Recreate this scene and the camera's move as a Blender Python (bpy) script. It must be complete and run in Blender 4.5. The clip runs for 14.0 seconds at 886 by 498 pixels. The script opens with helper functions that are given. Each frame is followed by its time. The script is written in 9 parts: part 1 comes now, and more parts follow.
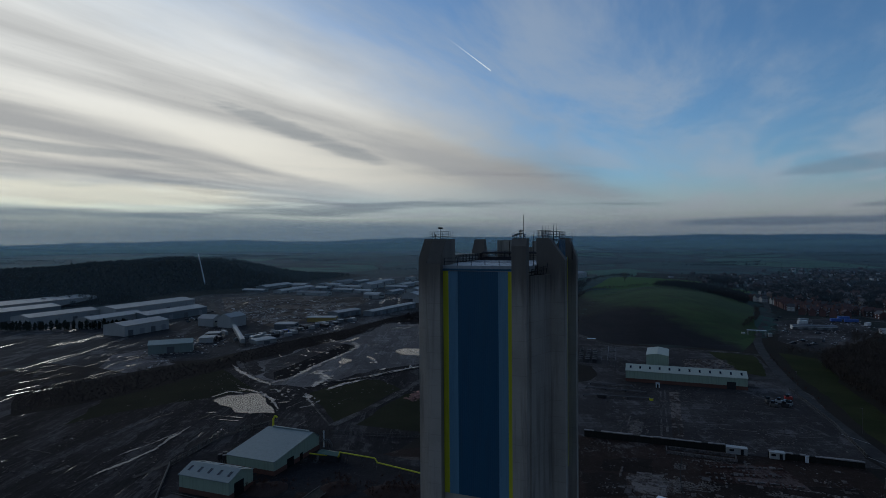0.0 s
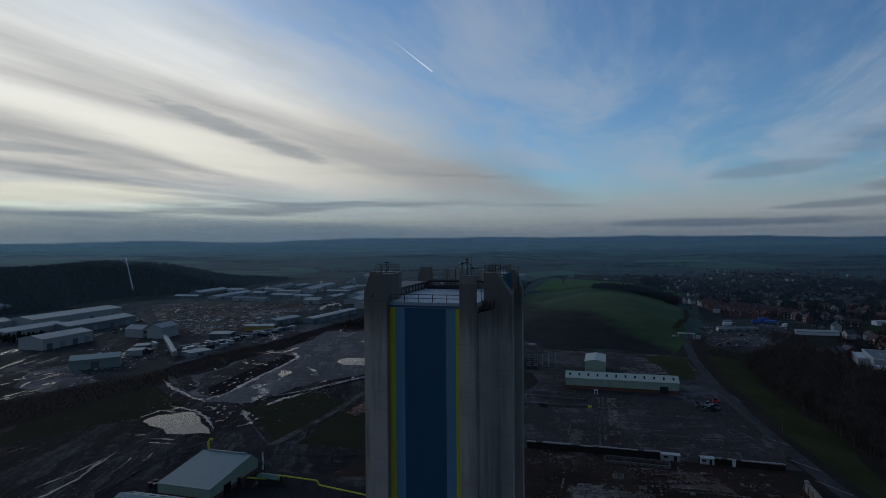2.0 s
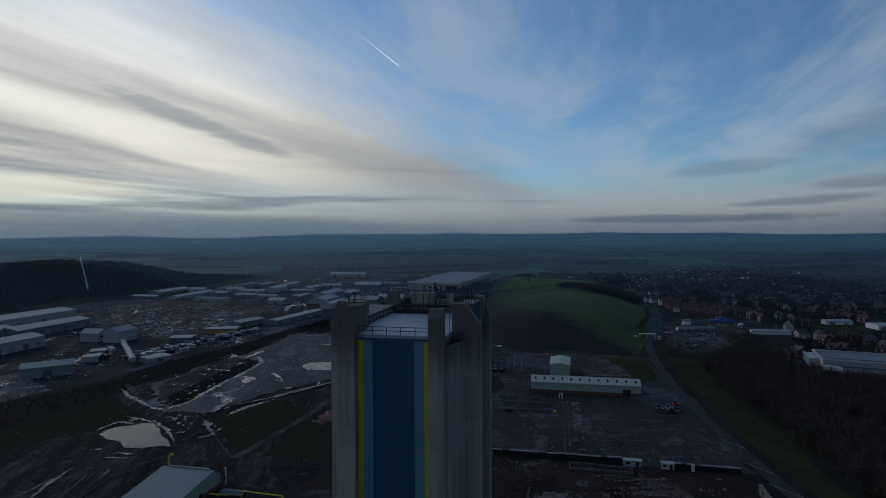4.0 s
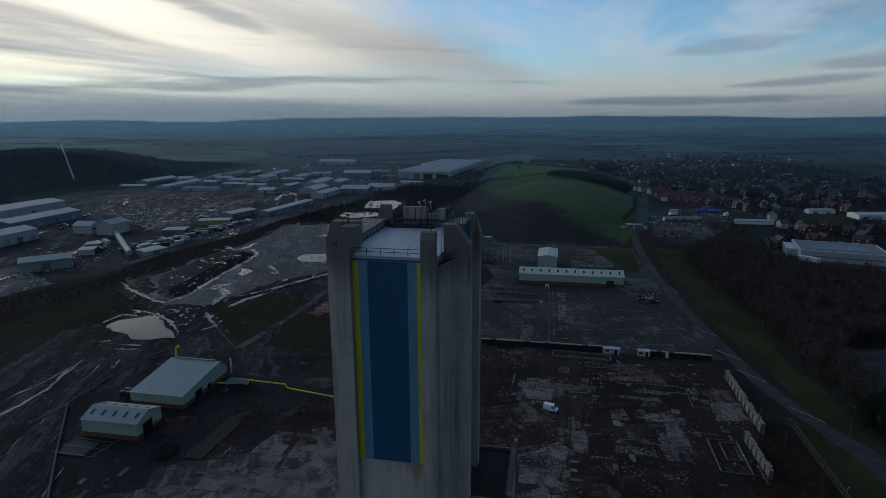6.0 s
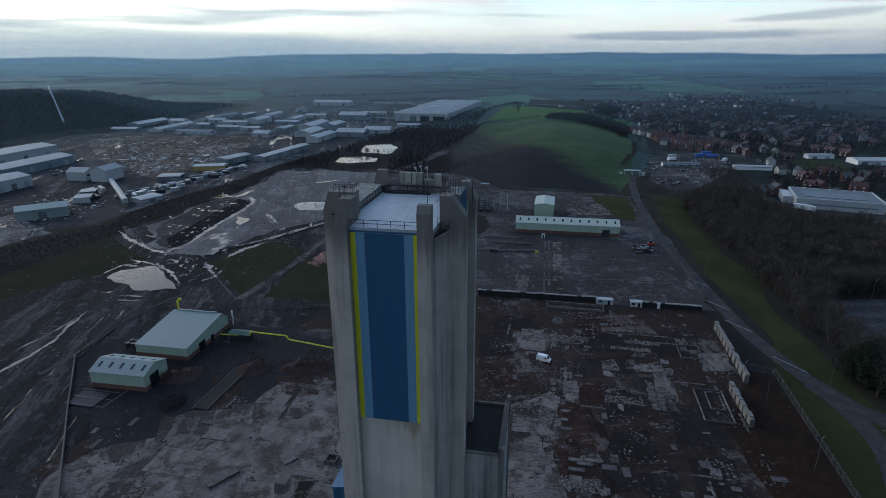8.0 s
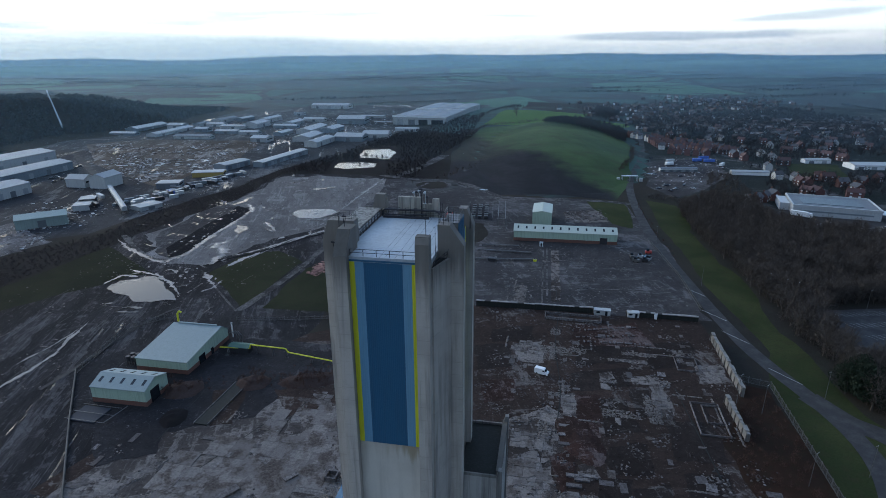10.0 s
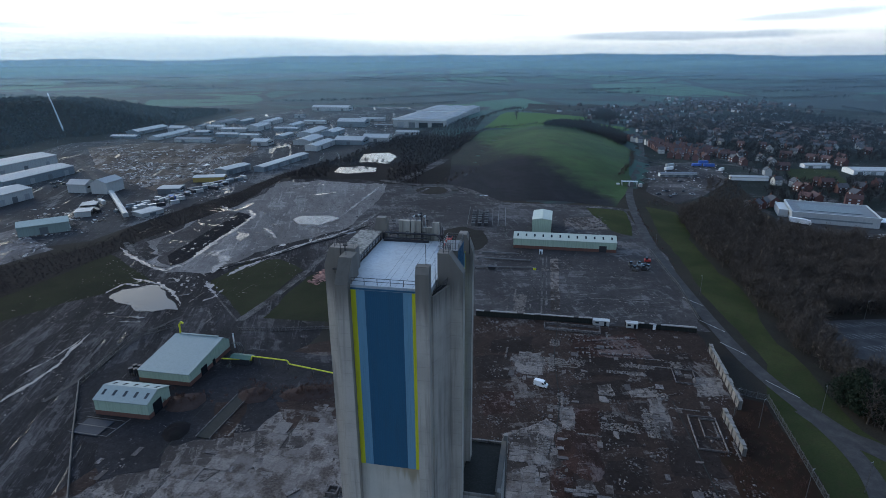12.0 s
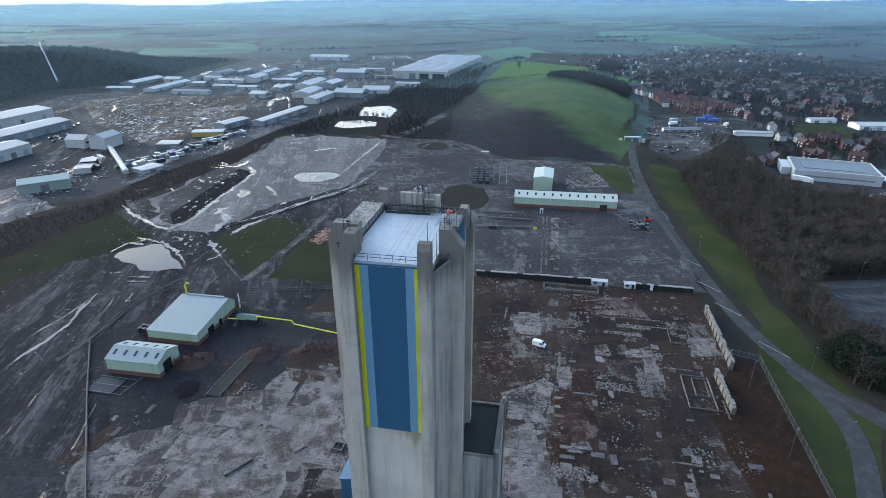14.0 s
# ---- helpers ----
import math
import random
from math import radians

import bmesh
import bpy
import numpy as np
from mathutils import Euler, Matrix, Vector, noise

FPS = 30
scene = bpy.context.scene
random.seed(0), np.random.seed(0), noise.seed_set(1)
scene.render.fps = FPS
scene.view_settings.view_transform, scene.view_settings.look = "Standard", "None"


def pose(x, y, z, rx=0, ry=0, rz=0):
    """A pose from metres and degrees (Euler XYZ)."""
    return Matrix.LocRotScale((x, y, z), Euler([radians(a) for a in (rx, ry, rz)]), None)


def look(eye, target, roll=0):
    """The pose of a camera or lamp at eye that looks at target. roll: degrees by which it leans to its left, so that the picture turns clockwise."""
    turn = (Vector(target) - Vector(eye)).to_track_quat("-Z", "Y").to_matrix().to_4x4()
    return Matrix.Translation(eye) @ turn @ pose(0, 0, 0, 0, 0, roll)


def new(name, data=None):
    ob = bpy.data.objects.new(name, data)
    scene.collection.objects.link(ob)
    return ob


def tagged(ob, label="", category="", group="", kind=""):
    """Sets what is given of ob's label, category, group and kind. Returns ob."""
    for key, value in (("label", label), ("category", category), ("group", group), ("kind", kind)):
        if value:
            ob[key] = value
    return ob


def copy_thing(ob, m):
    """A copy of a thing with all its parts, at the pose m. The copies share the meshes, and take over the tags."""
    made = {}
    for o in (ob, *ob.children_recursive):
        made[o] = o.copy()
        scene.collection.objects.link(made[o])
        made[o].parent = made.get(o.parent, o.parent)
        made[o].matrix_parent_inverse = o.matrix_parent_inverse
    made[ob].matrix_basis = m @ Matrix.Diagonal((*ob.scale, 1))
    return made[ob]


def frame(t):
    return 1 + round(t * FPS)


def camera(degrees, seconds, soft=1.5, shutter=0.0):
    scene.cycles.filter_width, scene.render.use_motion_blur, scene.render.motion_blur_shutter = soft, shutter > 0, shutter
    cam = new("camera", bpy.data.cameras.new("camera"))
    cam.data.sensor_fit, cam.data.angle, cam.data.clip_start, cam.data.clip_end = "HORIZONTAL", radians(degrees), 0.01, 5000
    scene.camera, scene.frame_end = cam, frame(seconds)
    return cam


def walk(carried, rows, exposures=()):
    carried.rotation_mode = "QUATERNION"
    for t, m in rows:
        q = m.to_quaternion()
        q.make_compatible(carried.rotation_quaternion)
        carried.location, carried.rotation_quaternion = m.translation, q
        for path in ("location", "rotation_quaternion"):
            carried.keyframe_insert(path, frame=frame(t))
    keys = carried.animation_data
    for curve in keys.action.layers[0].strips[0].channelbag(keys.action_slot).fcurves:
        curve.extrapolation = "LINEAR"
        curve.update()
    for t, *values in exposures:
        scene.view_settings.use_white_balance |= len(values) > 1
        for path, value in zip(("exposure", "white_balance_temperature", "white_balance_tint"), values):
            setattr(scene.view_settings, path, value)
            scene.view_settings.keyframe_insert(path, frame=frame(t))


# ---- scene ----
cam = camera(76.2, 14.0, soft=0.65)
METRES, EYE, TILT, LEAN, TURN = 36.0, 74.0, -0.9, 0.45, 0.0
ROWS = [
    (0.0, 0.0, 0.0, 0.0, 0.0, 0.0, 0.0),
    (0.5, -0.0216, 0.0124, 0.0444, 0.11, 0.01, -0.02),
    (1.0, -0.0189, 0.021, 0.0803, -1.18, 0.02, -0.01),
    (1.5, -0.0185, 0.0308, 0.1127, -3.9, 0.03, 0.03),
    (2.0, -0.0202, 0.039, 0.1443, -5.91, 0.03, 0.06),
    (2.5, -0.0215, 0.0498, 0.179, -7.26, 0.03, 0.06),
    (5.0, -0.0293, 0.0511, 0.3723, -9.87, -2.07, 0.03),
    (5.5, -0.029, 0.0302, 0.4138, -10.05, -6.86, 0.01),
    (6.0, -0.036, 0.0183, 0.4474, -10.26, -12.07, -0.01),
    (6.5, -0.0356, 0.0075, 0.4821, -10.33, -17.98, -0.06),
    (7.0, -0.0351, 0.0102, 0.5189, -10.41, -18.11, -0.05),
    (7.5, -0.0331, 0.0114, 0.551, -10.47, -18.09, -0.05),
    (8.0, -0.0319, 0.0117, 0.5828, -10.54, -18.07, -0.04),
    (10.5, -0.0284, 0.0145, 0.7431, -10.72, -18.02, 0.05),
    (11.0, -0.0283, 0.015, 0.7769, -10.72, -18.03, 0.04),
    (11.5, -0.027, 0.014, 0.8105, -10.71, -18.03, 0.03),
    (12.0, -0.0269, 0.0124, 0.8423, -10.68, -18.06, 0.02),
    (12.5, -0.0291, 0.0071, 0.8719, -10.67, -19.84, 0.0),
    (13.0, -0.0321, 0.001, 0.9018, -10.65, -22.06, -0.03),
    (13.5, -0.0319, 0.0016, 0.9337, -10.62, -23.01, -0.02),
    (14.0, -0.0309, 0.0004, 0.9636, -10.57, -22.98, -0.02),
]
walk(cam, [(t, pose(0, 0, EYE, TILT, LEAN, TURN) @ pose(METRES * x, METRES * y, METRES * z, 90 + pitch, roll, yaw)) for t, x, y, z, yaw, pitch, roll in ROWS],
     exposures=[(t, stops, kelvin, 6) for t, stops, kelvin in ((0.0, -0.24, 5920), (2.5, -0.19, 5920), (5.0, -0.06, 5970), (5.5, 0.16, 6060), (6.0, 0.26, 6160), (6.5, 0.50, 6270), (7.0, 0.80, 6320), (7.5, 1.06, 6350), (8.0, 1.31, 6340), (10.5, 1.81, 6240), (12.0, 1.85, 6260), (12.5, 1.98, 6380), (13.0, 2.22, 6490), (13.5, 2.52, 6670), (14.0, 2.80, 6800))])

# ---- sky, sun ----
SUN_AZ, SUN_EL = -40.0, 17.0
world = bpy.data.worlds.new("evening_sky")
scene.world = world
world.use_nodes = True
W = world.node_tree
W.nodes.clear()


def wn(kind, **props):
    n = W.nodes.new(kind)
    for k, val in props.items():
        if k == "operation":
            n.operation = val
        elif k == "blend_type":
            n.blend_type = val
        elif k == "data_type":
            n.data_type = val
    return n


def wlink(src, dst):
    if isinstance(src, (int, float)):
        dst.default_value = src
    elif isinstance(src, tuple):
        dst.default_value = src
    else:
        W.links.new(src, dst)


def wmath(op, x, y=0.0, z=0.0):
    n = wn("ShaderNodeMath", operation=op)
    for i, s in enumerate((x, y, z)):
        wlink(s, n.inputs[i])
    return n.outputs[0]


def wstep(x, lo, hi):
    n = wn("ShaderNodeMapRange")
    n.interpolation_type = "SMOOTHSTEP"
    wlink(x, n.inputs[0])
    n.inputs[1].default_value, n.inputs[2].default_value = lo, hi
    return n.outputs[0]


def wmix(fac, one, two, blend="MIX"):
    n = wn("ShaderNodeMix", data_type="RGBA", blend_type=blend)
    wlink(fac, n.inputs[0])
    for s, sock in ((one, n.inputs[6]), (two, n.inputs[7])):
        wlink((*s, 1.0) if isinstance(s, tuple) else s, sock)
    return n.outputs[2]


def wnoise(x, y, z, scale=1.0, detail=5.0, rough=0.55, distortion=0.0):
    c = wn("ShaderNodeCombineXYZ")
    for i, s in enumerate((x, y, z)):
        wlink(s, c.inputs[i])
    n = wn("ShaderNodeTexNoise")
    W.links.new(c.outputs[0], n.inputs["Vector"])
    n.inputs["Scale"].default_value, n.inputs["Detail"].default_value = scale, detail
    n.inputs["Roughness"].default_value, n.inputs["Distortion"].default_value = rough, distortion
    return n.outputs[0]


sky = wn("ShaderNodeTexSky")
sky.sky_type, sky.sun_disc = "NISHITA", False
sky.sun_elevation, sky.sun_rotation = radians(SUN_EL), radians(SUN_AZ)
sky.altitude, sky.air_density, sky.dust_density, sky.ozone_density = 100, 1.0, 0.6, 2.0
way = wn("ShaderNodeTexCoord").outputs["Generated"]
split = wn("ShaderNodeSeparateXYZ")
W.links.new(way, split.inputs[0])
dx, dy, dz = split.outputs
c20, s20 = math.cos(radians(27)), math.sin(radians(27))
height = wmath("ADD", wmath("MAXIMUM", dz, 0.0), 0.035)
along = wmath("DIVIDE", wmath("ADD", wmath("MULTIPLY", dx, s20), wmath("MULTIPLY", dy, c20)), height)
across = wmath("DIVIDE", wmath("SUBTRACT", wmath("MULTIPLY", dy, s20), wmath("MULTIPLY", dx, c20)), height)
up = wmath("ARCSINE", dz)                       # elevation in radians
streak = wnoise(wmath("MULTIPLY", along, 0.17), wmath("MULTIPLY", across, 0.62), 3.1, 1.0, 8, 0.52, 0.35)
billow = wnoise(wmath("MULTIPLY", along, 0.28), wmath("MULTIPLY", across, 0.55), 8.4, 1.0, 6, 0.6, 0.4)
wisp = wnoise(wmath("MULTIPLY", along, 0.35), wmath("MULTIPLY", across, 1.1), 21.7, 1.0, 6, 0.62, 0.35)
sun_way = (math.sin(radians(SUN_AZ)) * math.cos(radians(SUN_EL)), math.cos(radians(SUN_AZ)) * math.cos(radians(SUN_EL)), math.sin(radians(SUN_EL)))
near_sun = wmath("ADD", wmath("ADD", wmath("MULTIPLY", dx, sun_way[0]), wmath("MULTIPLY", dy, sun_way[1])), wmath("MULTIPLY", dz, sun_way[2]))
glow = wstep(near_sun, 0.45, 1.0)
# clear sky: the atmosphere, deepened by the thin evening air
dusk = wstep(near_sun, -0.75, 0.30)
clear = wmix(1.0, sky.outputs[0], wmix(dusk, (0.178, 0.223, 0.30), (0.74, 0.92, 1.10)), "MULTIPLY")
# thin wisps over the blue part
blue = wmix(wmath("MULTIPLY", wstep(wisp, 0.40, 0.70), 0.62), clear, wmix(dusk, (0.9, 1.0, 1.2), (4.2, 4.6, 5.2)))
# the cloud sheet towards the sun
lit = wmix(glow, (0.8, 0.9, 1.1), wmix(wstep(up, radians(7), radians(18)), (10.2, 9.2, 7.7), (10.4, 9.8, 9.0)))
dim = wmix(wstep(near_sun, 0.25, 0.85), (0.9, 1.0, 1.2), (4.9, 4.6, 4.3))
sheet = wmix(wstep(streak, 0.36, 0.60), dim, lit)
edge = wmath("ADD", across, wmath("MULTIPLY", wmath("SUBTRACT", billow, 0.5), 1.6))
cover = wmath("MULTIPLY", wstep(edge, 1.0, 2.35), wstep(up, radians(0.5), radians(6.5)))
tone = wmix(cover, blue, sheet)
# pale band low over the land and grey bars in it
pale = wmath("MULTIPLY", wstep(up, radians(7.0), radians(0.8)), 0.85)
tone = wmix(wmath("MULTIPLY", pale, wmath("SUBTRACT", 1.0, wmath("MULTIPLY", cover, 0.6))), tone, wmix(dusk, (1.1, 1.2, 1.4), (4.3, 4.0, 3.8)))
bars = wnoise(wmath("MULTIPLY", wmath("ARCTAN2", dx, dy), 1.6), wmath("MULTIPLY", up, 26.0), 5.5, 1.0, 5, 0.55, 0.3)
bar = wmath("MULTIPLY", wstep(bars, 0.54, 0.66), wmath("MULTIPLY", wstep(up, radians(9), radians(3)), wstep(up, radians(0.6), radians(1.6))))
tone = wmix(wmath("MULTIPLY", bar, 0.6), tone, (1.25, 1.5, 1.9))
# a bank of blue-grey mist on the horizon, thickest under the sun
bank_top = wmath("ADD", wmath("MULTIPLY", wmath("ARCTAN2", dx, dy), -0.048), wmath("ADD", radians(1.25), wmath("MULTIPLY", wmath("SUBTRACT", bars, 0.5), 0.014)))
mist = wstep(wmath("SUBTRACT", up, bank_top), radians(0.55), radians(-0.35))
mist = wmath("MULTIPLY", mist, wstep(wmath("ARCTAN2", dx, dy), radians(24), radians(-6)))
tone = wmix(wmath("MULTIPLY", mist, 0.62), tone, (1.75, 2.2, 2.6))
# long grey cloud lenses low over the land, and the pale gold under the sheet
around = wmath("ARCTAN2", dx, dy)
fray = wnoise(wmath("MULTIPLY", around, 9.0), wmath("MULTIPLY", up, 70.0), 2.6, 1.0, 6, 0.6, 0.3)


def lens(az, el, half_az, half_el, tilt=0.0):
    da = wmath("SUBTRACT", around, radians(az))
    de = wmath("SUBTRACT", wmath("SUBTRACT", up, radians(el)), wmath("MULTIPLY", da, tilt))
    a = wmath("POWER", wmath("ABSOLUTE", wmath("DIVIDE", da, radians(half_az))), 2.0)
    b = wmath("POWER", wmath("ABSOLUTE", wmath("DIVIDE", de, radians(half_el))), 2.0)
    return wstep(wmath("ADD", wmath("ADD", a, b), wmath("MULTIPLY", wmath("SUBTRACT", fray, 0.5), 2.4)), 1.2, 0.2)


for az, el, half_az, half_el, tilt, depth_ in ((33, 1.5, 15, 0.42, 0.0, 0.75), (36, 6.0, 6, 0.7, 0.06, 0.34), (47, 8.6, 8, 1.5, 0.12, 0.26), (46, 4.3, 5, 0.6, 0.03, 0.5), (42, 2.9, 6, 0.4, 0.06, 0.6), (-14, 10.4, 9, 0.9, -0.32, 0.55), (-36, 8.0, 12, 0.5, -0.05, 0.45), (-28, 5.6, 11, 0.35, -0.08, 0.45), (-17, 4.2, 10, 0.25, -0.08, 0.45)):
    tone = wmix(wmath("MULTIPLY", lens(az, el, half_az, half_el, tilt), depth_), tone, wmix(glow, (1.5, 1.7, 2.1), (2.9, 3.0, 3.1)))
tone = wmix(wmath("MULTIPLY", lens(-31, 4.3, 15, 1.2), 0.55), tone, (8.6, 7.5, 5.6))
# an aircraft's short trail, high up
trail_from, trail_to = Vector((0.0129, 0.9428, 0.3330)).normalized(), Vector((0.0821, 0.9551, 0.2848)).normalized()
side = trail_from.cross(trail_to).normalized()
ahead = side.cross(trail_from)


def wdot(v):
    return wmath("ADD", wmath("ADD", wmath("MULTIPLY", dx, v.x), wmath("MULTIPLY", dy, v.y)), wmath("MULTIPLY", dz, v.z))


far_on = wdot(ahead)
reach = trail_to.dot(ahead)
thin = wstep(wmath("ABSOLUTE", wdot(side)), 0.0013, 0.0004)
trail = wmath("MULTIPLY", thin, wmath("MULTIPLY", wstep(far_on, -0.01, reach * 0.9), wstep(far_on, reach * 1.02, reach)))
tone = wmix(wmath("MULTIPLY", trail, 0.85), tone, (8.0, 8.3, 8.6))
back = wn("ShaderNodeBackground")
W.links.new(tone, back.inputs[0])
back.inputs[1].default_value = 0.1
W.links.new(back.outputs[0], wn("ShaderNodeOutputWorld").inputs[0])

lamp = bpy.data.lights.new("low_sun", "SUN")
lamp.energy, lamp.angle, lamp.color = 0.3, radians(14), (1.0, 0.93, 0.82)
sun = new("low_sun", lamp)
sun.matrix_world = look(tuple(900 * c for c in sun_way), (0, 0, 0))

# ---- materials ----
class Nodes:
    """A material's node tree with short calls."""

    def __init__(self, name):
        self.m = bpy.data.materials.new(name)
        self.m.use_nodes = True
        self.t = self.m.node_tree
        self.t.nodes.clear()
        self.out = self.t.nodes.new("ShaderNodeOutputMaterial")
        self.p = self.t.nodes.new("ShaderNodeBsdfPrincipled")
        self.t.links.new(self.p.outputs[0], self.out.inputs[0])
        self.co = self.t.nodes.new("ShaderNodeTexCoord").outputs["Object"]

    def put(self, src, sock):
        if isinstance(src, (int, float)):
            sock.default_value = src
        elif isinstance(src, tuple):
            sock.default_value = (*src, 1.0) if len(src) == 3 and sock.type == "RGBA" else src
        else:
            self.t.links.new(src, sock)

    def scaled(self, sx, sy, sz, turn=0.0):
        n = self.t.nodes.new("ShaderNodeMapping")
        self.t.links.new(self.co, n.inputs[0])
        n.inputs[2].default_value = (0, 0, radians(turn))
        n.inputs[3].default_value = (sx, sy, sz)
        return n.outputs[0]

    def noise(self, scale, detail=5, rough=0.6, distortion=0.0, vec=None, colour=False):
        n = self.t.nodes.new("ShaderNodeTexNoise")
        self.t.links.new(vec or self.co, n.inputs["Vector"])
        n.inputs["Scale"].default_value, n.inputs["Detail"].default_value = scale, detail
        n.inputs["Roughness"].default_value, n.inputs["Distortion"].default_value = rough, distortion
        return n.outputs[1 if colour else 0]

    def cells(self, scale, feature="F1", vec=None, out="Color", randomness=1.0):
        n = self.t.nodes.new("ShaderNodeTexVoronoi")
        n.feature = feature
        self.t.links.new(vec or self.co, n.inputs["Vector"])
        n.inputs["Scale"].default_value = scale
        n.inputs["Randomness"].default_value = randomness
        return n.outputs[out]

    def step(self, x, lo, hi, a=0.0, b=1.0):
        n = self.t.nodes.new("ShaderNodeMapRange")
        n.interpolation_type = "SMOOTHSTEP"
        self.put(x, n.inputs[0])
        for i, val in enumerate((lo, hi, a, b)):
            n.inputs[i + 1].default_value = val
        return n.outputs[0]

    def math(self, op, x, y=0.0):
        n = self.t.nodes.new("ShaderNodeMath")
        n.operation = op
        self.put(x, n.inputs[0])
        self.put(y, n.inputs[1])
        return n.outputs[0]

    def mix(self, fac, one, two, blend="MIX"):
        n = self.t.nodes.new("ShaderNodeMix")
        n.data_type, n.blend_type = "RGBA", blend
        self.put(fac, n.inputs[0])
        self.put(one, n.inputs[6])
        self.put(two, n.inputs[7])
        return n.outputs[2]

    def ramp(self, x, *stops):
        n = self.t.nodes.new("ShaderNodeValToRGB")
        self.put(x, n.inputs[0])
        els = n.color_ramp.elements
        for i, (at, col) in enumerate(stops):
            e = els[i] if i < 2 else els.new(at)
            e.position, e.color = at, (*col, 1)
        return n.outputs[0]

    def random(self):
        return self.t.nodes.new("ShaderNodeObjectInfo").outputs["Random"]

    def island(self):
        return self.t.nodes.new("ShaderNodeNewGeometry").outputs["Random Per Island"]

    def bump(self, x, strength, distance):
        n = self.t.nodes.new("ShaderNodeBump")
        self.put(x, n.inputs["Height"])
        n.inputs["Strength"].default_value, n.inputs["Distance"].default_value = strength, distance
        self.t.links.new(n.outputs[0], self.p.inputs["Normal"])

    def done(self, colour, rough=0.8, metal=0.0, spec=0.5):
        self.put(colour, self.p.inputs["Base Color"])
        self.put(rough, self.p.inputs["Roughness"])
        self.put(metal, self.p.inputs["Metallic"])
        self.put(spec, self.p.inputs["Specular IOR Level"])
        return self.m


def painted(name, colour, rough=0.5, metal=0.0, dirt=0.35, scale=0.5, vary=0.0, spec=0.4):
    """Paint or sheet metal with grime in two sizes and faint runs down it."""
    n = Nodes(name)
    runs = n.noise(1.0, 4, 0.6, vec=n.scaled(2.2, 2.2, 0.12))
    spots = n.noise(scale * 6, 6, 0.65)
    grime = n.math("MULTIPLY", n.step(runs, 0.42, 0.72), dirt)
    base = n.mix(grime, colour, tuple(0.45 * c + 0.03 for c in colour))
    base = n.mix(n.step(spots, 0.5, 0.75, 0.0, dirt * 0.6), base, tuple(0.6 * c + 0.02 for c in colour))
    if vary:
        base = n.mix(n.math("MULTIPLY", n.random(), vary), base, tuple(0.55 * c for c in colour))
    return n.done(base, n.step(spots, 0.3, 0.7, rough - 0.08, rough + 0.12), metal, spec)


def concrete(name, colour, dark, runs=0.6, scale=0.25, lifts=0.0, below=0.0):
    n = Nodes(name)
    stain = n.noise(1.0, 6, 0.65, 0.3, n.scaled(0.6, 0.6, 0.035))
    cloud = n.noise(scale, 6, 0.6)
    grain = n.noise(9.0, 5, 0.7)
    c = n.mix(n.math("MULTIPLY", n.step(stain, 0.45, 0.72), runs), colour, dark)
    c = n.mix(n.step(cloud, 0.4, 0.7, 0.0, 0.45), c, tuple(0.62 * x for x in colour))
    c = n.mix(n.step(grain, 0.45, 0.8, 0.0, 0.35), c, tuple(0.55 * x for x in colour))
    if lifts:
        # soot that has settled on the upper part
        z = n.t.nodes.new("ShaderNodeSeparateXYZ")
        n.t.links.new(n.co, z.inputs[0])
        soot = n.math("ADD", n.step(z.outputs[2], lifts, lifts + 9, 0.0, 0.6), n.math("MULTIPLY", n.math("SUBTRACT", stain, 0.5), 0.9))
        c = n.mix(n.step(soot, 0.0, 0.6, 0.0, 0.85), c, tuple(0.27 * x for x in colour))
        # faint joints between the lifts of the pour
        lift = n.math("FRACT", n.math("MULTIPLY", z.outputs[2], 0.41))
        c = n.mix(n.math("MULTIPLY", n.step(n.math("ABSOLUTE", n.math("SUBTRACT", lift, 0.5)), 0.03, 0.0), n.step(cloud, 0.35, 0.6, 0.1, 0.4)), c, dark)
    if below:
        z = n.t.nodes.new("ShaderNodeSeparateXYZ")
        n.t.links.new(n.co, z.inputs[0])
        rust = n.math("ADD", n.math("MULTIPLY", n.math("SUBTRACT", stain, 0.5), 9.0), z.outputs[2])
        rust = n.math("MULTIPLY", n.step(rust, below - 3.2, below - 0.2), n.step(z.outputs[0], -2.0, 3.0, 0.15, 0.8))
        c = n.mix(rust, c, (0.27, 0.215, 0.13))
    n.bump(grain, 0.25, 0.03)
    return n.done(c, 0.88)


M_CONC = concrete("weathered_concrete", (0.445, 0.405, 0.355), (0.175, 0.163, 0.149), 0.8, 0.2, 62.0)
M_CONC_PALE = concrete("rendered_concrete", (0.57, 0.53, 0.46), (0.34, 0.31, 0.26), 0.5, 0.10, 0.0, 36.2)
M_CONC_DARK = concrete("blackened_concrete", (0.19, 0.18, 0.165), (0.05, 0.048, 0.044), 0.9, 0.3)
M_CONC_TOP = concrete("grimy_concrete", (0.10, 0.092, 0.08), (0.055, 0.055, 0.05), 0.7, 0.5)
M_BLUE = painted("deep_blue_sheet", (0.027, 0.104, 0.188), 0.45, 0.0, 0.25)
M_SKYBLUE = painted("light_blue_sheet", (0.15, 0.30, 0.42), 0.45, 0.0, 0.25)
M_YELLOW = painted("yellow_sheet", (0.62, 0.60, 0.03), 0.5, 0.0, 0.2)
M_ROOF = painted("pale_roof_membrane", (0.345, 0.38, 0.40), 0.5, 0.0, 0.4, 0.12)
M_BITUMEN = painted("black_bitumen", (0.022, 0.024, 0.022), 0.75, 0.0, 0.5, 0.15, 0.0, 0.1)
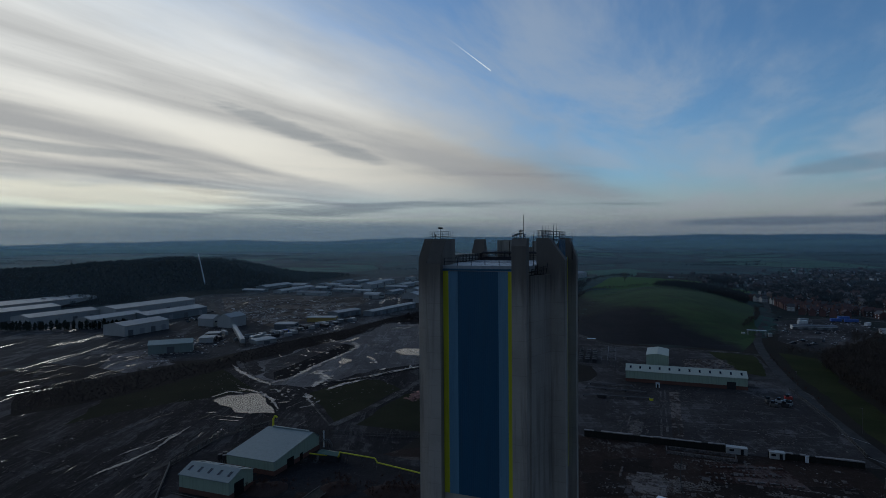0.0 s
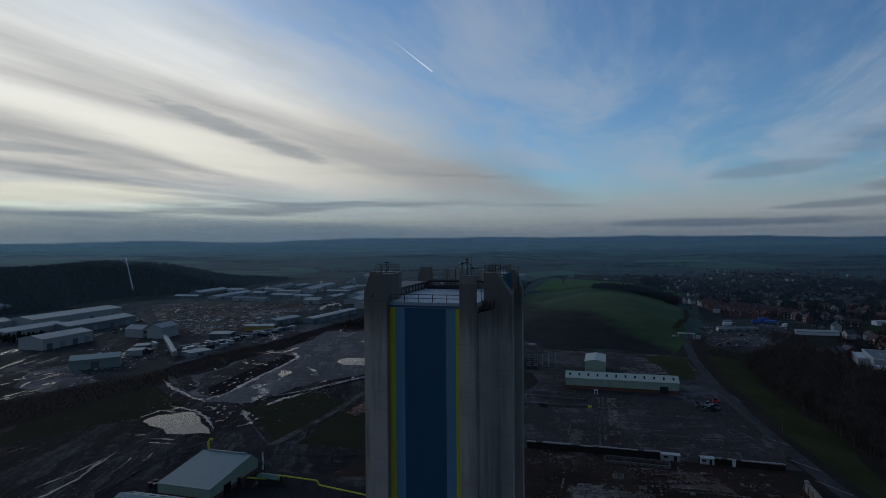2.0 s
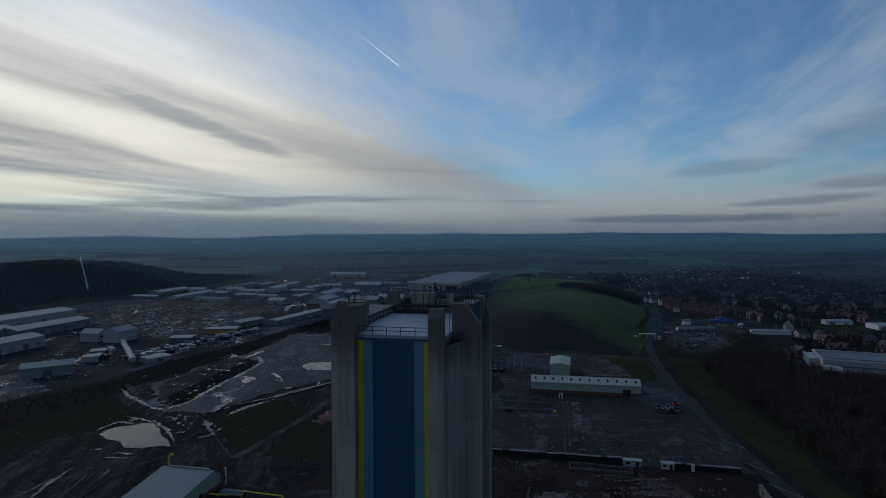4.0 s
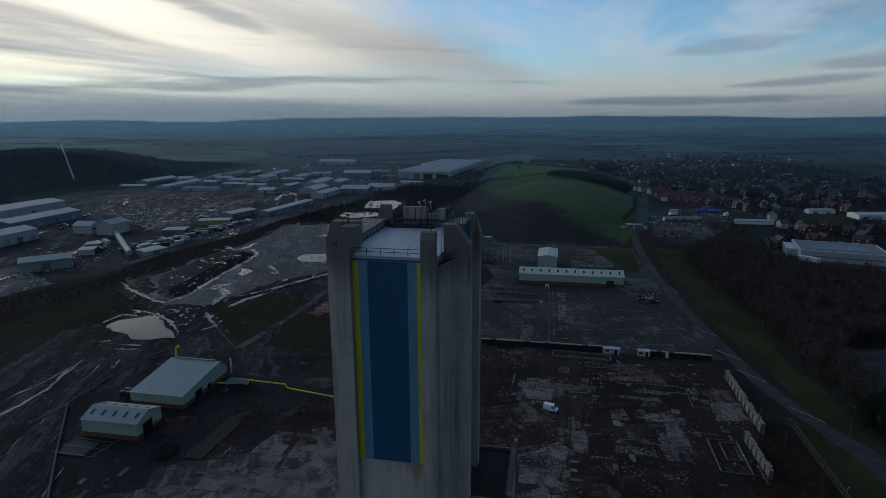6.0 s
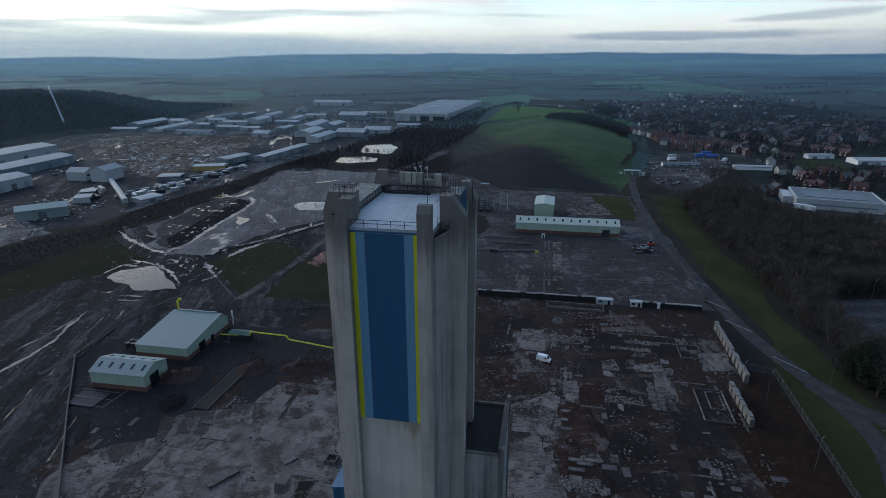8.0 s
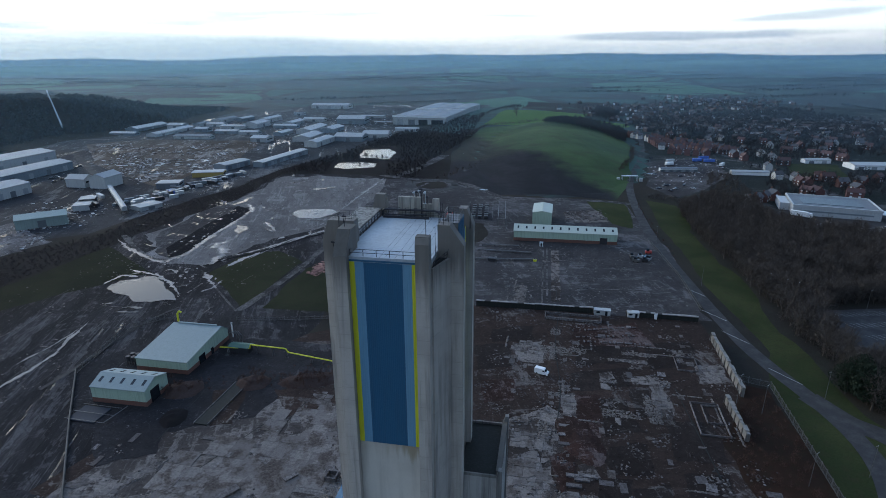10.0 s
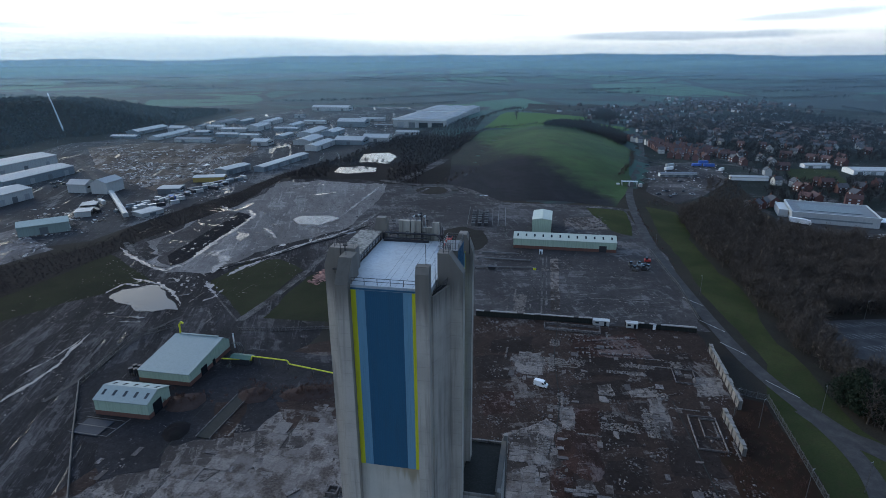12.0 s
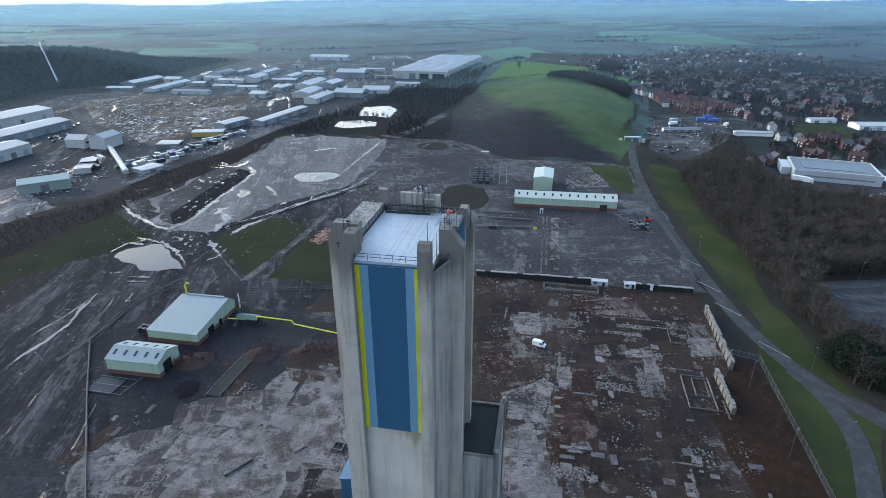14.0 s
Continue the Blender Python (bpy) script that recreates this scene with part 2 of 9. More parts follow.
M_STEEL = painted("dull_steel", (0.12, 0.12, 0.12), 0.5, 0.5, 0.5)
M_DARKSTEEL = painted("dark_steel", (0.035, 0.035, 0.04), 0.55, 0.3, 0.4)
M_GALV = painted("galvanised_steel", (0.42, 0.44, 0.45), 0.45, 0.4, 0.3)
M_WHITE = painted("white_paint", (0.75, 0.76, 0.76), 0.4, 0.0, 0.2)
M_RED = painted("red_paint", (0.42, 0.05, 0.04), 0.5, 0.0, 0.3)
M_GLASS = painted("dark_window", (0.015, 0.02, 0.025), 0.12, 0.0, 0.1)
M_MINT = painted("mint_green_sheet", (0.33, 0.42, 0.33), 0.55, 0.0, 0.4, 0.3)
M_MINTROOF = painted("pale_mint_roof", (0.19, 0.243, 0.248), 0.6, 0.0, 0.3, 0.15)
M_LONGROOF = painted("bright_mint_roof", (0.42, 0.455, 0.385), 0.6, 0.0, 0.3, 0.15)
M_BRICK = painted("red_brick", (0.14, 0.066, 0.050), 0.85, 0.0, 0.5)
M_RUBBLE = concrete("broken_concrete", (0.27, 0.255, 0.245), (0.09, 0.08, 0.075), 0.7, 0.4)
n = Nodes("loose_slab")
M_SLAB = n.done(n.mix(n.step(n.noise(1.2, 7, 0.75), 0.36, 0.62), n.mix(n.random(), (0.22, 0.203, 0.197), (0.08, 0.071, 0.069)), (0.06, 0.052, 0.05)), 0.9, 0.0, 0.2)
M_TYRE = painted("rubber", (0.02, 0.02, 0.02), 0.8, 0.0, 0.2)
M_DARKGREEN = painted("dark_green_paint", (0.02, 0.075, 0.05), 0.5, 0.0, 0.3)
M_BLUEPLASTIC = painted("blue_tarpaulin", (0.05, 0.12, 0.42), 0.5, 0.0, 0.2)
M_ORANGE = painted("ochre_sheet", (0.38, 0.28, 0.09), 0.5, 0.0, 0.3)


def water(name, colour=(0.045, 0.050, 0.058)):
    n = Nodes(name)
    n.bump(n.noise(1.4, 3, 0.5), 0.03, 0.02)
    n.p.inputs["Specular Tint"].default_value = (0.44, 0.51, 0.60, 1)
    return n.done(colour, 0.06, 0.0, 0.11)


M_WATER = water("still_water")
n = Nodes("wet_silt")
shine = n.step(n.noise(0.55, 7, 0.7, 0.4), 0.44, 0.54)
n.p.inputs["Specular Tint"].default_value = (0.80, 0.89, 1.0, 1)
n.bump(n.noise(2.0, 4, 0.6), 0.08, 0.04)
M_WETMUD = n.done(n.mix(n.noise(0.8, 6, 0.7), (0.23, 0.22, 0.217), (0.11, 0.103, 0.10)), n.step(shine, 0, 1, 0.75, 0.16), 0.0, n.step(shine, 0, 1, 0.1, 0.16))


def yard(name, mud, rubble, slab, pale_share, wet=0.3, turn=22.2, grain=1.0, drag=1.0):
    """Cleared ground: mud, brick dust, remains of slabs laid on the works' grid, wet and dry patches. drag: how far tracks draw it out."""
    n = Nodes(name)
    grid = n.scaled(1, 1 / drag, 1, turn)
    big = n.noise(0.018 * grain, 7, 0.6, 0.3, grid)
    mid = n.noise(0.085 * grain, 9, 0.66, 0.25, grid)
    small = n.noise(0.36 * grain, 9, 0.72, 0.2, grid)
    fine = n.noise(1.3, 8, 0.8)

    def bays(scale, ratio):
        bay = n.t.nodes.new("ShaderNodeTexVoronoi")
        bay.distance = "CHEBYCHEV"
        n.t.links.new(n.scaled(1, ratio / drag, 0, turn), bay.inputs["Vector"])
        bay.inputs["Scale"].default_value, bay.inputs["Randomness"].default_value = scale * grain, 0.75
        sq = n.t.nodes.new("ShaderNodeSeparateColor")
        n.t.links.new(bay.outputs["Color"], sq.inputs[0])
        return sq.outputs

    sq, sq2 = bays(0.075, 1.4), bays(0.30, 0.7)
    c = n.mix(n.step(big, 0.42, 0.60), mud, rubble)
    c = n.mix(n.math("MULTIPLY", sq[1], 0.5), c, tuple(0.45 * x for x in mud))
    c = n.mix(n.step(small, 0.38, 0.66, 0.0, 0.6), c, tuple(0.5 * x for x in mud))
    c = n.mix(n.step(fine, 0.35, 0.75, 0.0, 0.7), c, tuple(0.35 * x for x in mud))
    broken = n.math("ADD", n.math("MULTIPLY", sq[0], 0.16), n.math("MULTIPLY", sq2[0], 0.12))
    broken = n.math("ADD", broken, n.math("MULTIPLY", mid, 0.42))
    broken = n.math("ADD", broken, n.math("MULTIPLY", small, 0.50))
    broken = n.math("ADD", broken, n.math("MULTIPLY", n.math("SUBTRACT", big, 0.5), 0.7))
    broken = n.math("ADD", broken, n.math("MULTIPLY", n.math("SUBTRACT", fine, 0.5), 0.62))
    # remains drawn out along the two lines of the grid
    rows = n.noise(1.0, 5, 0.65, 0.1, n.scaled(0.05 * grain, 0.55 * grain / drag, 1, turn))
    files = n.noise(1.0, 5, 0.65, 0.1, n.scaled(0.55 * grain, 0.05 * grain / drag, 1, turn))
    broken = n.math("ADD", broken, n.math("MULTIPLY", n.math("SUBTRACT", n.math("MAXIMUM", rows, files), 0.56), 0.75))
    lot = 0.82 - 0.38 * pale_share
    slabs = n.step(broken, lot - 0.03, lot + 0.09)
    slab_tone = n.mix(n.step(fine, 0.36, 0.66), slab, tuple(0.45 * x for x in slab))
    slab_tone = n.mix(n.math("MULTIPLY", sq[2], 0.55), slab_tone, tuple(0.45 * x for x in slab))
    c = n.mix(slabs, c, slab_tone)
    grit = n.noise(0.75, 4, 0.85, 0.0, grid)
    c = n.mix(n.math("MULTIPLY", n.step(grit, 0.60, 0.66), n.step(mid, 0.40, 0.62, 0.1, 0.8)), c, tuple(1.15 * x for x in slab))
    c = n.mix(n.step(grit, 0.40, 0.34, 0.0, 0.7), c, tuple(0.25 * x for x in mud))
    for scale, ratio in ((0.016, 1.0), (0.034, 1.7)):
        joint = n.t.nodes.new("ShaderNodeTexBrick")
        n.t.links.new(n.scaled(scale * grain * 4, scale * grain * 4 * ratio / drag, 1, turn), joint.inputs["Vector"])
        joint.inputs["Scale"].default_value, joint.inputs["Mortar Size"].default_value = 1.0, 0.012
        joint.inputs["Mortar Smooth"].default_value = 0.6
        seen = n.math("MULTIPLY", joint.outputs["Fac"], n.step(mid, 0.48, 0.60, 0.0, 0.45))
        c = n.mix(seen, c, tuple(0.4 * x for x in mud))
    pools = n.noise(0.07 * grain, 8, 0.7, 0.4, n.scaled(1, 0.35 / drag, 1, turn))
    wetness = n.step(pools, 0.70 - 0.10 * wet, 0.72 - 0.09 * wet)
    c = n.mix(n.math("MULTIPLY", wetness, 0.6), c, tuple(0.25 * x for x in mud))
    n.p.inputs["Specular Tint"].default_value = (0.80, 0.89, 1.0, 1)
    n.bump(n.math("ADD", small, n.math("MULTIPLY", fine, 0.5)), 0.6, 0.25)
    return n.done(c, n.step(wetness, 0.0, 1.0, 0.95, 0.25), 0.0, n.step(wetness, 0.0, 1.0, 0.04, 0.2))


M_YARD_RED = yard("demolished_yard", (0.049, 0.035, 0.029), (0.066, 0.046, 0.038), (0.18, 0.157, 0.143), 0.34, 0.3)
M_BRICKDUST = yard("crushed_brick", (0.045, 0.028, 0.023), (0.066, 0.037, 0.030), (0.16, 0.12, 0.11), 0.5, 0.1, 22.2, 1.6)
M_YARD_PALE = yard("broken_slab_yard", (0.054, 0.044, 0.039), (0.10, 0.085, 0.077), (0.25, 0.22, 0.20), 0.74, 0.2)
M_COMPOUND = yard("compound_gravel", (0.036, 0.034, 0.036), (0.050, 0.047, 0.049), (0.115, 0.11, 0.112), 0.26, 0.5)
M_YARD_MID = yard("broken_floor", (0.068, 0.058, 0.053), (0.11, 0.095, 0.087), (0.225, 0.2, 0.184), 0.60, 0.2)
M_YARD_DARK = yard("old_tarmac_yard", (0.062, 0.058, 0.058), (0.096, 0.090, 0.089), (0.175, 0.167, 0.166), 0.46, 0.4)
M_SLABFLOOR = yard("clean_slab_floor", (0.062, 0.054, 0.05), (0.105, 0.093, 0.085), (0.235, 0.213, 0.2), 1.08, 0.1)
M_YARD_DIM = yard("dark_mud_floor", (0.034, 0.0265, 0.0235), (0.047, 0.036, 0.031), (0.14, 0.125, 0.115), 0.34, 0.3)
M_COAL = yard("wet_coal_ground", (0.031, 0.029, 0.030), (0.053, 0.050, 0.0515), (0.115, 0.109, 0.11), 0.44, 0.8, 15, 2.6, 5.0)
M_SILT = yard("silt_flat", (0.16, 0.151, 0.146), (0.21, 0.199, 0.193), (0.30, 0.286, 0.278), 0.5, 0.5, 20, 0.9, 3.0)
M_SILTMUD = yard("pale_wet_silt", (0.13, 0.122, 0.122), (0.19, 0.18, 0.18), (0.31, 0.295, 0.295), 0.6, 1.2, 20, 2.5, 2.0)
M_WASTE = yard("stripped_waste_ground", (0.09, 0.070, 0.055), (0.145, 0.115, 0.093), (0.36, 0.33, 0.30), 0.46, 0.7, 80, 0.6, 2.0)
M_ESTATE = yard("estate_tarmac", (0.05, 0.051, 0.054), (0.072, 0.072, 0.074), (0.17, 0.17, 0.17), 0.44, 1.3, 68, 0.6, 2.5)
M_TOWN = yard("gardens_and_streets", (0.034, 0.040, 0.036), (0.046, 0.052, 0.044), (0.12, 0.115, 0.11), 0.36, 0.1, 40, 0.6)


# coal black, which also paints the shade on the basin's backlit bank
n = Nodes("coal_and_bank_shade")
M_COAL_SHADE = n.done(n.mix(n.step(n.noise(0.5, 7, 0.7), 0.4, 0.7), (0.010, 0.010, 0.012), (0.021, 0.021, 0.023)), 0.95, 0.0, 0.02)


def turf(name, a, b, worn, scale=0.02):
    n = Nodes(name)
    big = n.noise(scale, 6, 0.6, 0.5)
    mid = n.noise(scale * 9, 6, 0.65)
    fine = n.noise(1.6, 6, 0.75)
    c = n.mix(n.step(big, 0.38, 0.64), a, b)
    c = n.mix(n.step(mid, 0.45, 0.72, 0.0, 0.7), c, worn)
    c = n.mix(n.step(fine, 0.4, 0.75, 0.0, 0.5), c, tuple(0.5 * x for x in a))
    n.bump(fine, 0.6, 0.15)
    return n.done(c, 0.95, 0.0, 0.03)


M_GRASS = turf("rough_grass", (0.028, 0.036, 0.015), (0.044, 0.051, 0.021), (0.038, 0.034, 0.019), 0.035)
M_BANK = turf("dark_rank_grass", (0.023, 0.026, 0.014), (0.031, 0.034, 0.018), (0.032, 0.026, 0.019), 0.04)
M_BANKSIDE = turf("dark_bank_grass", (0.017, 0.020, 0.012), (0.024, 0.027, 0.015), (0.023, 0.020, 0.016), 0.04)
M_FIELD = turf("bright_crop", (0.068, 0.122, 0.038), (0.082, 0.14, 0.042), (0.068, 0.105, 0.042), 0.006)
M_SCRUB = turf("brown_scrub", (0.028, 0.025, 0.022), (0.038, 0.033, 0.027), (0.034, 0.036, 0.028))
M_BRACKEN = turf("russet_scrub", (0.036, 0.020, 0.014), (0.026, 0.017, 0.013), (0.025, 0.022, 0.014), 0.05)
M_SPOIL = turf("overgrown_spoil", (0.052, 0.034, 0.029), (0.066, 0.047, 0.042), (0.046, 0.040, 0.034), 0.2)
M_HEATH = turf("dark_heath", (0.017, 0.0145, 0.015), (0.024, 0.021, 0.020), (0.020, 0.020, 0.017), 0.02)


def tarmac(name, colour, dirt):
    n = Nodes(name)
    c = n.mix(n.step(n.noise(0.25, 6, 0.65), 0.4, 0.7), colour, dirt)
    c = n.mix(n.step(n.noise(3.0, 6, 0.7), 0.4, 0.8, 0.0, 0.5), c, tuple(0.6 * x for x in colour))
    return n.done(c, n.step(n.noise(0.1, 4), 0.4, 0.65, 0.7, 0.95), 0.0, 0.06)


M_ROAD = tarmac("worn_tarmac", (0.043, 0.0425, 0.0435), (0.068, 0.066, 0.065))
M_TRACK = yard("muddy_track", (0.055, 0.052, 0.051), (0.09, 0.085, 0.082), (0.17, 0.16, 0.155), 0.62, 0.7, 20, 3.0)
M_LINE = painted("road_line_paint", (0.42, 0.42, 0.41), 0.7, 0.0, 0.6)

n = Nodes("open_country")
patch = n.cells(0.0042, "F1", n.scaled(1, 0.55, 1, 18), "Color", 0.9)
sep = n.t.nodes.new("ShaderNodeSeparateColor")
n.t.links.new(patch, sep.inputs[0])
tint = n.ramp(sep.outputs[0], (0.0, (0.020, 0.036, 0.036)), (0.3, (0.024, 0.058, 0.051)), (0.55, (0.034, 0.090, 0.068)), (0.75, (0.048, 0.115, 0.070)), (0.88, (0.040, 0.050, 0.044)), (1.0, (0.027, 0.062, 0.057)))
hedge = n.cells(0.0042, "DISTANCE_TO_EDGE", n.scaled(1, 0.55, 1, 18), "Distance", 0.9)
tint = n.mix(n.step(hedge, 0.06, 0.03), tint, (0.018, 0.026, 0.024))
tint = n.mix(n.step(n.noise(0.0022, 7, 0.68, 0.8, n.scaled(0.6, 1.5, 1)), 0.49, 0.56), tint, (0.018, 0.025, 0.026))
tint = n.mix(n.step(n.noise(0.05, 6, 0.7), 0.35, 0.75, 0.0, 0.4), tint, (0.024, 0.036, 0.030))
M_COUNTRY = n.done(tint, 0.95, 0.0, 0.2)

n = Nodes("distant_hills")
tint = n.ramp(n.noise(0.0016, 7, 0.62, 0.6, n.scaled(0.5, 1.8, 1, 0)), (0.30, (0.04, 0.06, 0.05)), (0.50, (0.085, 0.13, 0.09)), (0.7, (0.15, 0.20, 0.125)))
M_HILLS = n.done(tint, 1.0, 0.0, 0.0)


def haze(name, share):
    """Thin lit air: mostly clear, a little scattered light, thinning out upwards."""
    n = Nodes(name)
    air = n.t.nodes.new("ShaderNodeBsdfDiffuse")
    air.inputs[0].default_value = (0.435, 0.70, 0.88, 1)
    glow_through = n.t.nodes.new("ShaderNodeBsdfTranslucent")
    glow_through.inputs[0].default_value = (0.435, 0.70, 0.88, 1)
    both = n.t.nodes.new("ShaderNodeMixShader")
    n.t.links.new(air.outputs[0], both.inputs[1])
    n.t.links.new(glow_through.outputs[0], both.inputs[2])
    z = n.t.nodes.new("ShaderNodeSeparateXYZ")
    n.t.links.new(n.co, z.inputs[0])
    mix = n.t.nodes.new("ShaderNodeMixShader")
    n.t.links.new(n.step(z.outputs[2], 90, 240, share, 0.0), mix.inputs[0])
    n.t.links.new(n.t.nodes.new("ShaderNodeBsdfTransparent").outputs[0], mix.inputs[1])
    n.t.links.new(both.outputs[0], mix.inputs[2])
    n.t.links.new(mix.outputs[0], n.out.inputs[0])
    return n.m


def bark(name, colour, spread=0.5):
    n = Nodes(name)
    c = n.mix(n.island(), colour, tuple(x * (1 - spread) for x in colour))
    return n.done(c, 0.95, 0.0, 0.15)


n = Nodes("mound_turf")
spot = n.t.nodes.new("ShaderNodeSeparateXYZ")
n.t.links.new(n.co, spot.inputs[0])
big, mid, fine = n.noise(0.012, 6, 0.6, 0.6), n.noise(0.06, 7, 0.65, 0.4, n.scaled(1, 0.5, 1, 30)), n.noise(1.1, 6, 0.75)
c = n.mix(n.step(big, 0.36, 0.62), (0.028, 0.055, 0.019), (0.047, 0.086, 0.027))
c = n.mix(n.step(mid, 0.45, 0.72, 0.0, 0.75), c, (0.036, 0.042, 0.020))
c = n.mix(n.step(fine, 0.4, 0.75, 0.0, 0.45), c, (0.016, 0.026, 0.010))
# the burnt flank: bare dark earth with a frayed edge
sway = n.math("MULTIPLY", n.math("SUBTRACT", n.noise(0.022, 6, 0.6), 0.5), 70.0)
east = n.step(n.math("ADD", spot.outputs[0], sway), 212, 184)
north = n.step(n.math("ADD", n.math("ADD", spot.outputs[1], n.math("MULTIPLY", spot.outputs[0], 0.49)), sway), 618, 594)
west = n.step(n.math("ADD", spot.outputs[0], sway), 198, 162, 0.0, 0.9)
c = n.mix(west, c, n.mix(n.step(mid, 0.4, 0.65), (0.013, 0.014, 0.012), (0.020, 0.019, 0.015)))
burnt = n.mix(n.step(mid, 0.4, 0.65), (0.008, 0.008, 0.011), (0.014, 0.013, 0.017))
c = n.mix(n.math("MULTIPLY", n.math("MULTIPLY", east, north), 0.96), c, burnt)
n.bump(fine, 0.5, 0.15)
M_MOUND = n.done(c, 0.95, 0.0, 0.15)

M_TWIG = bark("bare_twigs", (0.086, 0.073, 0.064), 0.35)
M_TWIG_RED = bark("russet_twigs", (0.090, 0.050, 0.038))
M_LEAF = bark("evergreen_leaf", (0.024, 0.036, 0.022), 0.6)
M_HILLWOOD = bark("wooded_slope", (0.050, 0.056, 0.058), 0.08)


# ---- building helpers ----
from mathutils.geometry import delaunay_2d_cdt

TURN_SITE = -22.2
U = Vector((math.cos(radians(TURN_SITE)), math.sin(radians(TURN_SITE)), 0))
V = Vector((-U.y, U.x, 0))


class Shape:
    """Vertices and faces gathered for one mesh."""

    def __init__(self):
        self.v, self.f = [], []

    def add(self, verts, faces):
        k = len(self.v)
        self.v += [tuple(p) for p in verts]
        self.f += [tuple(i + k for i in f) for f in faces]
        return self

    def box(self, x0, x1, y0, y1, z0, z1):
        return self.add([(x0, y0, z0), (x1, y0, z0), (x1, y1, z0), (x0, y1, z0), (x0, y0, z1), (x1, y0, z1), (x1, y1, z1), (x0, y1, z1)],
                        [(3, 2, 1, 0), (4, 5, 6, 7), (0, 1, 5, 4), (1, 2, 6, 5), (2, 3, 7, 6), (3, 0, 4, 7)])

    def prism(self, ring, axis, lo, hi):
        """A polygon pushed along an axis: 'z' takes (x, y), 'x' takes (y, z), 'y' takes (x, z)."""
        def at(p, d):
            return {"z": (p[0], p[1], d), "x": (d, p[0], p[1]), "y": (p[0], d, p[1])}[axis]
        n = len(ring)
        verts = [at(p, lo) for p in ring] + [at(p, hi) for p in ring]
        faces = [tuple(range(n))[::-1], tuple(range(n, 2 * n))] + [(i, (i + 1) % n, n + (i + 1) % n, n + i) for i in range(n)]
        return self.add(verts, faces)

    def rod(self, p, q, r, sides=6, r2=None):
        p, q = Vector(p), Vector(q)
        d = (q - p).normalized()
        s = d.orthogonal().normalized()
        t = d.cross(s)
        r2 = r if r2 is None else r2
        ring = [(math.cos(2 * math.pi * i / sides), math.sin(2 * math.pi * i / sides)) for i in range(sides)]
        verts = [p + (s * a + t * b) * r for a, b in ring] + [q + (s * a + t * b) * r2 for a, b in ring]
        faces = [tuple(range(sides))[::-1], tuple(range(sides, 2 * sides))] + [(i, (i + 1) % sides, sides + (i + 1) % sides, sides + i) for i in range(sides)]
        return self.add(verts, faces)

    def mesh(self, name, material, smooth=False):
        m = bpy.data.meshes.new(name)
        m.from_pydata(self.v, [], self.f)
        bm = bmesh.new()
        bm.from_mesh(m)
        bmesh.ops.recalc_face_normals(bm, faces=bm.faces)
        bm.to_mesh(m)
        bm.free()
        m.materials.append(material)
        if smooth:
            m.polygons.foreach_set("use_smooth", [True] * len(m.polygons))
        return m


def part(name, shape, material, parent, label="", at=None):
    """One mesh object under a thing or a part."""
    data = shape if isinstance(shape, bpy.types.Mesh) else shape.mesh(name, material)
    ob = new(name, data)
    ob.parent = parent
    if at is not None:
        ob.matrix_basis = at
    return tagged(ob, label) if label else ob


def thing(name, x, y, z=0.0, turn=0.0, label="", category="", group="", kind=""):
    ob = new(name)
    ob.empty_display_size = 0.5
    ob.matrix_basis = pose(x, y, z, 0, 0, turn)
    return tagged(ob, label, category, group, kind)


def solo(name, shape, material, m=None, label="", category="", group="", kind="", smooth=False):
    """A thing or a piece of the setting that is one mesh."""
    ob = new(name, shape.mesh(name, material, smooth))
    if m is not None:
        ob.matrix_basis = m
    return tagged(ob, label, category, group, kind)


# ---- terrain ----
def bump_at(x, y, cx, cy, rx, ry, turn, h, power=2.0):
    c, s = math.cos(radians(turn)), math.sin(radians(turn))
    u, v = ((x - cx) * c + (y - cy) * s) / rx, (-(x - cx) * s + (y - cy) * c) / ry
    d = math.hypot(u, v)
    return h * max(0.0, 1 - d ** power) ** 1.3 if d < 1 else 0.0


TIP_FOOT = [(-520, 520), (-359, 699), (-348, 795), (-302, 834), (-243, 937), (-207, 1101), (-175, 1228), (-120, 1400)]


def tip_depth(x, y):
    """Metres from the foot of the wooded tip into it; negative outside."""
    best, inner = 1e9, False
    for (x0, y0), (x1, y1) in zip(TIP_FOOT, TIP_FOOT[1:]):
        ux, uy = x1 - x0, y1 - y0
        t = max(0.0, min(1.0, ((x - x0) * ux + (y - y0) * uy) / (ux * ux + uy * uy)))
        d = math.hypot(x - x0 - t * ux, y - y0 - t * uy)
        if d < best:
            best, inner = d, ux * (y - y0) - uy * (x - x0) > 0
    return best if inner else -best


def land(x, y):
    """Height of the ground: flat works, a wooded tip, a green mound, hills far off."""
    z = 0.0
    if -1500 < x < -80 and 450 < y < 1900:
        d = tip_depth(x, y)
        if d > 0:
            fall = min(1.0, max(0.0, y - 905) / 350)
            end = (1 - fall * fall * (3 - 2 * fall)) * (1 - min(1.0, max(0.0, -450 - x) / 500))
            z += 43.5 * min(1, d / 125) * (1 - 0.3 * max(0, 1 - d / 125)) * end + 3 * noise.noise((x / 90, y / 90, 2)) * min(1, d / 60)
    z += bump_at(x, y, 243, 600, 86, 235, -22, 14, 2.0)
    z += bump_at(x, y, 300, 900, 190, 220, -20, 9, 2.0)
    r = math.hypot(x - 50, y - 100)
    if r > 1300:
        k = (r - 1300) / 1000
        z += 6 * min(k, 1) * (0.5 + noise.noise((x / 900, y / 900, 0.3))) + 8 * k * (1 + 0.8 * noise.noise((x / 1300, y / 700, 4.1)))
    return z


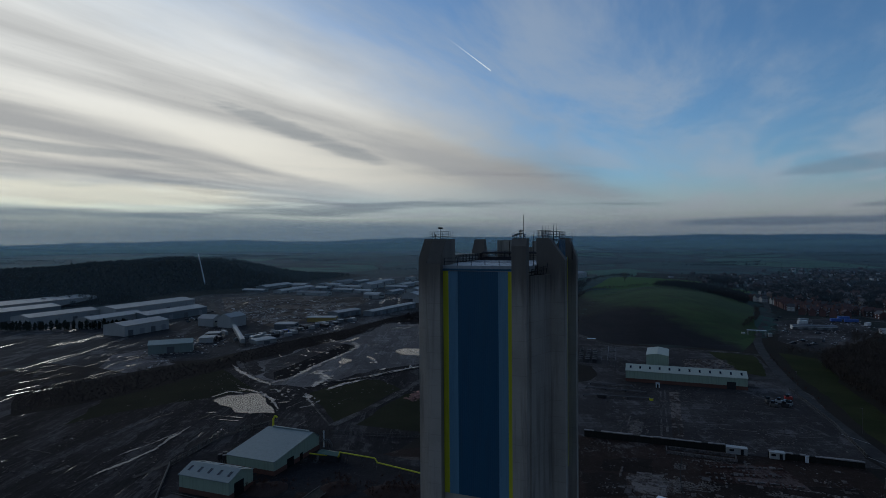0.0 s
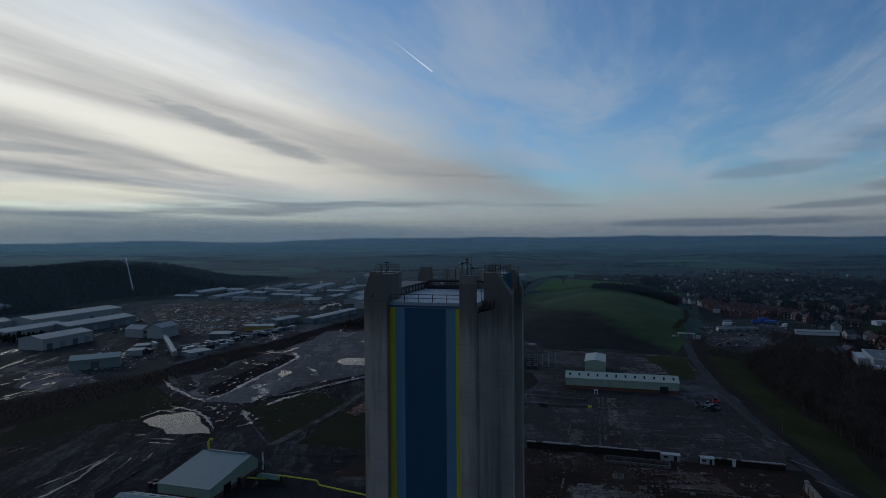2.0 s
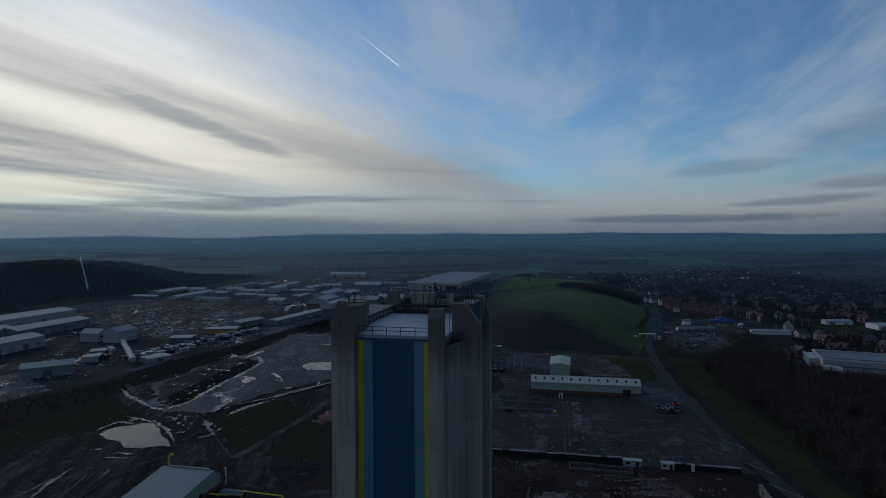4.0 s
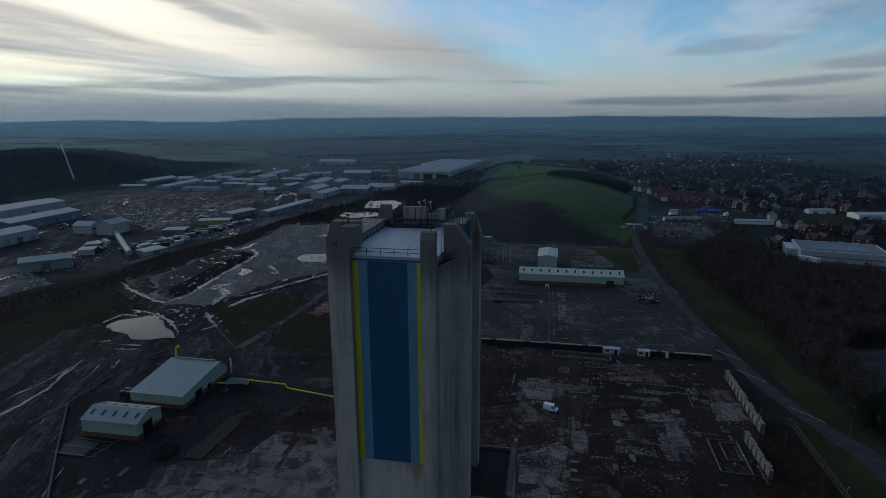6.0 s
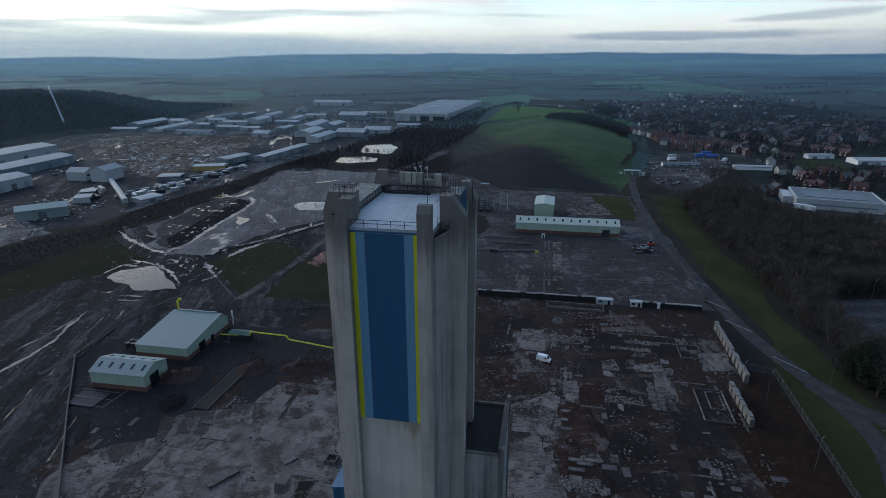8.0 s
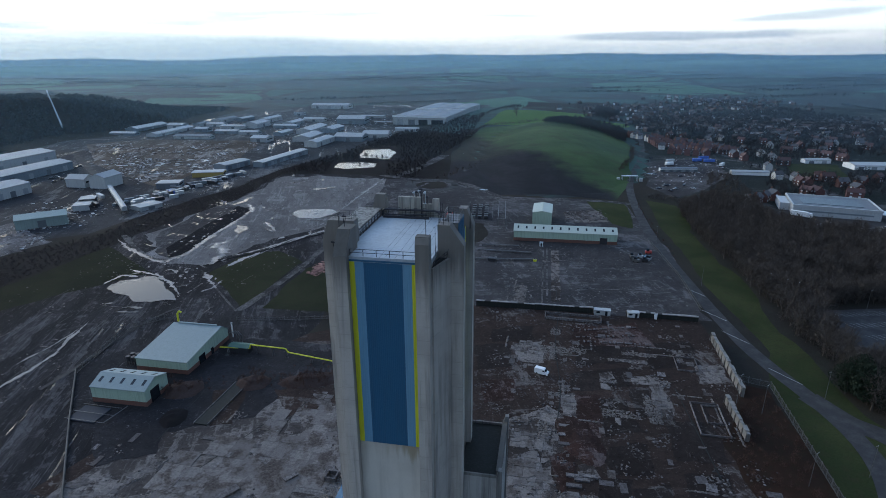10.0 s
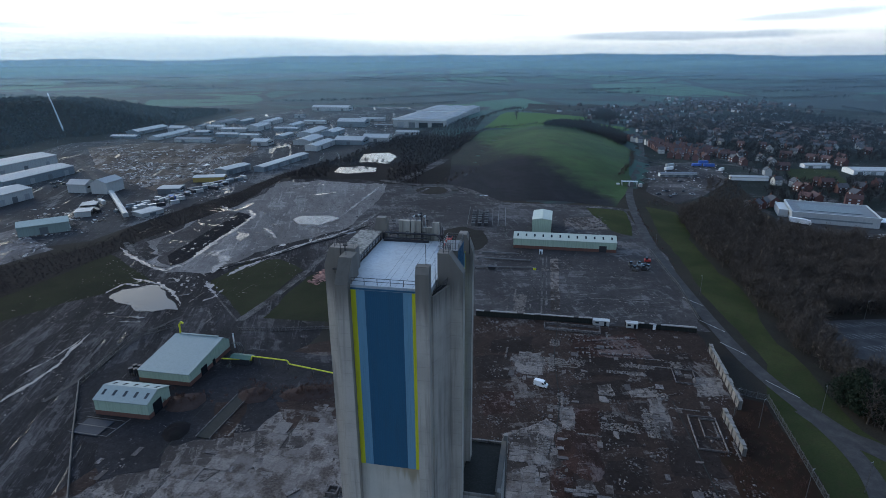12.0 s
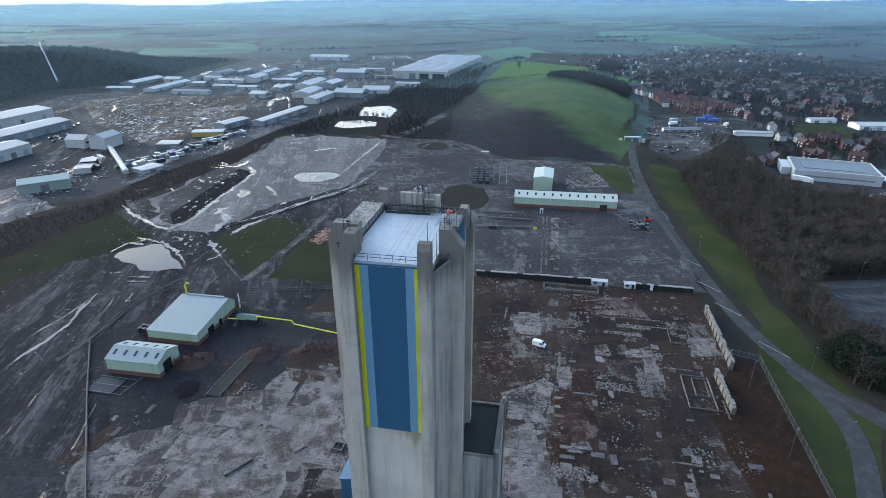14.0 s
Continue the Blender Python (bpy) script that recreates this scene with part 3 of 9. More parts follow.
def country():
    n, reach = 250, 4700.0
    line = [reach * math.copysign(abs(s) ** 2.4, s) for s in np.linspace(-1, 1, n)]
    xs, ys = [40 + q for q in line], [420 + q * 0.93 for q in line]
    verts = [(x, y, land(x, y)) for y in ys for x in xs]
    faces = [(j * n + i, j * n + i + 1, (j + 1) * n + i + 1, (j + 1) * n + i) for j in range(n - 1) for i in range(n - 1)]
    s = Shape()
    s.v, s.f = verts, faces
    return solo("ground", s, M_COUNTRY, None, "dark winter fields and hedges reaching the horizon", "ground", "", "structure", True)


country()


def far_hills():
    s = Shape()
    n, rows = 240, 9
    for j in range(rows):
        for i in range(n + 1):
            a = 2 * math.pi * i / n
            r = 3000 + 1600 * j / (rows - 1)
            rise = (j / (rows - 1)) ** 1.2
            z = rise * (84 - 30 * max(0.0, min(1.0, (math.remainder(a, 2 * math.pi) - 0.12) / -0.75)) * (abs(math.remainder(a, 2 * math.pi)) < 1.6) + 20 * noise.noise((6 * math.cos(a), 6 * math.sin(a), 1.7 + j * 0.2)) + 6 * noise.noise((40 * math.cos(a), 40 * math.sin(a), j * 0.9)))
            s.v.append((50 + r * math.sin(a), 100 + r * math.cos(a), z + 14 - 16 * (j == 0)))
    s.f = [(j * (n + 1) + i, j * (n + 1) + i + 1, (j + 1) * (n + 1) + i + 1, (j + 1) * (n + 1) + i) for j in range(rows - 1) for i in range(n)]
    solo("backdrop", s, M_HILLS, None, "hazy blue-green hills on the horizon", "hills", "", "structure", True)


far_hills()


def haze_veil(radius, share):
    s = Shape()
    k = 96
    for i in range(k + 1):
        a = radians(-75 + 150 * i / k)
        s.v += [(radius * math.sin(a), radius * math.cos(a), -20), (radius * math.sin(a), radius * math.cos(a), 250)]
    s.f = [(2 * i, 2 * i + 2, 2 * i + 3, 2 * i + 1) for i in range(k)]
    solo("haze", s, haze("evening_haze", share), None, "thin blue evening haze over the distance", "haze", "", "structure", True)


for radius, share in ((560, 0.018), (760, 0.038), (1000, 0.045), (1350, 0.060), (1850, 0.095), (2450, 0.14), (2950, 0.18), (3500, 0.21), (4000, 0.25)):
    haze_veil(radius, share)
LAYER = [0.02]


def inside(p, ring):
    hit, k = False, len(ring)
    for i in range(k):
        (x0, y0), (x1, y1) = ring[i], ring[(i + 1) % k]
        if (y0 > p[1]) != (y1 > p[1]) and p[0] < (x1 - x0) * (p[1] - y0) / (y1 - y0) + x0:
            hit = not hit
    return hit


def ragged(ring, rough, step):
    """An outline with its edges cut into steps and frayed."""
    out = []
    for (x0, y0), (x1, y1) in zip(ring, ring[1:] + ring[:1]):
        k = max(1, int(math.hypot(x1 - x0, y1 - y0) / step))
        for i in range(k):
            x, y = x0 + (x1 - x0) * i / k, y0 + (y1 - y0) * i / k
            out.append((x + rough * 2 * noise.noise((x / (4 * step), y / (4 * step), 1.0)) + rough * noise.noise((x / step, y / step, 7.0)),
                        y + rough * 2 * noise.noise((x / (4 * step), y / (4 * step), 5.0)) + rough * noise.noise((x / step, y / step, 9.0))))
    return out


def area(name, ring, material, label, category="ground", rough=1.5, step=6.0, kind="structure", drape=0.0, drape_lift=0.35):
    """A stretch of ground laid on the land."""
    LAYER[0] += 0.004
    edge = ragged(list(ring), rough, step)
    points = [Vector(p) for p in edge]
    if drape:
        xs, ys = [p[0] for p in edge], [p[1] for p in edge]
        for x in np.arange(min(xs), max(xs), drape):
            for y in np.arange(min(ys), max(ys), drape):
                if inside((x, y), edge):
                    points.append(Vector((x, y)))
    k = len(edge)
    verts, _, faces, *_ = delaunay_2d_cdt(points, [(i, (i + 1) % k) for i in range(k)], [list(range(k))], 1, 1e-4)
    s = Shape()
    s.v = [(p.x, p.y, LAYER[0] + (land(p.x, p.y) + drape_lift * min(1.0, 0.06 + land(p.x, p.y) / 3.0) if drape else 0.0)) for p in verts]
    s.f = [tuple(f) for f in faces]
    return solo(name, s, material, None, label, category, "", kind)


def ribbon(name, line, width, material, label, category="road", lift=0.0, kind="structure", widths=None, wobble=0.0):
    """A strip of even width along a smooth line."""
    LAYER[0] += 0.004
    pts = smooth_line(line, 6)
    s = Shape()
    for i, p in enumerate(pts):
        a, b = pts[max(0, i - 1)], pts[min(len(pts) - 1, i + 1)]
        d = Vector((b[0] - a[0], b[1] - a[1])).normalized()
        w = width if widths is None else widths[0] + (widths[1] - widths[0]) * i / (len(pts) - 1)
        w *= 1 + wobble * noise.noise((p[0] / 9, p[1] / 9, 2.2))
        for k in (-0.5, 0.5):
            x, y = p[0] - d.y * k * w, p[1] + d.x * k * w
            s.v.append((x, y, LAYER[0] + lift + land(x, y)))
    s.f = [(2 * i, 2 * i + 1, 2 * i + 3, 2 * i + 2) for i in range(len(pts) - 1)]
    return solo(name, s, material, None, label, category, "", kind)


def streak(name, line, width, material, label, category):
    """A strip whose two edges fray apart from one another and run out thin."""
    LAYER[0] += 0.004
    pts = smooth_line(line, 22)
    s = Shape()
    last = len(pts) - 1
    for i, p in enumerate(pts):
        a, b = pts[max(0, i - 1)], pts[min(last, i + 1)]
        d = Vector((b[0] - a[0], b[1] - a[1])).normalized()
        end = min(1.0, 5.0 * min(i, last - i) / last + 0.08)
        for k in (-0.5, 0.5):
            fray = 0.75 + 1.5 * noise.noise((p[0] / 5, p[1] / 5, 3 + k)) + 1.1 * noise.noise((p[0] / 1.4, p[1] / 1.4, 9 + k))
            w = width * end * max(0.06, fray)
            s.v.append((p[0] - d.y * k * w, p[1] + d.x * k * w, LAYER[0] + land(p[0], p[1])))
    s.f = [(2 * i, 2 * i + 1, 2 * i + 3, 2 * i + 2) for i in range(last)]
    return solo(name, s, material, None, label, category, "", "structure")


def smooth_line(line, cuts):
    out = []
    for i in range(len(line) - 1):
        p0, p1, p2, p3 = (Vector(line[max(0, min(len(line) - 1, i + k))]) for k in (-1, 0, 1, 2))
        for j in range(cuts):
            t = j / cuts
            out.append(tuple(0.5 * (2 * p1 + (p2 - p0) * t + (2 * p0 - 5 * p1 + 4 * p2 - p3) * t * t + (3 * p1 - p0 - 3 * p2 + p3) * t ** 3)))
    return out + [tuple(line[-1])]


def site(a, b):
    """Plan place from metres along and across the works' own grid."""
    p = Vector((-0.1, 83.35, 0)) + U * a + V * b
    return (p.x, p.y)


area("ground_rough", [(60 + 640 * math.sin(q / 4), 260 + 640 * math.cos(q / 4)) for q in range(25)], M_SCRUB, "rough dull land round the works and the town", "ground", 12, 40)
# the works, from the broad stretches to the narrow ones
area("ground_works", [site(-230, -90), site(330, -90), site(330, 200), site(92, 345), site(-215, 345)], M_SCRUB, "rough brown ground round the works", "ground", 4, 20)
area("ground_estate", [(-597.3, 510.4), (-573.4, 781.1), (-251.5, 972.8), (-33.1, 1255.0), (317.6, 1171.2), (226.6, 901.4), (1.1, 589.8), (-80.4, 463.0), (-153.9, 357.8), (-284.9, 321.0)], M_ESTATE, "grey tarmac and yards of the trading estate", "ground", 6, 30)
area("ground_waste", [(-299.4, 750.3), (-232.3, 779.4), (-84.3, 729.4), (-99.5, 643.6), (-102.0, 547.5), (-132.6, 529.8), (-150.5, 483.1), (-191.6, 549.0), (-226.1, 588.9)], M_WASTE, "stripped brown waste ground with pale rubble", "ground", 5, 15)
area("ground_coal", [site(-330, 150), site(-205, -60), site(-100, -60), site(-60, 60), site(-60, 250), site(-120, 420), site(-210, 400), site(-215, 150)], M_COAL, "wet black coal ground with tyre tracks", "ground", 3, 12)
area("ground_silt", [(-89.9, 290.1), (-67.8, 281.8), (-50.9, 315.0), (-16.9, 335.8), (11.7, 362.2), (37.8, 396.5), (58.3, 440.2), (45.8, 470.7), (-19.8, 501.8), (-48.4, 501.0), (-68.8, 437.6), (-82.5, 420.9), (-100.7, 379.7), (-109.9, 342.7), (-102.5, 307.3)], M_SILT, "dull grey dried silt flat", "ground", 4, 5)
area("ground_yard_north", [site(-60, 138), site(92, 138), site(90, 232), site(80, 330), site(-50, 335), site(-90, 225)], M_YARD_DARK, "old dark tarmac yard with concrete strips", "ground", 2, 10)
area("ground_yard_south", [site(-110, -60), site(95, -60), site(100, 20), site(88, 139), site(-10, 139), site(-60, 100), site(-80, 52)], M_YARD_RED, "demolished works yard of brick dust and mud", "ground", 1.5, 8)
area("ground_slabs", [site(-100, -60), site(12, -60), site(14, 30), site(2, 45), site(-30, 60), site(-62, 56), site(-80, 40)], M_YARD_MID, "pale broken concrete floor slabs of removed buildings", "ground", 2, 8)
area("ground_yard_far", [(41.4, 472.6), (75.0, 472.1), (106.9, 440.6), (112.0, 383.5), (103.6, 327.9), (87.0, 314.2), (63.7, 318.9), (43.6, 322.9), (16.4, 323.0), (-0.1, 326.3), (12.7, 378.6), (33.6, 438.6)], M_YARD_DARK, "dull tarmac and debris round the old roundabout", "ground", 2, 8)
area("verge", [(226.0, 343.0), (202.5, 281.5), (185.5, 230.0), (171.0, 190.0), (161.5, 162.0), (150.4, 134.8), (144.3, 114.6), (145.6, 102.8), (118.8, 78.3), (108.3, 80.3), (118.5, 108.0), (128.4, 132.5), (143.0, 152.0), (150.0, 175.4), (157.5, 205.0), (170.0, 243.0), (187.0, 293.0), (210.0, 352.0), (214.0, 362.0)], M_GRASS, "rough green verge beside the road", "grass", 1.0, 8)
BANK_GRASS = [(-160.2, 268.0), (-153.1, 288.7), (-141.4, 307.8), (-134.1, 316.6), (-132.4, 330.7), (-120.7, 316.4), (-108.7, 299.6), (-96.0, 284.0), (-92.6, 278.2), (-101.9, 276.6), (-109.7, 269.3), (-125.6, 258.7), (-145.7, 240.8), (-156.0, 228.0)]
area("bank_left", BANK_GRASS, M_BANKSIDE, "dull green bank below the embankment", "grass", 2, 8)
area("lawn_diamond", [(-66.3, 274.8), (-52.0, 299.0), (-34.3, 298.9), (-21.4, 280.5), (-44.0, 229.3)], M_BANK, "dark green grass plot between tracks", "grass", 1.2, 6)
area("lawn_strip", [(-36.2, 226.1), (-19.1, 269.9), (-4.3, 281.1), (-5.5, 215.8)], M_BANK, "dark green grass plot beside the tower", "grass", 1.2, 6)
area("lawn_round", [(54.4, 314.0), (62.9, 333.4), (75.1, 339.3), (84.9, 326.6), (85.2, 307.8), (74.4, 291.9), (58.1, 291.4)], M_SCRUB, "round dull brown plot near the substation", "scrub", 1.5, 4)
area("compound_floor", [(-92.0, 186.2), (-79.0, 202.0), (-62.3, 198.7), (-42.3, 201.3), (-6.0, 187.8), (-6.4, 166.9), (-22.9, 161.7), (-28.8, 148.0), (-51.0, 145.6), (-79.4, 154.2)], M_COMPOUND, "dark gravel floor of the compound", "ground", 1.2, 4)
area("russet_strip", [(96.5, 112.2), (120.3, 134.1), (126.8, 131.2), (118.5, 108.0), (106.3, 80.6), (88.6, 84.0)], M_BRACKEN, "russet scrub between the wall and the fence", "scrub", 1.5, 6)
area("heath_floor", [(40.0, 474.0), (62.0, 520.0), (90.0, 600.0), (128.0, 700.0), (168.0, 770.0), (192.0, 772.0), (150.0, 640.0), (120.0, 500.0), (122.0, 400.0), (97.0, 450.0), (63.0, 466.0)], M_HEATH, "dark heath between the ponds and the mound", "heath", 3, 10, "structure", 12)
area("green_hill", [(126.6, 631.2), (157.8, 694.7), (204.8, 775.8), (314.9, 768.7), (345.3, 691.8), (321.8, 578.4), (248.9, 446.0), (197.7, 367.0), (161.5, 383.9), (115.4, 403.4), (91.5, 457.1)], M_MOUND, "smooth green grassed mound", "hill", 3, 16, "structure", 12)
area("dull_field", [(335.0, 1010.0), (426.3, 1238.8), (485.5, 1148.0), (542.9, 1183.9), (566.2, 1152.9), (410.0, 900.0), (362.1, 913.7)], M_SCRUB, "dull ploughed field beyond the crop", "field", 3, 20, "structure", 25)
area("bright_field", [(207.7, 795.2), (298.7, 975.3), (350.2, 930.5), (405.2, 879.0), (369.3, 821.4), (332.3, 803.8), (276.2, 752.0), (244.6, 774.0)], M_FIELD, "bright green crop field behind the mound", "field", 2, 20, "structure", 25)
area("bright_corner", [(377.9, 803.4), (417.9, 777.4), (410.6, 751.0), (378.2, 733.7)], M_FIELD, "bright green field corner", "field", 2, 20, "structure", 25)
area("wood_floor", [(219.6, 333.4), (263.7, 358.3), (280.5, 332.2), (261.9, 285.4), (304.8, 255.7), (148.8, 105.9), (144.3, 114.6), (150.4, 134.8), (159.1, 164.3), (180.5, 221.8), (197.3, 277.2)], M_SCRUB, "brown woodland floor of leaf litter", "ground", 3, 10)
area("town_ground", [(401.8, 732.2), (538.0, 1143.8), (911.2, 1054.3), (1023.4, 720.9), (293.4, 157.4), (273.8, 226.0), (265.9, 290.2), (281.5, 339.3), (239.8, 363.1), (257.4, 444.3), (323.4, 553.6)], M_TOWN, "streets and gardens of the town", "ground", 6, 30)
area("clearing", [(293.1, 499.0), (368.9, 512.1), (335.5, 432.6), (279.9, 383.6), (239.8, 363.1), (238.8, 403.1)], M_YARD_DARK, "rough tarmac of the lorry yard", "ground", 3, 10)
area("car_park", [(187.6, 178.1), (220.1, 174.3), (194.0, 133.4), (186.7, 142.3), (178.1, 151.2)], M_ROAD, "wet tarmac car park among trees", "car park", 0.5, 8)
area("store_yard", [(274.0, 306.7), (269.6, 278.3), (303.1, 254.0), (357.4, 277.7), (366.3, 314.8), (311.6, 337.7)], M_ROAD, "tarmac yard round the store", "car park", 0.5, 10)

area("embankment", [(-211.4, 282.3), (-179.2, 314.2), (-141.5, 349.0), (-126.2, 397.9), (-110.0, 423.4), (-81.0, 466.9), (-51.2, 541.9), (1.4, 605.5), (66.6, 728.4), (206.0, 891.3), (210.1, 835.3), (116.5, 581.1), (61.0, 459.3), (19.0, 498.3), (-49.2, 512.4), (-75.1, 424.1), (-100.7, 379.7), (-119.7, 348.8), (-127.7, 324.7), (-144.6, 294.7), (-157.2, 267.2), (-186.2, 241.0)], M_HEATH, "dark scrubby railway embankment", "embankment", 2, 10)
BASIN = [(-99.7, 312.0), (-106.6, 335.9), (-104.9, 353.4), (-95.0, 386.3), (-81.2, 413.0), (-61.0, 398.7), (-61.4, 376.9), (-74.7, 339.8), (-83.3, 311.3), (-91.6, 300.9)]
area("coal_basin", BASIN, M_YARD_DARK, "black drained coal basin", "ground", 1.5, 5)
# flat strip coloured black as the bank's shaded face
area("coal_wall", [(-90.5, 299.9), (-96.2, 316.6), (-91.2, 334.8), (-84.6, 358.4), (-76.5, 382.6), (-70.9, 405.0), (-60.8, 392.9), (-67.2, 366.8), (-74.7, 339.8), (-81.0, 314.5), (-85.9, 303.1)], M_COAL_SHADE, "basin edge painted black for its shaded bank", "ground", 0.5, 4)
area("pale_hardstand", [(-205.1, 333.8), (-217.9, 370.6), (-211.3, 382.7), (-205.5, 390.9), (-184.2, 363.9), (-162.1, 343.0), (-173.3, 328.4), (-180.9, 317.8)], M_SILTMUD, "pale wet hardstanding beside the teal shed", "ground", 1.2, 6)
area("slab_north", [(145.2, 343.1), (171.4, 343.2), (163.6, 314.3), (136.2, 317.5)], M_YARD_PALE, "pale broken floor slab", "ground", 0.6, 4)
area("brick_floor", [(83.2, 184.6), (109.1, 183.4), (106.8, 163.8), (79.4, 171.2)], M_BRICKDUST, "broken red brick floor", "ground", 1.6, 3)
area("lawn_north", [(171.4, 366.2), (195.9, 356.7), (172.1, 297.9), (163.8, 310.8)], M_GRASS, "dull grass plot", "grass", 1, 6)
area("roundabout_green", [site(-68 + 13 * math.cos(q / 3), 360 + 13 * math.sin(q / 3)) for q in range(19)], M_SCRUB, "dull rough growth on the old roundabout", "scrub", 0.6, 5)

ribbon("tip_margin", TIP_FOOT[1:-1], 36, M_SCRUB, "rough brown margin of the wooded tip", "ground")
area("tip_floor", [(-540, 530)] + TIP_FOOT[1:-1] + [(-330, 1330), (-700, 1250), (-800, 800)], M_HEATH, "dark floor of the wooded tip", "ground", 4, 16, "structure", 14, 0.8)

# remains of floors, bay by bay
BAYS = []


def bay(material, *ring):
    BAYS.append((material, list(ring)))


bay(M_YARD_PALE, (41.4, 133.1), (56.8, 137.7), (59.9, 127.6), (54.2, 118.0), (48.2, 115.2), (43.1, 92.2), (29.3, 94.8))
bay(M_SLABFLOOR, (38.1, 117.6), (46.5, 118.3), (44.4, 107.7), (45.3, 97.9), (43.9, 90.5), (31.4, 92.9))
bay(M_SLABFLOOR, (41.9, 127.7), (51.2, 124.6), (50.7, 118.6), (40.0, 121.4))
bay(M_YARD_PALE, (57.8, 177.1), (68.7, 176.6), (64.0, 161.5), (55.2, 164.0))
bay(M_YARD_DIM, (69.8, 129.0), (79.3, 127.7), (78.0, 120.0), (67.4, 121.0))
bay(M_YARD_DIM, (63.6, 100.0), (73.6, 99.7), (71.0, 91.2), (62.4, 94.6))
bay(M_YARD_PALE, (76.2, 92.9), (78.7, 93.3), (76.5, 87.5), (74.1, 87.1))
bay(M_YARD_PALE, (91.1, 141.0), (96.2, 140.0), (90.8, 124.9), (85.5, 125.4))
bay(M_YARD_PALE, (47.2, 97.2), (51.3, 97.1), (49.2, 91.5), (45.1, 91.8))
bay(M_YARD_PALE, (62.3, 142.1), (67.3, 141.8), (57.9, 119.6), (54.5, 119.6))
bay(M_BRICKDUST, (66.1, 139.8), (73.8, 139.9), (65.5, 120.6), (58.2, 119.6))
bay(M_YARD_DIM, (72.6, 137.1), (80.7, 136.1), (77.9, 128.5), (69.8, 129.0))
bay(M_YARD_DIM, (86.9, 129.6), (91.9, 128.7), (89.1, 122.0), (83.9, 122.5))
bay(M_YARD_DIM, (79.6, 103.1), (90.1, 101.0), (84.7, 86.8), (73.7, 90.7))
bay(M_YARD_DIM, (69.6, 153.2), (90.1, 152.8), (86.6, 141.9), (66.4, 142.9))
bay(M_YARD_DIM, (53.0, 189.6), (69.3, 188.3), (66.6, 177.1), (50.5, 178.5))
bay(M_YARD_PALE, (112.6, 149.2), (122.0, 148.1), (116.4, 137.4), (108.2, 139.0))
bay(M_YARD_DIM, (103.7, 166.5), (121.4, 165.1), (115.4, 148.6), (97.1, 150.0))
bay(M_BRICKDUST, (40.1, 154.5), (50.6, 153.5), (48.0, 141.8), (37.5, 142.6))
bay(M_YARD_DIM, (65.2, 117.0), (76.4, 115.3), (72.2, 104.5), (61.1, 106.2))
bay(M_YARD_PALE, (54.4, 111.1), (59.1, 110.8), (57.2, 105.7), (52.7, 106.1))
bay(M_SLABFLOOR, (-50.1, 126.0), (-47.1, 127.3), (-34.8, 131.5), (-20.1, 124.8), (-22.5, 102.2), (-47.8, 107.1))
bay(M_SLABFLOOR, (-30.0, 136.5), (-6.3, 139.2), (-6.3, 112.5), (-20.9, 116.2))
bay(M_SLABFLOOR, (-17.3, 155.4), (-7.0, 157.6), (-7.0, 142.0), (-18.5, 143.8))
bay(M_YARD_PALE, (-70.8, 123.8), (-65.6, 133.0), (-57.7, 127.2), (-59.1, 116.0))
bay(M_YARD_PALE, (-16.2, 150.7), (-6.0, 149.8), (-6.2, 140.4), (-15.5, 141.1))
bay(M_YARD_RED, (-24.7, 162.1), (-5.8, 158.4), (-6.0, 149.8), (-20.3, 146.3))
bay(M_YARD_DIM, (-15.1, 112.8), (-7.3, 113.2), (-8.6, 101.2), (-18.0, 103.0))
bay(M_COMPOUND, (-76.3, 157.1), (-51.6, 152.4), (-53.7, 137.0), (-67.5, 134.5))
bay(M_COMPOUND, (-89.9, 108.8), (-99.9, 128.4), (-85.8, 131.6), (-74.3, 124.5), (-68.7, 104.8))
bay(M_YARD_RED, (-43.9, 165.8), (-33.0, 163.7), (-35.2, 146.5), (-41.6, 146.4))
bay(M_YARD_DIM, (43.8, 178.1), (56.2, 175.7), (52.8, 160.8), (40.3, 161.7))
bay(M_YARD_DIM, (78.0, 169.0), (101.7, 166.9), (97.0, 155.9), (74.3, 157.3))
bay(M_YARD_DIM, (84.2, 141.0), (90.0, 139.9), (84.9, 126.1), (79.1, 126.6))
bay(M_YARD_DIM, (86.1, 123.1), (99.3, 120.6), (92.7, 104.8), (80.4, 107.2))
bay(M_BRICKDUST, (48.2, 115.2), (55.4, 117.7), (51.6, 106.3), (46.6, 101.4))
bay(M_YARD_DIM, (56.7, 105.4), (65.3, 104.1), (61.0, 94.9), (53.5, 96.3))
bay(M_YARD_PALE, (79.0, 151.4), (84.0, 151.1), (82.8, 147.2), (77.7, 147.5))
bay(M_YARD_PALE, (89.1, 146.7), (97.2, 146.5), (95.4, 141.5), (87.3, 142.4))
PLATES = []


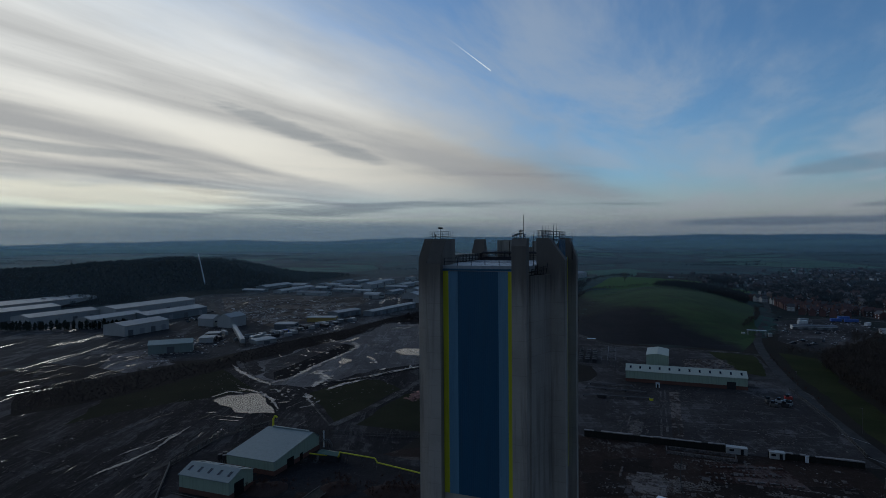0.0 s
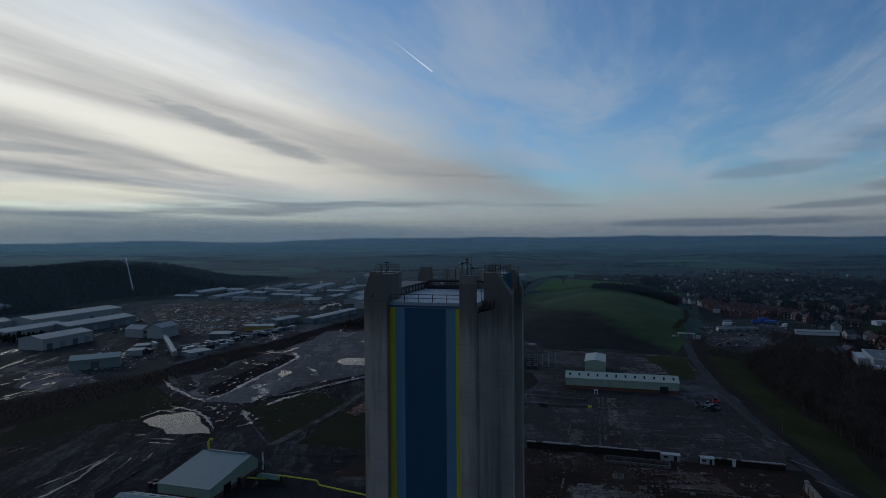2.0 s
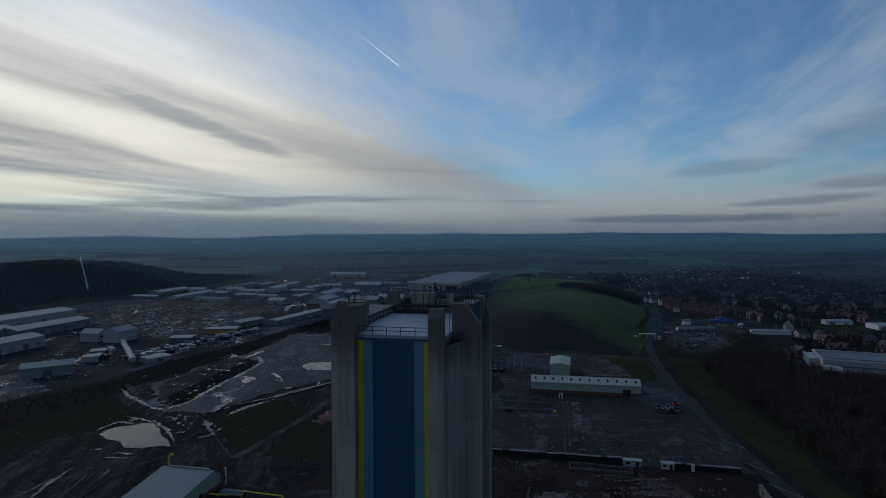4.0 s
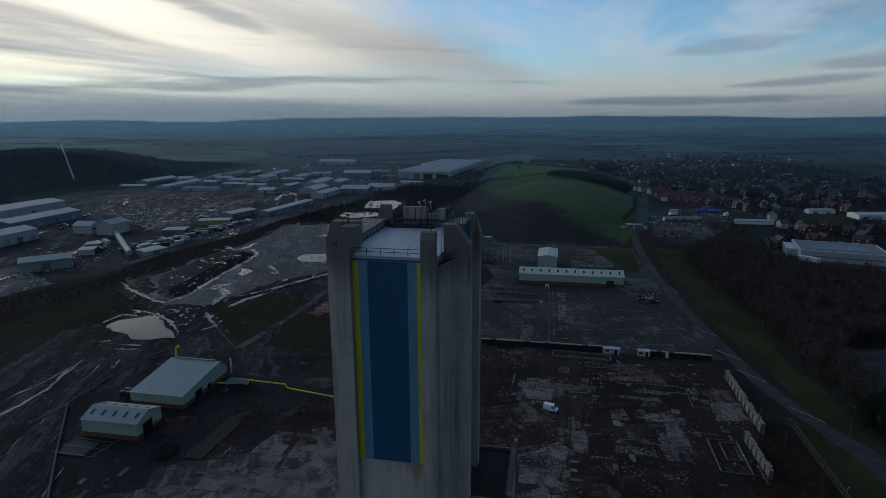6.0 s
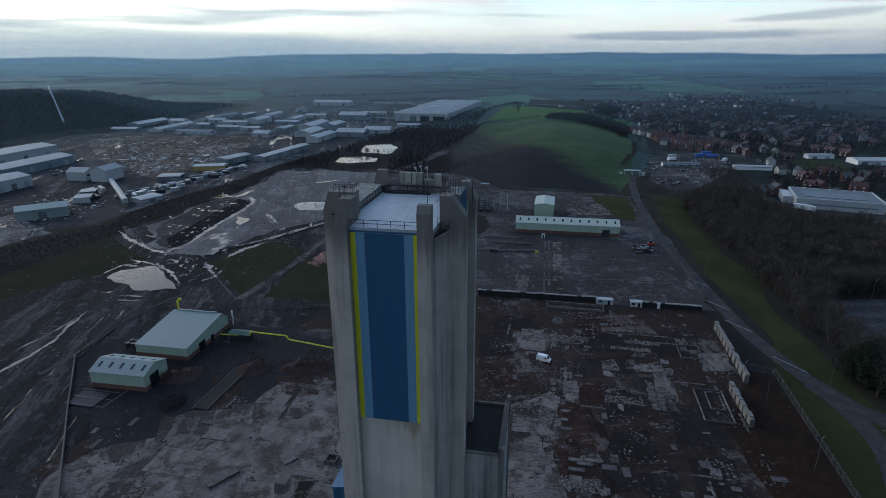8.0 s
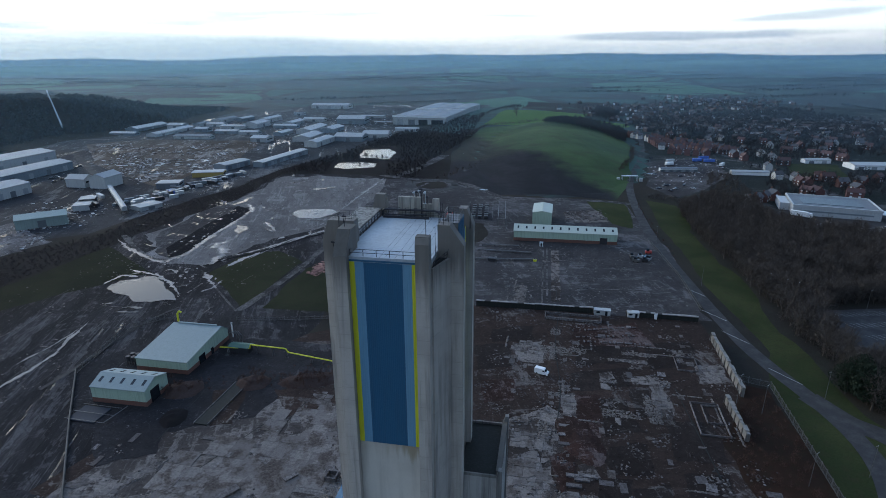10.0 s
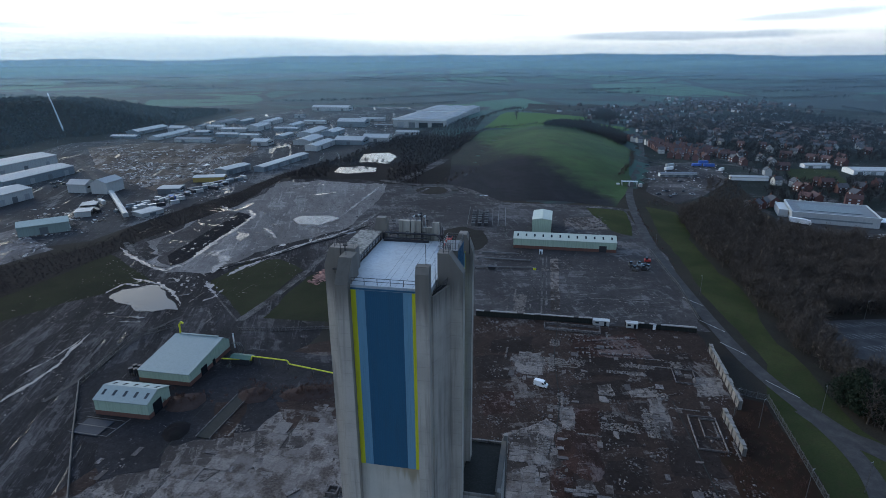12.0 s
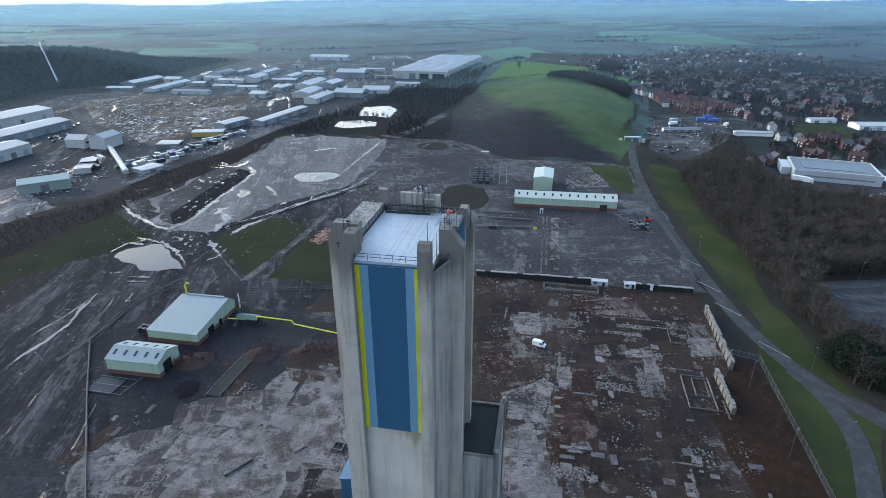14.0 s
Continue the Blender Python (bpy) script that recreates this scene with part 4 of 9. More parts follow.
def plates(ring, lo, hi, seed, keep=1.0, joint=0.07):
    """Rectangles of slab inside an outline, cut again and again along the works' grid."""
    q = random.Random(seed)
    inv = [((x + 0.1) * U.x + (y - 83.35) * U.y, (x + 0.1) * V.x + (y - 83.35) * V.y) for x, y in ring]
    a0, a1, b0, b1 = min(p[0] for p in inv), max(p[0] for p in inv), min(p[1] for p in inv), max(p[1] for p in inv)
    todo, out = [(a0, a1, b0, b1)], []
    while todo:
        x0, x1, y0, y1 = todo.pop()
        w, d = x1 - x0, y1 - y0
        size = q.uniform(lo, hi)
        if max(w, d) > size:
            k = q.uniform(0.35, 0.65)
            if w > d:
                todo += [(x0, x0 + w * k, y0, y1), (x0 + w * k, x1, y0, y1)]
            else:
                todo += [(x0, x1, y0, y0 + d * k), (x0, x1, y0 + d * k, y1)]
            continue
        cx, cy = (x0 + x1) / 2, (y0 + y1) / 2
        if inside((cx, cy), inv) and q.random() < keep and noise.noise((cx / 9, cy / 9, seed * 0.7)) > -0.25:
            j = joint * q.uniform(0.5, 2.0)
            corner = [(x0 + j, y0 + j), (x1 - j, y0 + j), (x1 - j, y1 - j), (x0 + j, y1 - j)]
            if q.random() < 0.22:
                # a broken corner
                i, t = q.randrange(4), q.uniform(0.3, 0.7)
                p, before, after = corner[i], corner[i - 1], corner[(i + 1) % 4]
                corner[i:i + 1] = [(p[0] + (before[0] - p[0]) * t, p[1] + (before[1] - p[1]) * t), (p[0] + (after[0] - p[0]) * q.uniform(0.3, 0.7), p[1] + (after[1] - p[1]) * q.uniform(0.3, 0.7))]
            out.append([site(*p) for p in corner])
    return out


area_top = LAYER[0]
bay_base = bpy.data.objects["ground_slabs"].data.vertices[0].co.z + 0.006
for k, (material, ring) in enumerate(BAYS):
    if material in (M_YARD_PALE, M_SLABFLOOR):
        PLATES += plates(ring, 1.2, 3.4 if material is M_YARD_PALE else 7.0, k + 3, 0.26 if material is M_YARD_PALE else 0.9)
    LAYER[0] = bay_base + 0.002 * k
    area("floor_bay", ring, material, "ragged remains of an old floor bay", "ground", 0.7, 1.6)
PLATE_Z = bay_base + 0.002 * len(BAYS) + 0.01
LAYER[0] = PLATE_Z
for line in ([(-40.1, 107.2), (-33.0, 118.5), (-27.1, 130.1), (-20.2, 143.6), (-13.7, 155.2)], [(-54.7, 141.3), (-50.8, 152.2), (-46.3, 166.2)], [(95.2, 231.7), (83.8, 198.3), (72.4, 172.6), (63.4, 145.1), (53.6, 124.2)], [(-48.2, 113.9), (-46.2, 123.0), (-39.0, 130.1), (-31.1, 139.2), (-23.7, 147.0)], [(98.6, 138.2), (92.2, 116.7), (87.1, 99.5)]):
    ribbon("drain", line, 0.28, M_BITUMEN, "dark open drain channel across the floors", "drain", wobble=0.5)

# concrete strip and rails that cross the north yard
LAYER[0] = bay_base
area("yard_strip", [(108.4, 270.8), (112.4, 269.9), (88.7, 207.7), (84.9, 208.6)], M_YARD_PALE, "pale concrete strip across the north yard", "ground", 0.3, 2.5)
for line, w in (([(106.0, 275.6), (93.5, 242.5), (80.8, 209.3)], 0.7), ([(107.8, 275.3), (95.4, 242.1), (83.0, 208.9)], 0.7), ([(57.5, 213.9), (70.0, 217.8), (86.5, 223.1)], 0.8), ([(118.0, 259.0), (134.0, 250.4), (149.2, 242.0)], 0.6), ([(111.5, 246.0), (126.0, 240.0), (146.5, 231.6)], 0.9), ([(106.0, 233.0), (122.0, 227.5), (143.5, 219.6)], 0.9), ([(101.0, 219.5), (118.0, 214.6), (139.5, 207.0)], 1.0)):
    ribbon("yard_seam", line, w, M_TRACK, "pale worn seam between yard slabs", "ground", wobble=1.3)

# roads and tracks
LAYER[0] = area_top
ribbon("road", [(409.9, 730.4), (346.1, 603.3), (286.8, 500.4), (237.8, 426.9), (211.7, 377.0), (191.7, 329.7), (177.0, 291.5), (162.5, 248.0), (150.3, 205.0), (139.9, 163.7), (136.9, 142.7), (135.9, 124.9), (133.4, 107.6), (127.8, 93.8), (116.2, 78.8), (104.8, 66.1)], 5.6, M_ROAD, "worn grey access road")
ribbon("road_branch", [(135.8, 126.4), (137.2, 113.3), (140.7, 106.9), (142.9, 100.2), (145.3, 90.5)], 7.5, M_ROAD, "worn grey branch road")
area("playing_field", [(417.8, 464.7), (455.6, 446.2), (419.5, 397.7), (373.9, 407.1)], M_GRASS, "green playing field by the school", "grass", 1, 10)
ribbon("road_main", [(392.0, 540.0), (389.6, 507.6), (383.4, 466.5), (374.8, 419.9), (364.7, 377.2), (357.2, 347.2), (346.0, 310.0)], 8, M_TRACK, "town road between houses")
ribbon("road_link", [(173.8, 297.5), (157.1, 293.4), (162.1, 299.9)], 5, M_ROAD, "short drive to the long shed")
ribbon("road_top", [(36.0, 490.0), (47.0, 480.1), (60.0, 468.7), (91.3, 456.0), (104.3, 429.6), (111.4, 404.8), (117.7, 390.0), (130.9, 382.2), (157.7, 373.6), (180.1, 366.0), (199.4, 352.1)], 6.0, M_TRACK, "pale dusty road at the foot of the mound", wobble=0.25)
ribbon("kerb_ring", [(70 + 15.5 * math.cos(q / 3), 444 + 20 * math.sin(q / 3)) for q in range(20)], 0.9, M_TRACK, "pale kerb round the old roundabout", "kerb")
ribbon("road_ring", [site(-68 + 19 * math.cos(q / 2), 360 + 19 * math.sin(q / 2)) for q in range(14)], 6, M_ROAD, "roundabout of grey tarmac")
ribbon("road_estate", [(-280.1, 678.6), (-223.7, 567.9), (-142.5, 418.1)], 6, M_ROAD, "estate road by the sheds")
ribbon("road_far", [(-359.4, 698.9), (-343.2, 768.1), (-323.7, 799.3), (-274.4, 788.6), (-213.9, 814.2)], 8, M_TRACK, "pale road at the foot of the wooded tip")
ribbon("track_west", [(-127.0, 347.1), (-104.9, 307.8), (-91.5, 296.8)], 2.6, M_TRACK, "pale muddy track", wobble=0.9)
ribbon("path_west", [(-68.9, 274.6), (-56.7, 248.1), (-45.8, 224.7)], 0.9, M_TRACK, "narrow pale concrete path", "path")
ribbon("track_mid", [(-44.9, 225.1), (-33.2, 247.2), (-19.3, 277.7)], 3.6, M_TRACK, "pale concrete track beside the grass plot", wobble=0.15)
ribbon("track_up", [(-19.3, 277.7), (-8.6, 306.6), (3.5, 337.3), (19.0, 360.7)], 3.0, M_TRACK, "pale rutted track", wobble=0.8)


def mud_streak(width, *line):
    LAYER[0] -= 0.0035
    streak("silt_streak", list(line), width, M_WETMUD, "pale wet silt washed along the ground", "ground")


mud_streak(2.0, (-90.3, 291.7), (-87.0, 299.2), (-83.1, 296.7))
mud_streak(3.2, (-86.2, 295.7), (-81.4, 309.2), (-76.2, 329.8), (-69.3, 357.6), (-62.5, 379.8), (-59.6, 392.7), (-65.2, 408.3), (-72.8, 419.0))
mud_streak(5.2, (-75.5, 310.7), (-71.3, 319.1), (-63.6, 306.5), (-65.2, 294.8), (-68.8, 282.8))
mud_streak(2.6, (-68.1, 318.5), (-62.7, 323.2))
mud_streak(1.6, (-103.5, 302.4), (-95.9, 297.6), (-89.7, 291.6))
mud_streak(1.4, (-87.3, 279.0), (-84.7, 281.4), (-80.5, 274.7))
mud_streak(1.6, (-57.3, 261.8), (-60.2, 252.5), (-64.2, 248.9))
mud_streak(1.2, (-8.5, 330.8), (11.5, 357.1), (25.4, 384.0))
mud_streak(2.0, (-1.5, 376.8), (11.9, 412.1), (22.1, 437.2), (33.7, 468.0), (37.8, 478.8))
mud_streak(3.2, (-67.6, 273.7), (-62.8, 262.0), (-58.2, 252.3))
mud_streak(2.2, (-33.8, 311.0), (-45.0, 298.6), (-53.7, 288.8), (-58.6, 278.4))
mud_streak(2.2, (-127.2, 338.5), (-114.2, 318.3), (-102.1, 302.3), (-90.3, 292.7))
mud_streak(2.0, (-110.5, 267.0), (-105.9, 276.8), (-97.5, 273.8))
mud_streak(2.6, (-90.8, 277.3), (-83.8, 267.4), (-76.6, 255.1))
mud_streak(2.0, (-48.8, 356.1), (-45.6, 351.5), (-39.4, 337.2))
mud_streak(1.1, (-49.6, 288.5), (-40.5, 301.9), (-16.8, 328.2), (0.2, 342.5))
mud_streak(3.0, (-87.0, 425.0), (-75.1, 410.3), (-64.2, 433.3))
mud_streak(1.6, (-49.0, 359.5), (-43.9, 349.0), (-39.8, 339.3))
mud_streak(0.8, (-131.4, 391.1), (-119.1, 413.3))
mud_streak(1.2, (-104.8, 285.4), (-85.2, 270.0), (-72.3, 245.7))
ribbon("track_north", [(-70.0, 283.0), (-59.5, 291.5), (-43.3, 301.0), (-22.9, 318.5), (-3.4, 332.3), (14.9, 351.9)], 2.0, M_COAL_SHADE, "black wheel track beside the silt flat", wobble=0.9)
streak("silt_streak", [(-62.0, 295.0), (-45.0, 304.0), (-25.5, 321.0), (-6.0, 335.2), (12.0, 355.0)], 1.6, M_WETMUD, "pale wet silt beside the wheel track", "ground")
ribbon("track_ponds", [(45.0, 478.0), (75.6, 520.0), (110.0, 580.0)], 9.0, M_TRACK, "pale dirt track beside the ponds", wobble=0.5)
ribbon("track_far", [(3.9, 348.8), (38.6, 404.2), (71.5, 451.1)], 2.6, M_TRACK, "pale track to the roundabout", wobble=0.9)
for line, w in (([(-113.5, 172.0), (-110.7, 179.9), (-107.8, 187.6), (-103.4, 201.6), (-102.8, 214.0), (-101.5, 226.5)], 1.5), ([(-113.3, 194.8), (-110.3, 200.8), (-106.4, 208.4), (-103.1, 220.3)], 0.9)):
    streak("silt_streak", line, w, M_WETMUD, "pale wet silt in a long wheel rut", "ground")
ribbon("track_low", [(-97.9, 176.2), (-92.0, 188.8), (-86.0, 205.5), (-78.2, 222.4), (-69.7, 233.7)], 1.3, M_ROAD, "dark track beside the compound", wobble=0.4)
for k, q in enumerate(((139.8, 161.1), (137.9, 133.9), (150.3, 202.0), (143.8, 179.0))):
    ribbon("road_marking", [(q[0] - 2.2, q[1] + 9), (q[0] + 1.2, q[1] - 2)], 0.2, M_LINE, "worn white edge line", "line")

s = Shape()
for i in range(9):
    k = i / 8
    x, y, z = -354 - 52 * k, 838 + 100 * k, 14 + 40 * k
    w = 0.75 - 0.25 * k
    s.v += [(x - w * 0.9, y - w * 0.45, z), (x + w * 0.9, y + w * 0.45, z), (x + w * 0.9, y + w * 0.45, z - 8), (x - w * 0.9, y - w * 0.45, z - 8)]
s.f = [(4 * i + j, 4 * i + (j + 1) % 4, 4 * i + 4 + (j + 1) % 4, 4 * i + 4 + j) for i in range(8) for j in range(4)] + [(0, 3, 2, 1), (32, 33, 34, 35)]
solo("tip_chute", s, M_GALV, None, "pale straight conveyor chute up the wooded tip", "conveyor")

rng = random.Random(9)
tracks, wet_tracks, dark_tracks = Shape(), Shape(), Shape()
for k in range(520):
    a, b = rng.uniform(-205, -100), rng.uniform(-30, 120)
    if k > 420:
        a, b = rng.uniform(-195, -100), rng.uniform(130, 350)
    x, y = site(a, b)
    if inside((x, y), BANK_GRASS) or inside((x, y), BASIN):
        continue
    turn, l, w = radians(74 + rng.gauss(0, 9)), rng.uniform(2, 13), rng.uniform(0.05, 0.2) * (0.6 if k > 420 else 0.8)
    sh = (wet_tracks, tracks, dark_tracks)[rng.choice((0, 1, 1, 1, 2, 2, 2, 2, 2))]
    bend = rng.uniform(-0.12, 0.12)
    n0 = len(sh.v)
    for i in range(8):
        f = i / 7 - 0.5
        t2 = turn + bend * f
        px, py = x + math.cos(t2) * l * f, y + math.sin(t2) * l * f
        ww = w * (0.35 + rng.random()) * (1 - (2 * f) ** 4)
        sh.v += [(px - math.sin(t2) * ww, py + math.cos(t2) * ww, LAYER[0] + 0.03), (px + math.sin(t2) * ww, py - math.cos(t2) * ww, LAYER[0] + 0.03)]
    sh.f += [(n0 + 2 * i, n0 + 2 * i + 1, n0 + 2 * i + 3, n0 + 2 * i + 2) for i in range(7)]
solo("tyre_tracks", tracks, M_TRACK, None, "pale dried tyre tracks on the coal ground", "tracks", "", "stuff")
solo("dark_ruts", dark_tracks, M_BITUMEN, None, "black coal ruts left by wheels", "tracks", "", "stuff")
solo("wet_ruts", wet_tracks, M_WATER, None, "water lying in the ruts", "water", "", "stuff")

# standing water
def puddle(ring, rough=1.2, step=3.0, label="shallow puddle that mirrors the sky"):
    area("puddle", ring, M_WATER, label, "water", rough, step)


puddle([(-107.9, 260.6), (-104.2, 270.4), (-98.4, 271.9), (-95.8, 273.5), (-90.8, 273.2), (-83.6, 263.6), (-79.0, 254.3), (-74.4, 246.7), (-72.6, 241.6), (-81.0, 242.7), (-83.9, 240.4), (-90.5, 243.4), (-94.7, 250.1), (-100.0, 253.5)], 0.8, 1.6, "broad muddy pool that mirrors the sky")
puddle([(-3.9, 537.2), (0.6, 557.7), (22.3, 558.7), (37.3, 547.2), (33.2, 529.4), (6.1, 524.9)], 1.0, 6, "rectangular settling pond that mirrors the sky")
puddle([(19.2, 586.0), (29.2, 630.1), (57.4, 634.9), (62.3, 605.8), (50.9, 570.2)], 2.0, 5, "settling pond with bare trees along its bank")
puddle([(-32.8, 377.7), (-26.1, 385.9), (-7.1, 380.7), (-2.3, 372.9), (-15.6, 361.3), (-28.2, 365.1)], 1.2, 4)
puddle([(-64.7, 344.3), (-62.5, 357.4), (-56.1, 343.6), (-60.3, 335.9)], 1.5, 2.2)


def wet_streak(width, *line):
    LAYER[0] -= 0.0035
    streak("puddle", list(line), width, M_WATER, "narrow streak of standing water", "water")


wet_streak(2.2, (-94.5, 235.4), (-91.3, 238.0), (-84.3, 235.5))
wet_streak(1.5, (-101.8, 242.8), (-98.7, 243.3))
wet_streak(1.0, (-94.0, 233.7), (-84.5, 231.3))
wet_streak(1.4, (-76.0, 257.5), (-71.4, 259.2))
wet_streak(2.0, (0.8, 337.8), (7.8, 341.0))
wet_streak(2.2, (-90.0, 419.4), (-77.0, 410.7), (-69.2, 415.1), (-63.8, 429.9))
wet_streak(2.0, (-49.0, 359.5), (-42.9, 348.8))
wet_streak(3.0, (-21.0, 445.3), (-10.2, 448.6), (-2.2, 450.7))
wet_streak(1.4, (-102.3, 276.9), (-97.8, 281.0), (-94.4, 278.2))
wet_streak(1.6, (-74.8, 390.3), (-70.7, 392.2))
wet_streak(1.4, (-91.6, 377.9), (-87.9, 374.6))
wet_streak(1.3, (-79.6, 360.9), (-76.9, 362.7))
wet_streak(1.3, (-77.4, 370.0), (-75.4, 370.9))
wet_streak(1.0, (-100.3, 344.9), (-97.7, 344.4))
wet_streak(1.0, (-92.9, 334.2), (-91.4, 335.9))
wet_streak(1.2, (-97.6, 308.0), (-94.9, 307.5))
wet_streak(1.0, (-107.3, 366.4), (-102.8, 358.6))
wet_streak(0.8, (-110.0, 326.8), (-104.0, 321.8))
wet_streak(1.2, (-44.7, 342.4), (-41.6, 337.5))
wet_streak(1.0, (-53.2, 350.9), (-50.9, 351.6))
wet_streak(1.6, (-92.1, 413.7), (-83.7, 409.1), (-80.4, 417.4))
wet_streak(0.9, (-127.0, 365.7), (-119.2, 368.8))
wet_streak(2, (261.8, 452.4), (271.5, 441.3))
wet_streak(2, (109.2, 493.6), (116.2, 497.0))
wet_streak(2.5, (106.2, 419.3), (112.6, 416.1))
wet_streak(1.5, (-94.5, 383.6), (-89.1, 377.4))
wet_streak(1.3, (-84.5, 371.5), (-78.9, 375.3))


def wet_patches(name, places, long, material, label, category, seed):
    """Small ragged patches drawn out along the lie of the ground, too many to count."""
    q, s = random.Random(seed), Shape()
    for x, y, a, size in places:
        n0, k = len(s.v), 16
        c_, n_ = math.cos(a), math.sin(a)
        for i in range(k):
            b = 2 * math.pi * i / k
            r = size * (0.85 + 0.7 * noise.noise((1.3 * math.cos(b) + x, 1.3 * math.sin(b) + y, 0.4)) + q.uniform(-0.08, 0.08))
            u, v = r * long * math.cos(b), r * math.sin(b)
            s.v.append((x + u * c_ - v * n_, y + u * n_ + v * c_, LAYER[0]))
        s.f.append(tuple(range(n0, n0 + k)))
    LAYER[0] += 0.004
    return solo(name, s, material, None, label, category, "", "stuff")


def dabs(ring, number, heading, lo, hi, seed, grain=26.0):
    """Places inside an outline, thick in some spots and few in others."""
    q, out = random.Random(seed), []
    xs, ys = [p[0] for p in ring], [p[1] for p in ring]
    while len(out) < number:
        x, y = q.uniform(min(xs), max(xs)), q.uniform(min(ys), max(ys))
        if inside((x, y), ring) and noise.noise((x / grain, y / grain, seed)) > q.uniform(-0.1, 0.5):
            out.append((x, y, radians(heading + q.gauss(0, 14)), q.uniform(lo, hi) * q.random() ** 0.6 + 0.1))
    return out


SILT_FLAT = [(-86.0, 293.0), (-66.0, 284.0), (-33.0, 316.0), (10.0, 358.0), (44.0, 465.0), (-33.6, 500.0), (-54.4, 466.0), (-60.0, 400.0), (-70.0, 345.0)]
wet_patches("silt_patches", dabs(SILT_FLAT, 90, 62, 0.4, 1.5, 5), 2.4, M_WETMUD, "pale wet patches drying on the silt flat", "ground", 1)
wet_patches("silt_pools", dabs(SILT_FLAT, 30, 62, 0.3, 1.0, 9), 2.2, M_WATER, "little pools lying on the silt flat", "water", 2)
wet_patches("basin_patches", dabs(BASIN, 30, 66, 0.3, 1.1, 3, 12.0), 2.0, M_WETMUD, "pale mud left in the drained basin", "ground", 3)
wet_patches("basin_pools", dabs(BASIN, 26, 66, 0.4, 1.2, 7, 12.0), 1.6, M_WATER, "little pools lying in the drained basin", "water", 4)
JUNCTION = [(-92.0, 293.0), (-62.0, 276.0), (-50.0, 246.0), (-62.0, 240.0), (-78.0, 262.0), (-100.0, 284.0)]
wet_patches("junction_patches", dabs(JUNCTION, 26, 100, 0.3, 0.9, 13, 14.0), 2.2, M_WETMUD, "pale mud where the tracks meet", "ground", 6)

rng = random.Random(52)
WET_LEFT = [(-261.2, 329.5), (-237.7, 343.5), (-217.3, 372.5), (-182.9, 357.7), (-170.8, 333.9), (-186.4, 300.0), (-207.2, 270.9)]
made = 0
while made < 34:
    x, y = rng.uniform(-262, -168), rng.uniform(268, 372)
    if not inside((x, y), WET_LEFT):
        continue
    a, l = radians(62 + rng.gauss(0, 7)), rng.uniform(4, 15)
    bend = rng.uniform(-1.2, 1.2)
    LAYER[0] -= 0.0035
    streak("puddle", [(x - math.cos(a) * l / 2, y - math.sin(a) * l / 2), (x - math.sin(a) * bend, y + math.cos(a) * bend), (x + math.cos(a) * l / 2, y + math.sin(a) * l / 2)], rng.uniform(0.5, 1.7), M_WATER, "narrow streak of standing water", "water")
    made += 1


# ---- the winding tower ----
HW, FW, PROUD, W2, F2, HD = 5.40, 2.1, 1.3, 11.83, 5.6, 12.0     # panel half width, fin width and projection, cross fins, depth
Z_LOW, Z_PANEL, Z_FIN = 36.2, 69.5, 74.1
tower = thing("winding_tower", 9.34, 93.54, 0, -21.2, "tall weathered concrete mine winding tower with blue and yellow cladding", "tower")


def corrugated(x0, x1, z0, z1, y, pitch=0.33, depth=0.024):
    """Profiled sheet that faces -y."""
    s = Shape()
    k = max(1, round((x1 - x0) / pitch))
    xs = []
    for i in range(k):
        a = x0 + (x1 - x0) * i / k
        w = (x1 - x0) / k
        xs += [(a, 0), (a + 0.35 * w, 0), (a + 0.45 * w, depth), (a + 0.9 * w, depth)]
    xs.append((x1, 0))
    for x, d in xs:
        s.v += [(x, y - d, z0), (x, y - d, z1)]
    s.f = [(2 * i, 2 * i + 2, 2 * i + 3, 2 * i + 1) for i in range(len(xs) - 1)]
    n = len(s.v)
    s.v += [(x0, y + 0.1, z0), (x0, y + 0.1, z1), (x1, y + 0.1, z0), (x1, y + 0.1, z1)]
    s.f += [(n, 0, 1, n + 1), (n - 2, n + 2, n + 3, n - 1)]
    return s


M_PALESHEET = painted("pale_panel", (0.42, 0.43, 0.42), 0.5, 0.0, 0.45)
M_CONC_REAR = concrete("streaked_concrete", (0.34, 0.32, 0.275), (0.06, 0.056, 0.05), 0.95, 0.5)
M_CONC_STREAK = concrete("run_off_concrete", (0.36, 0.345, 0.32), (0.045, 0.043, 0.04), 0.95, 0.3)
core = Shape()
core.box(-HW - 0.3, HW + 0.3, -HD + 0.12, HD - 0.12, 0, Z_PANEL - 0.1)
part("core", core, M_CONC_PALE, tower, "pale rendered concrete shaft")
wing = Shape().box(-W2 + 1.45, W2 - 1.45, -HD + F2 + 2.0, HD - F2 - 2.0, 0, Z_PANEL - 0.4)
part("wing", wing, M_CONC, tower)
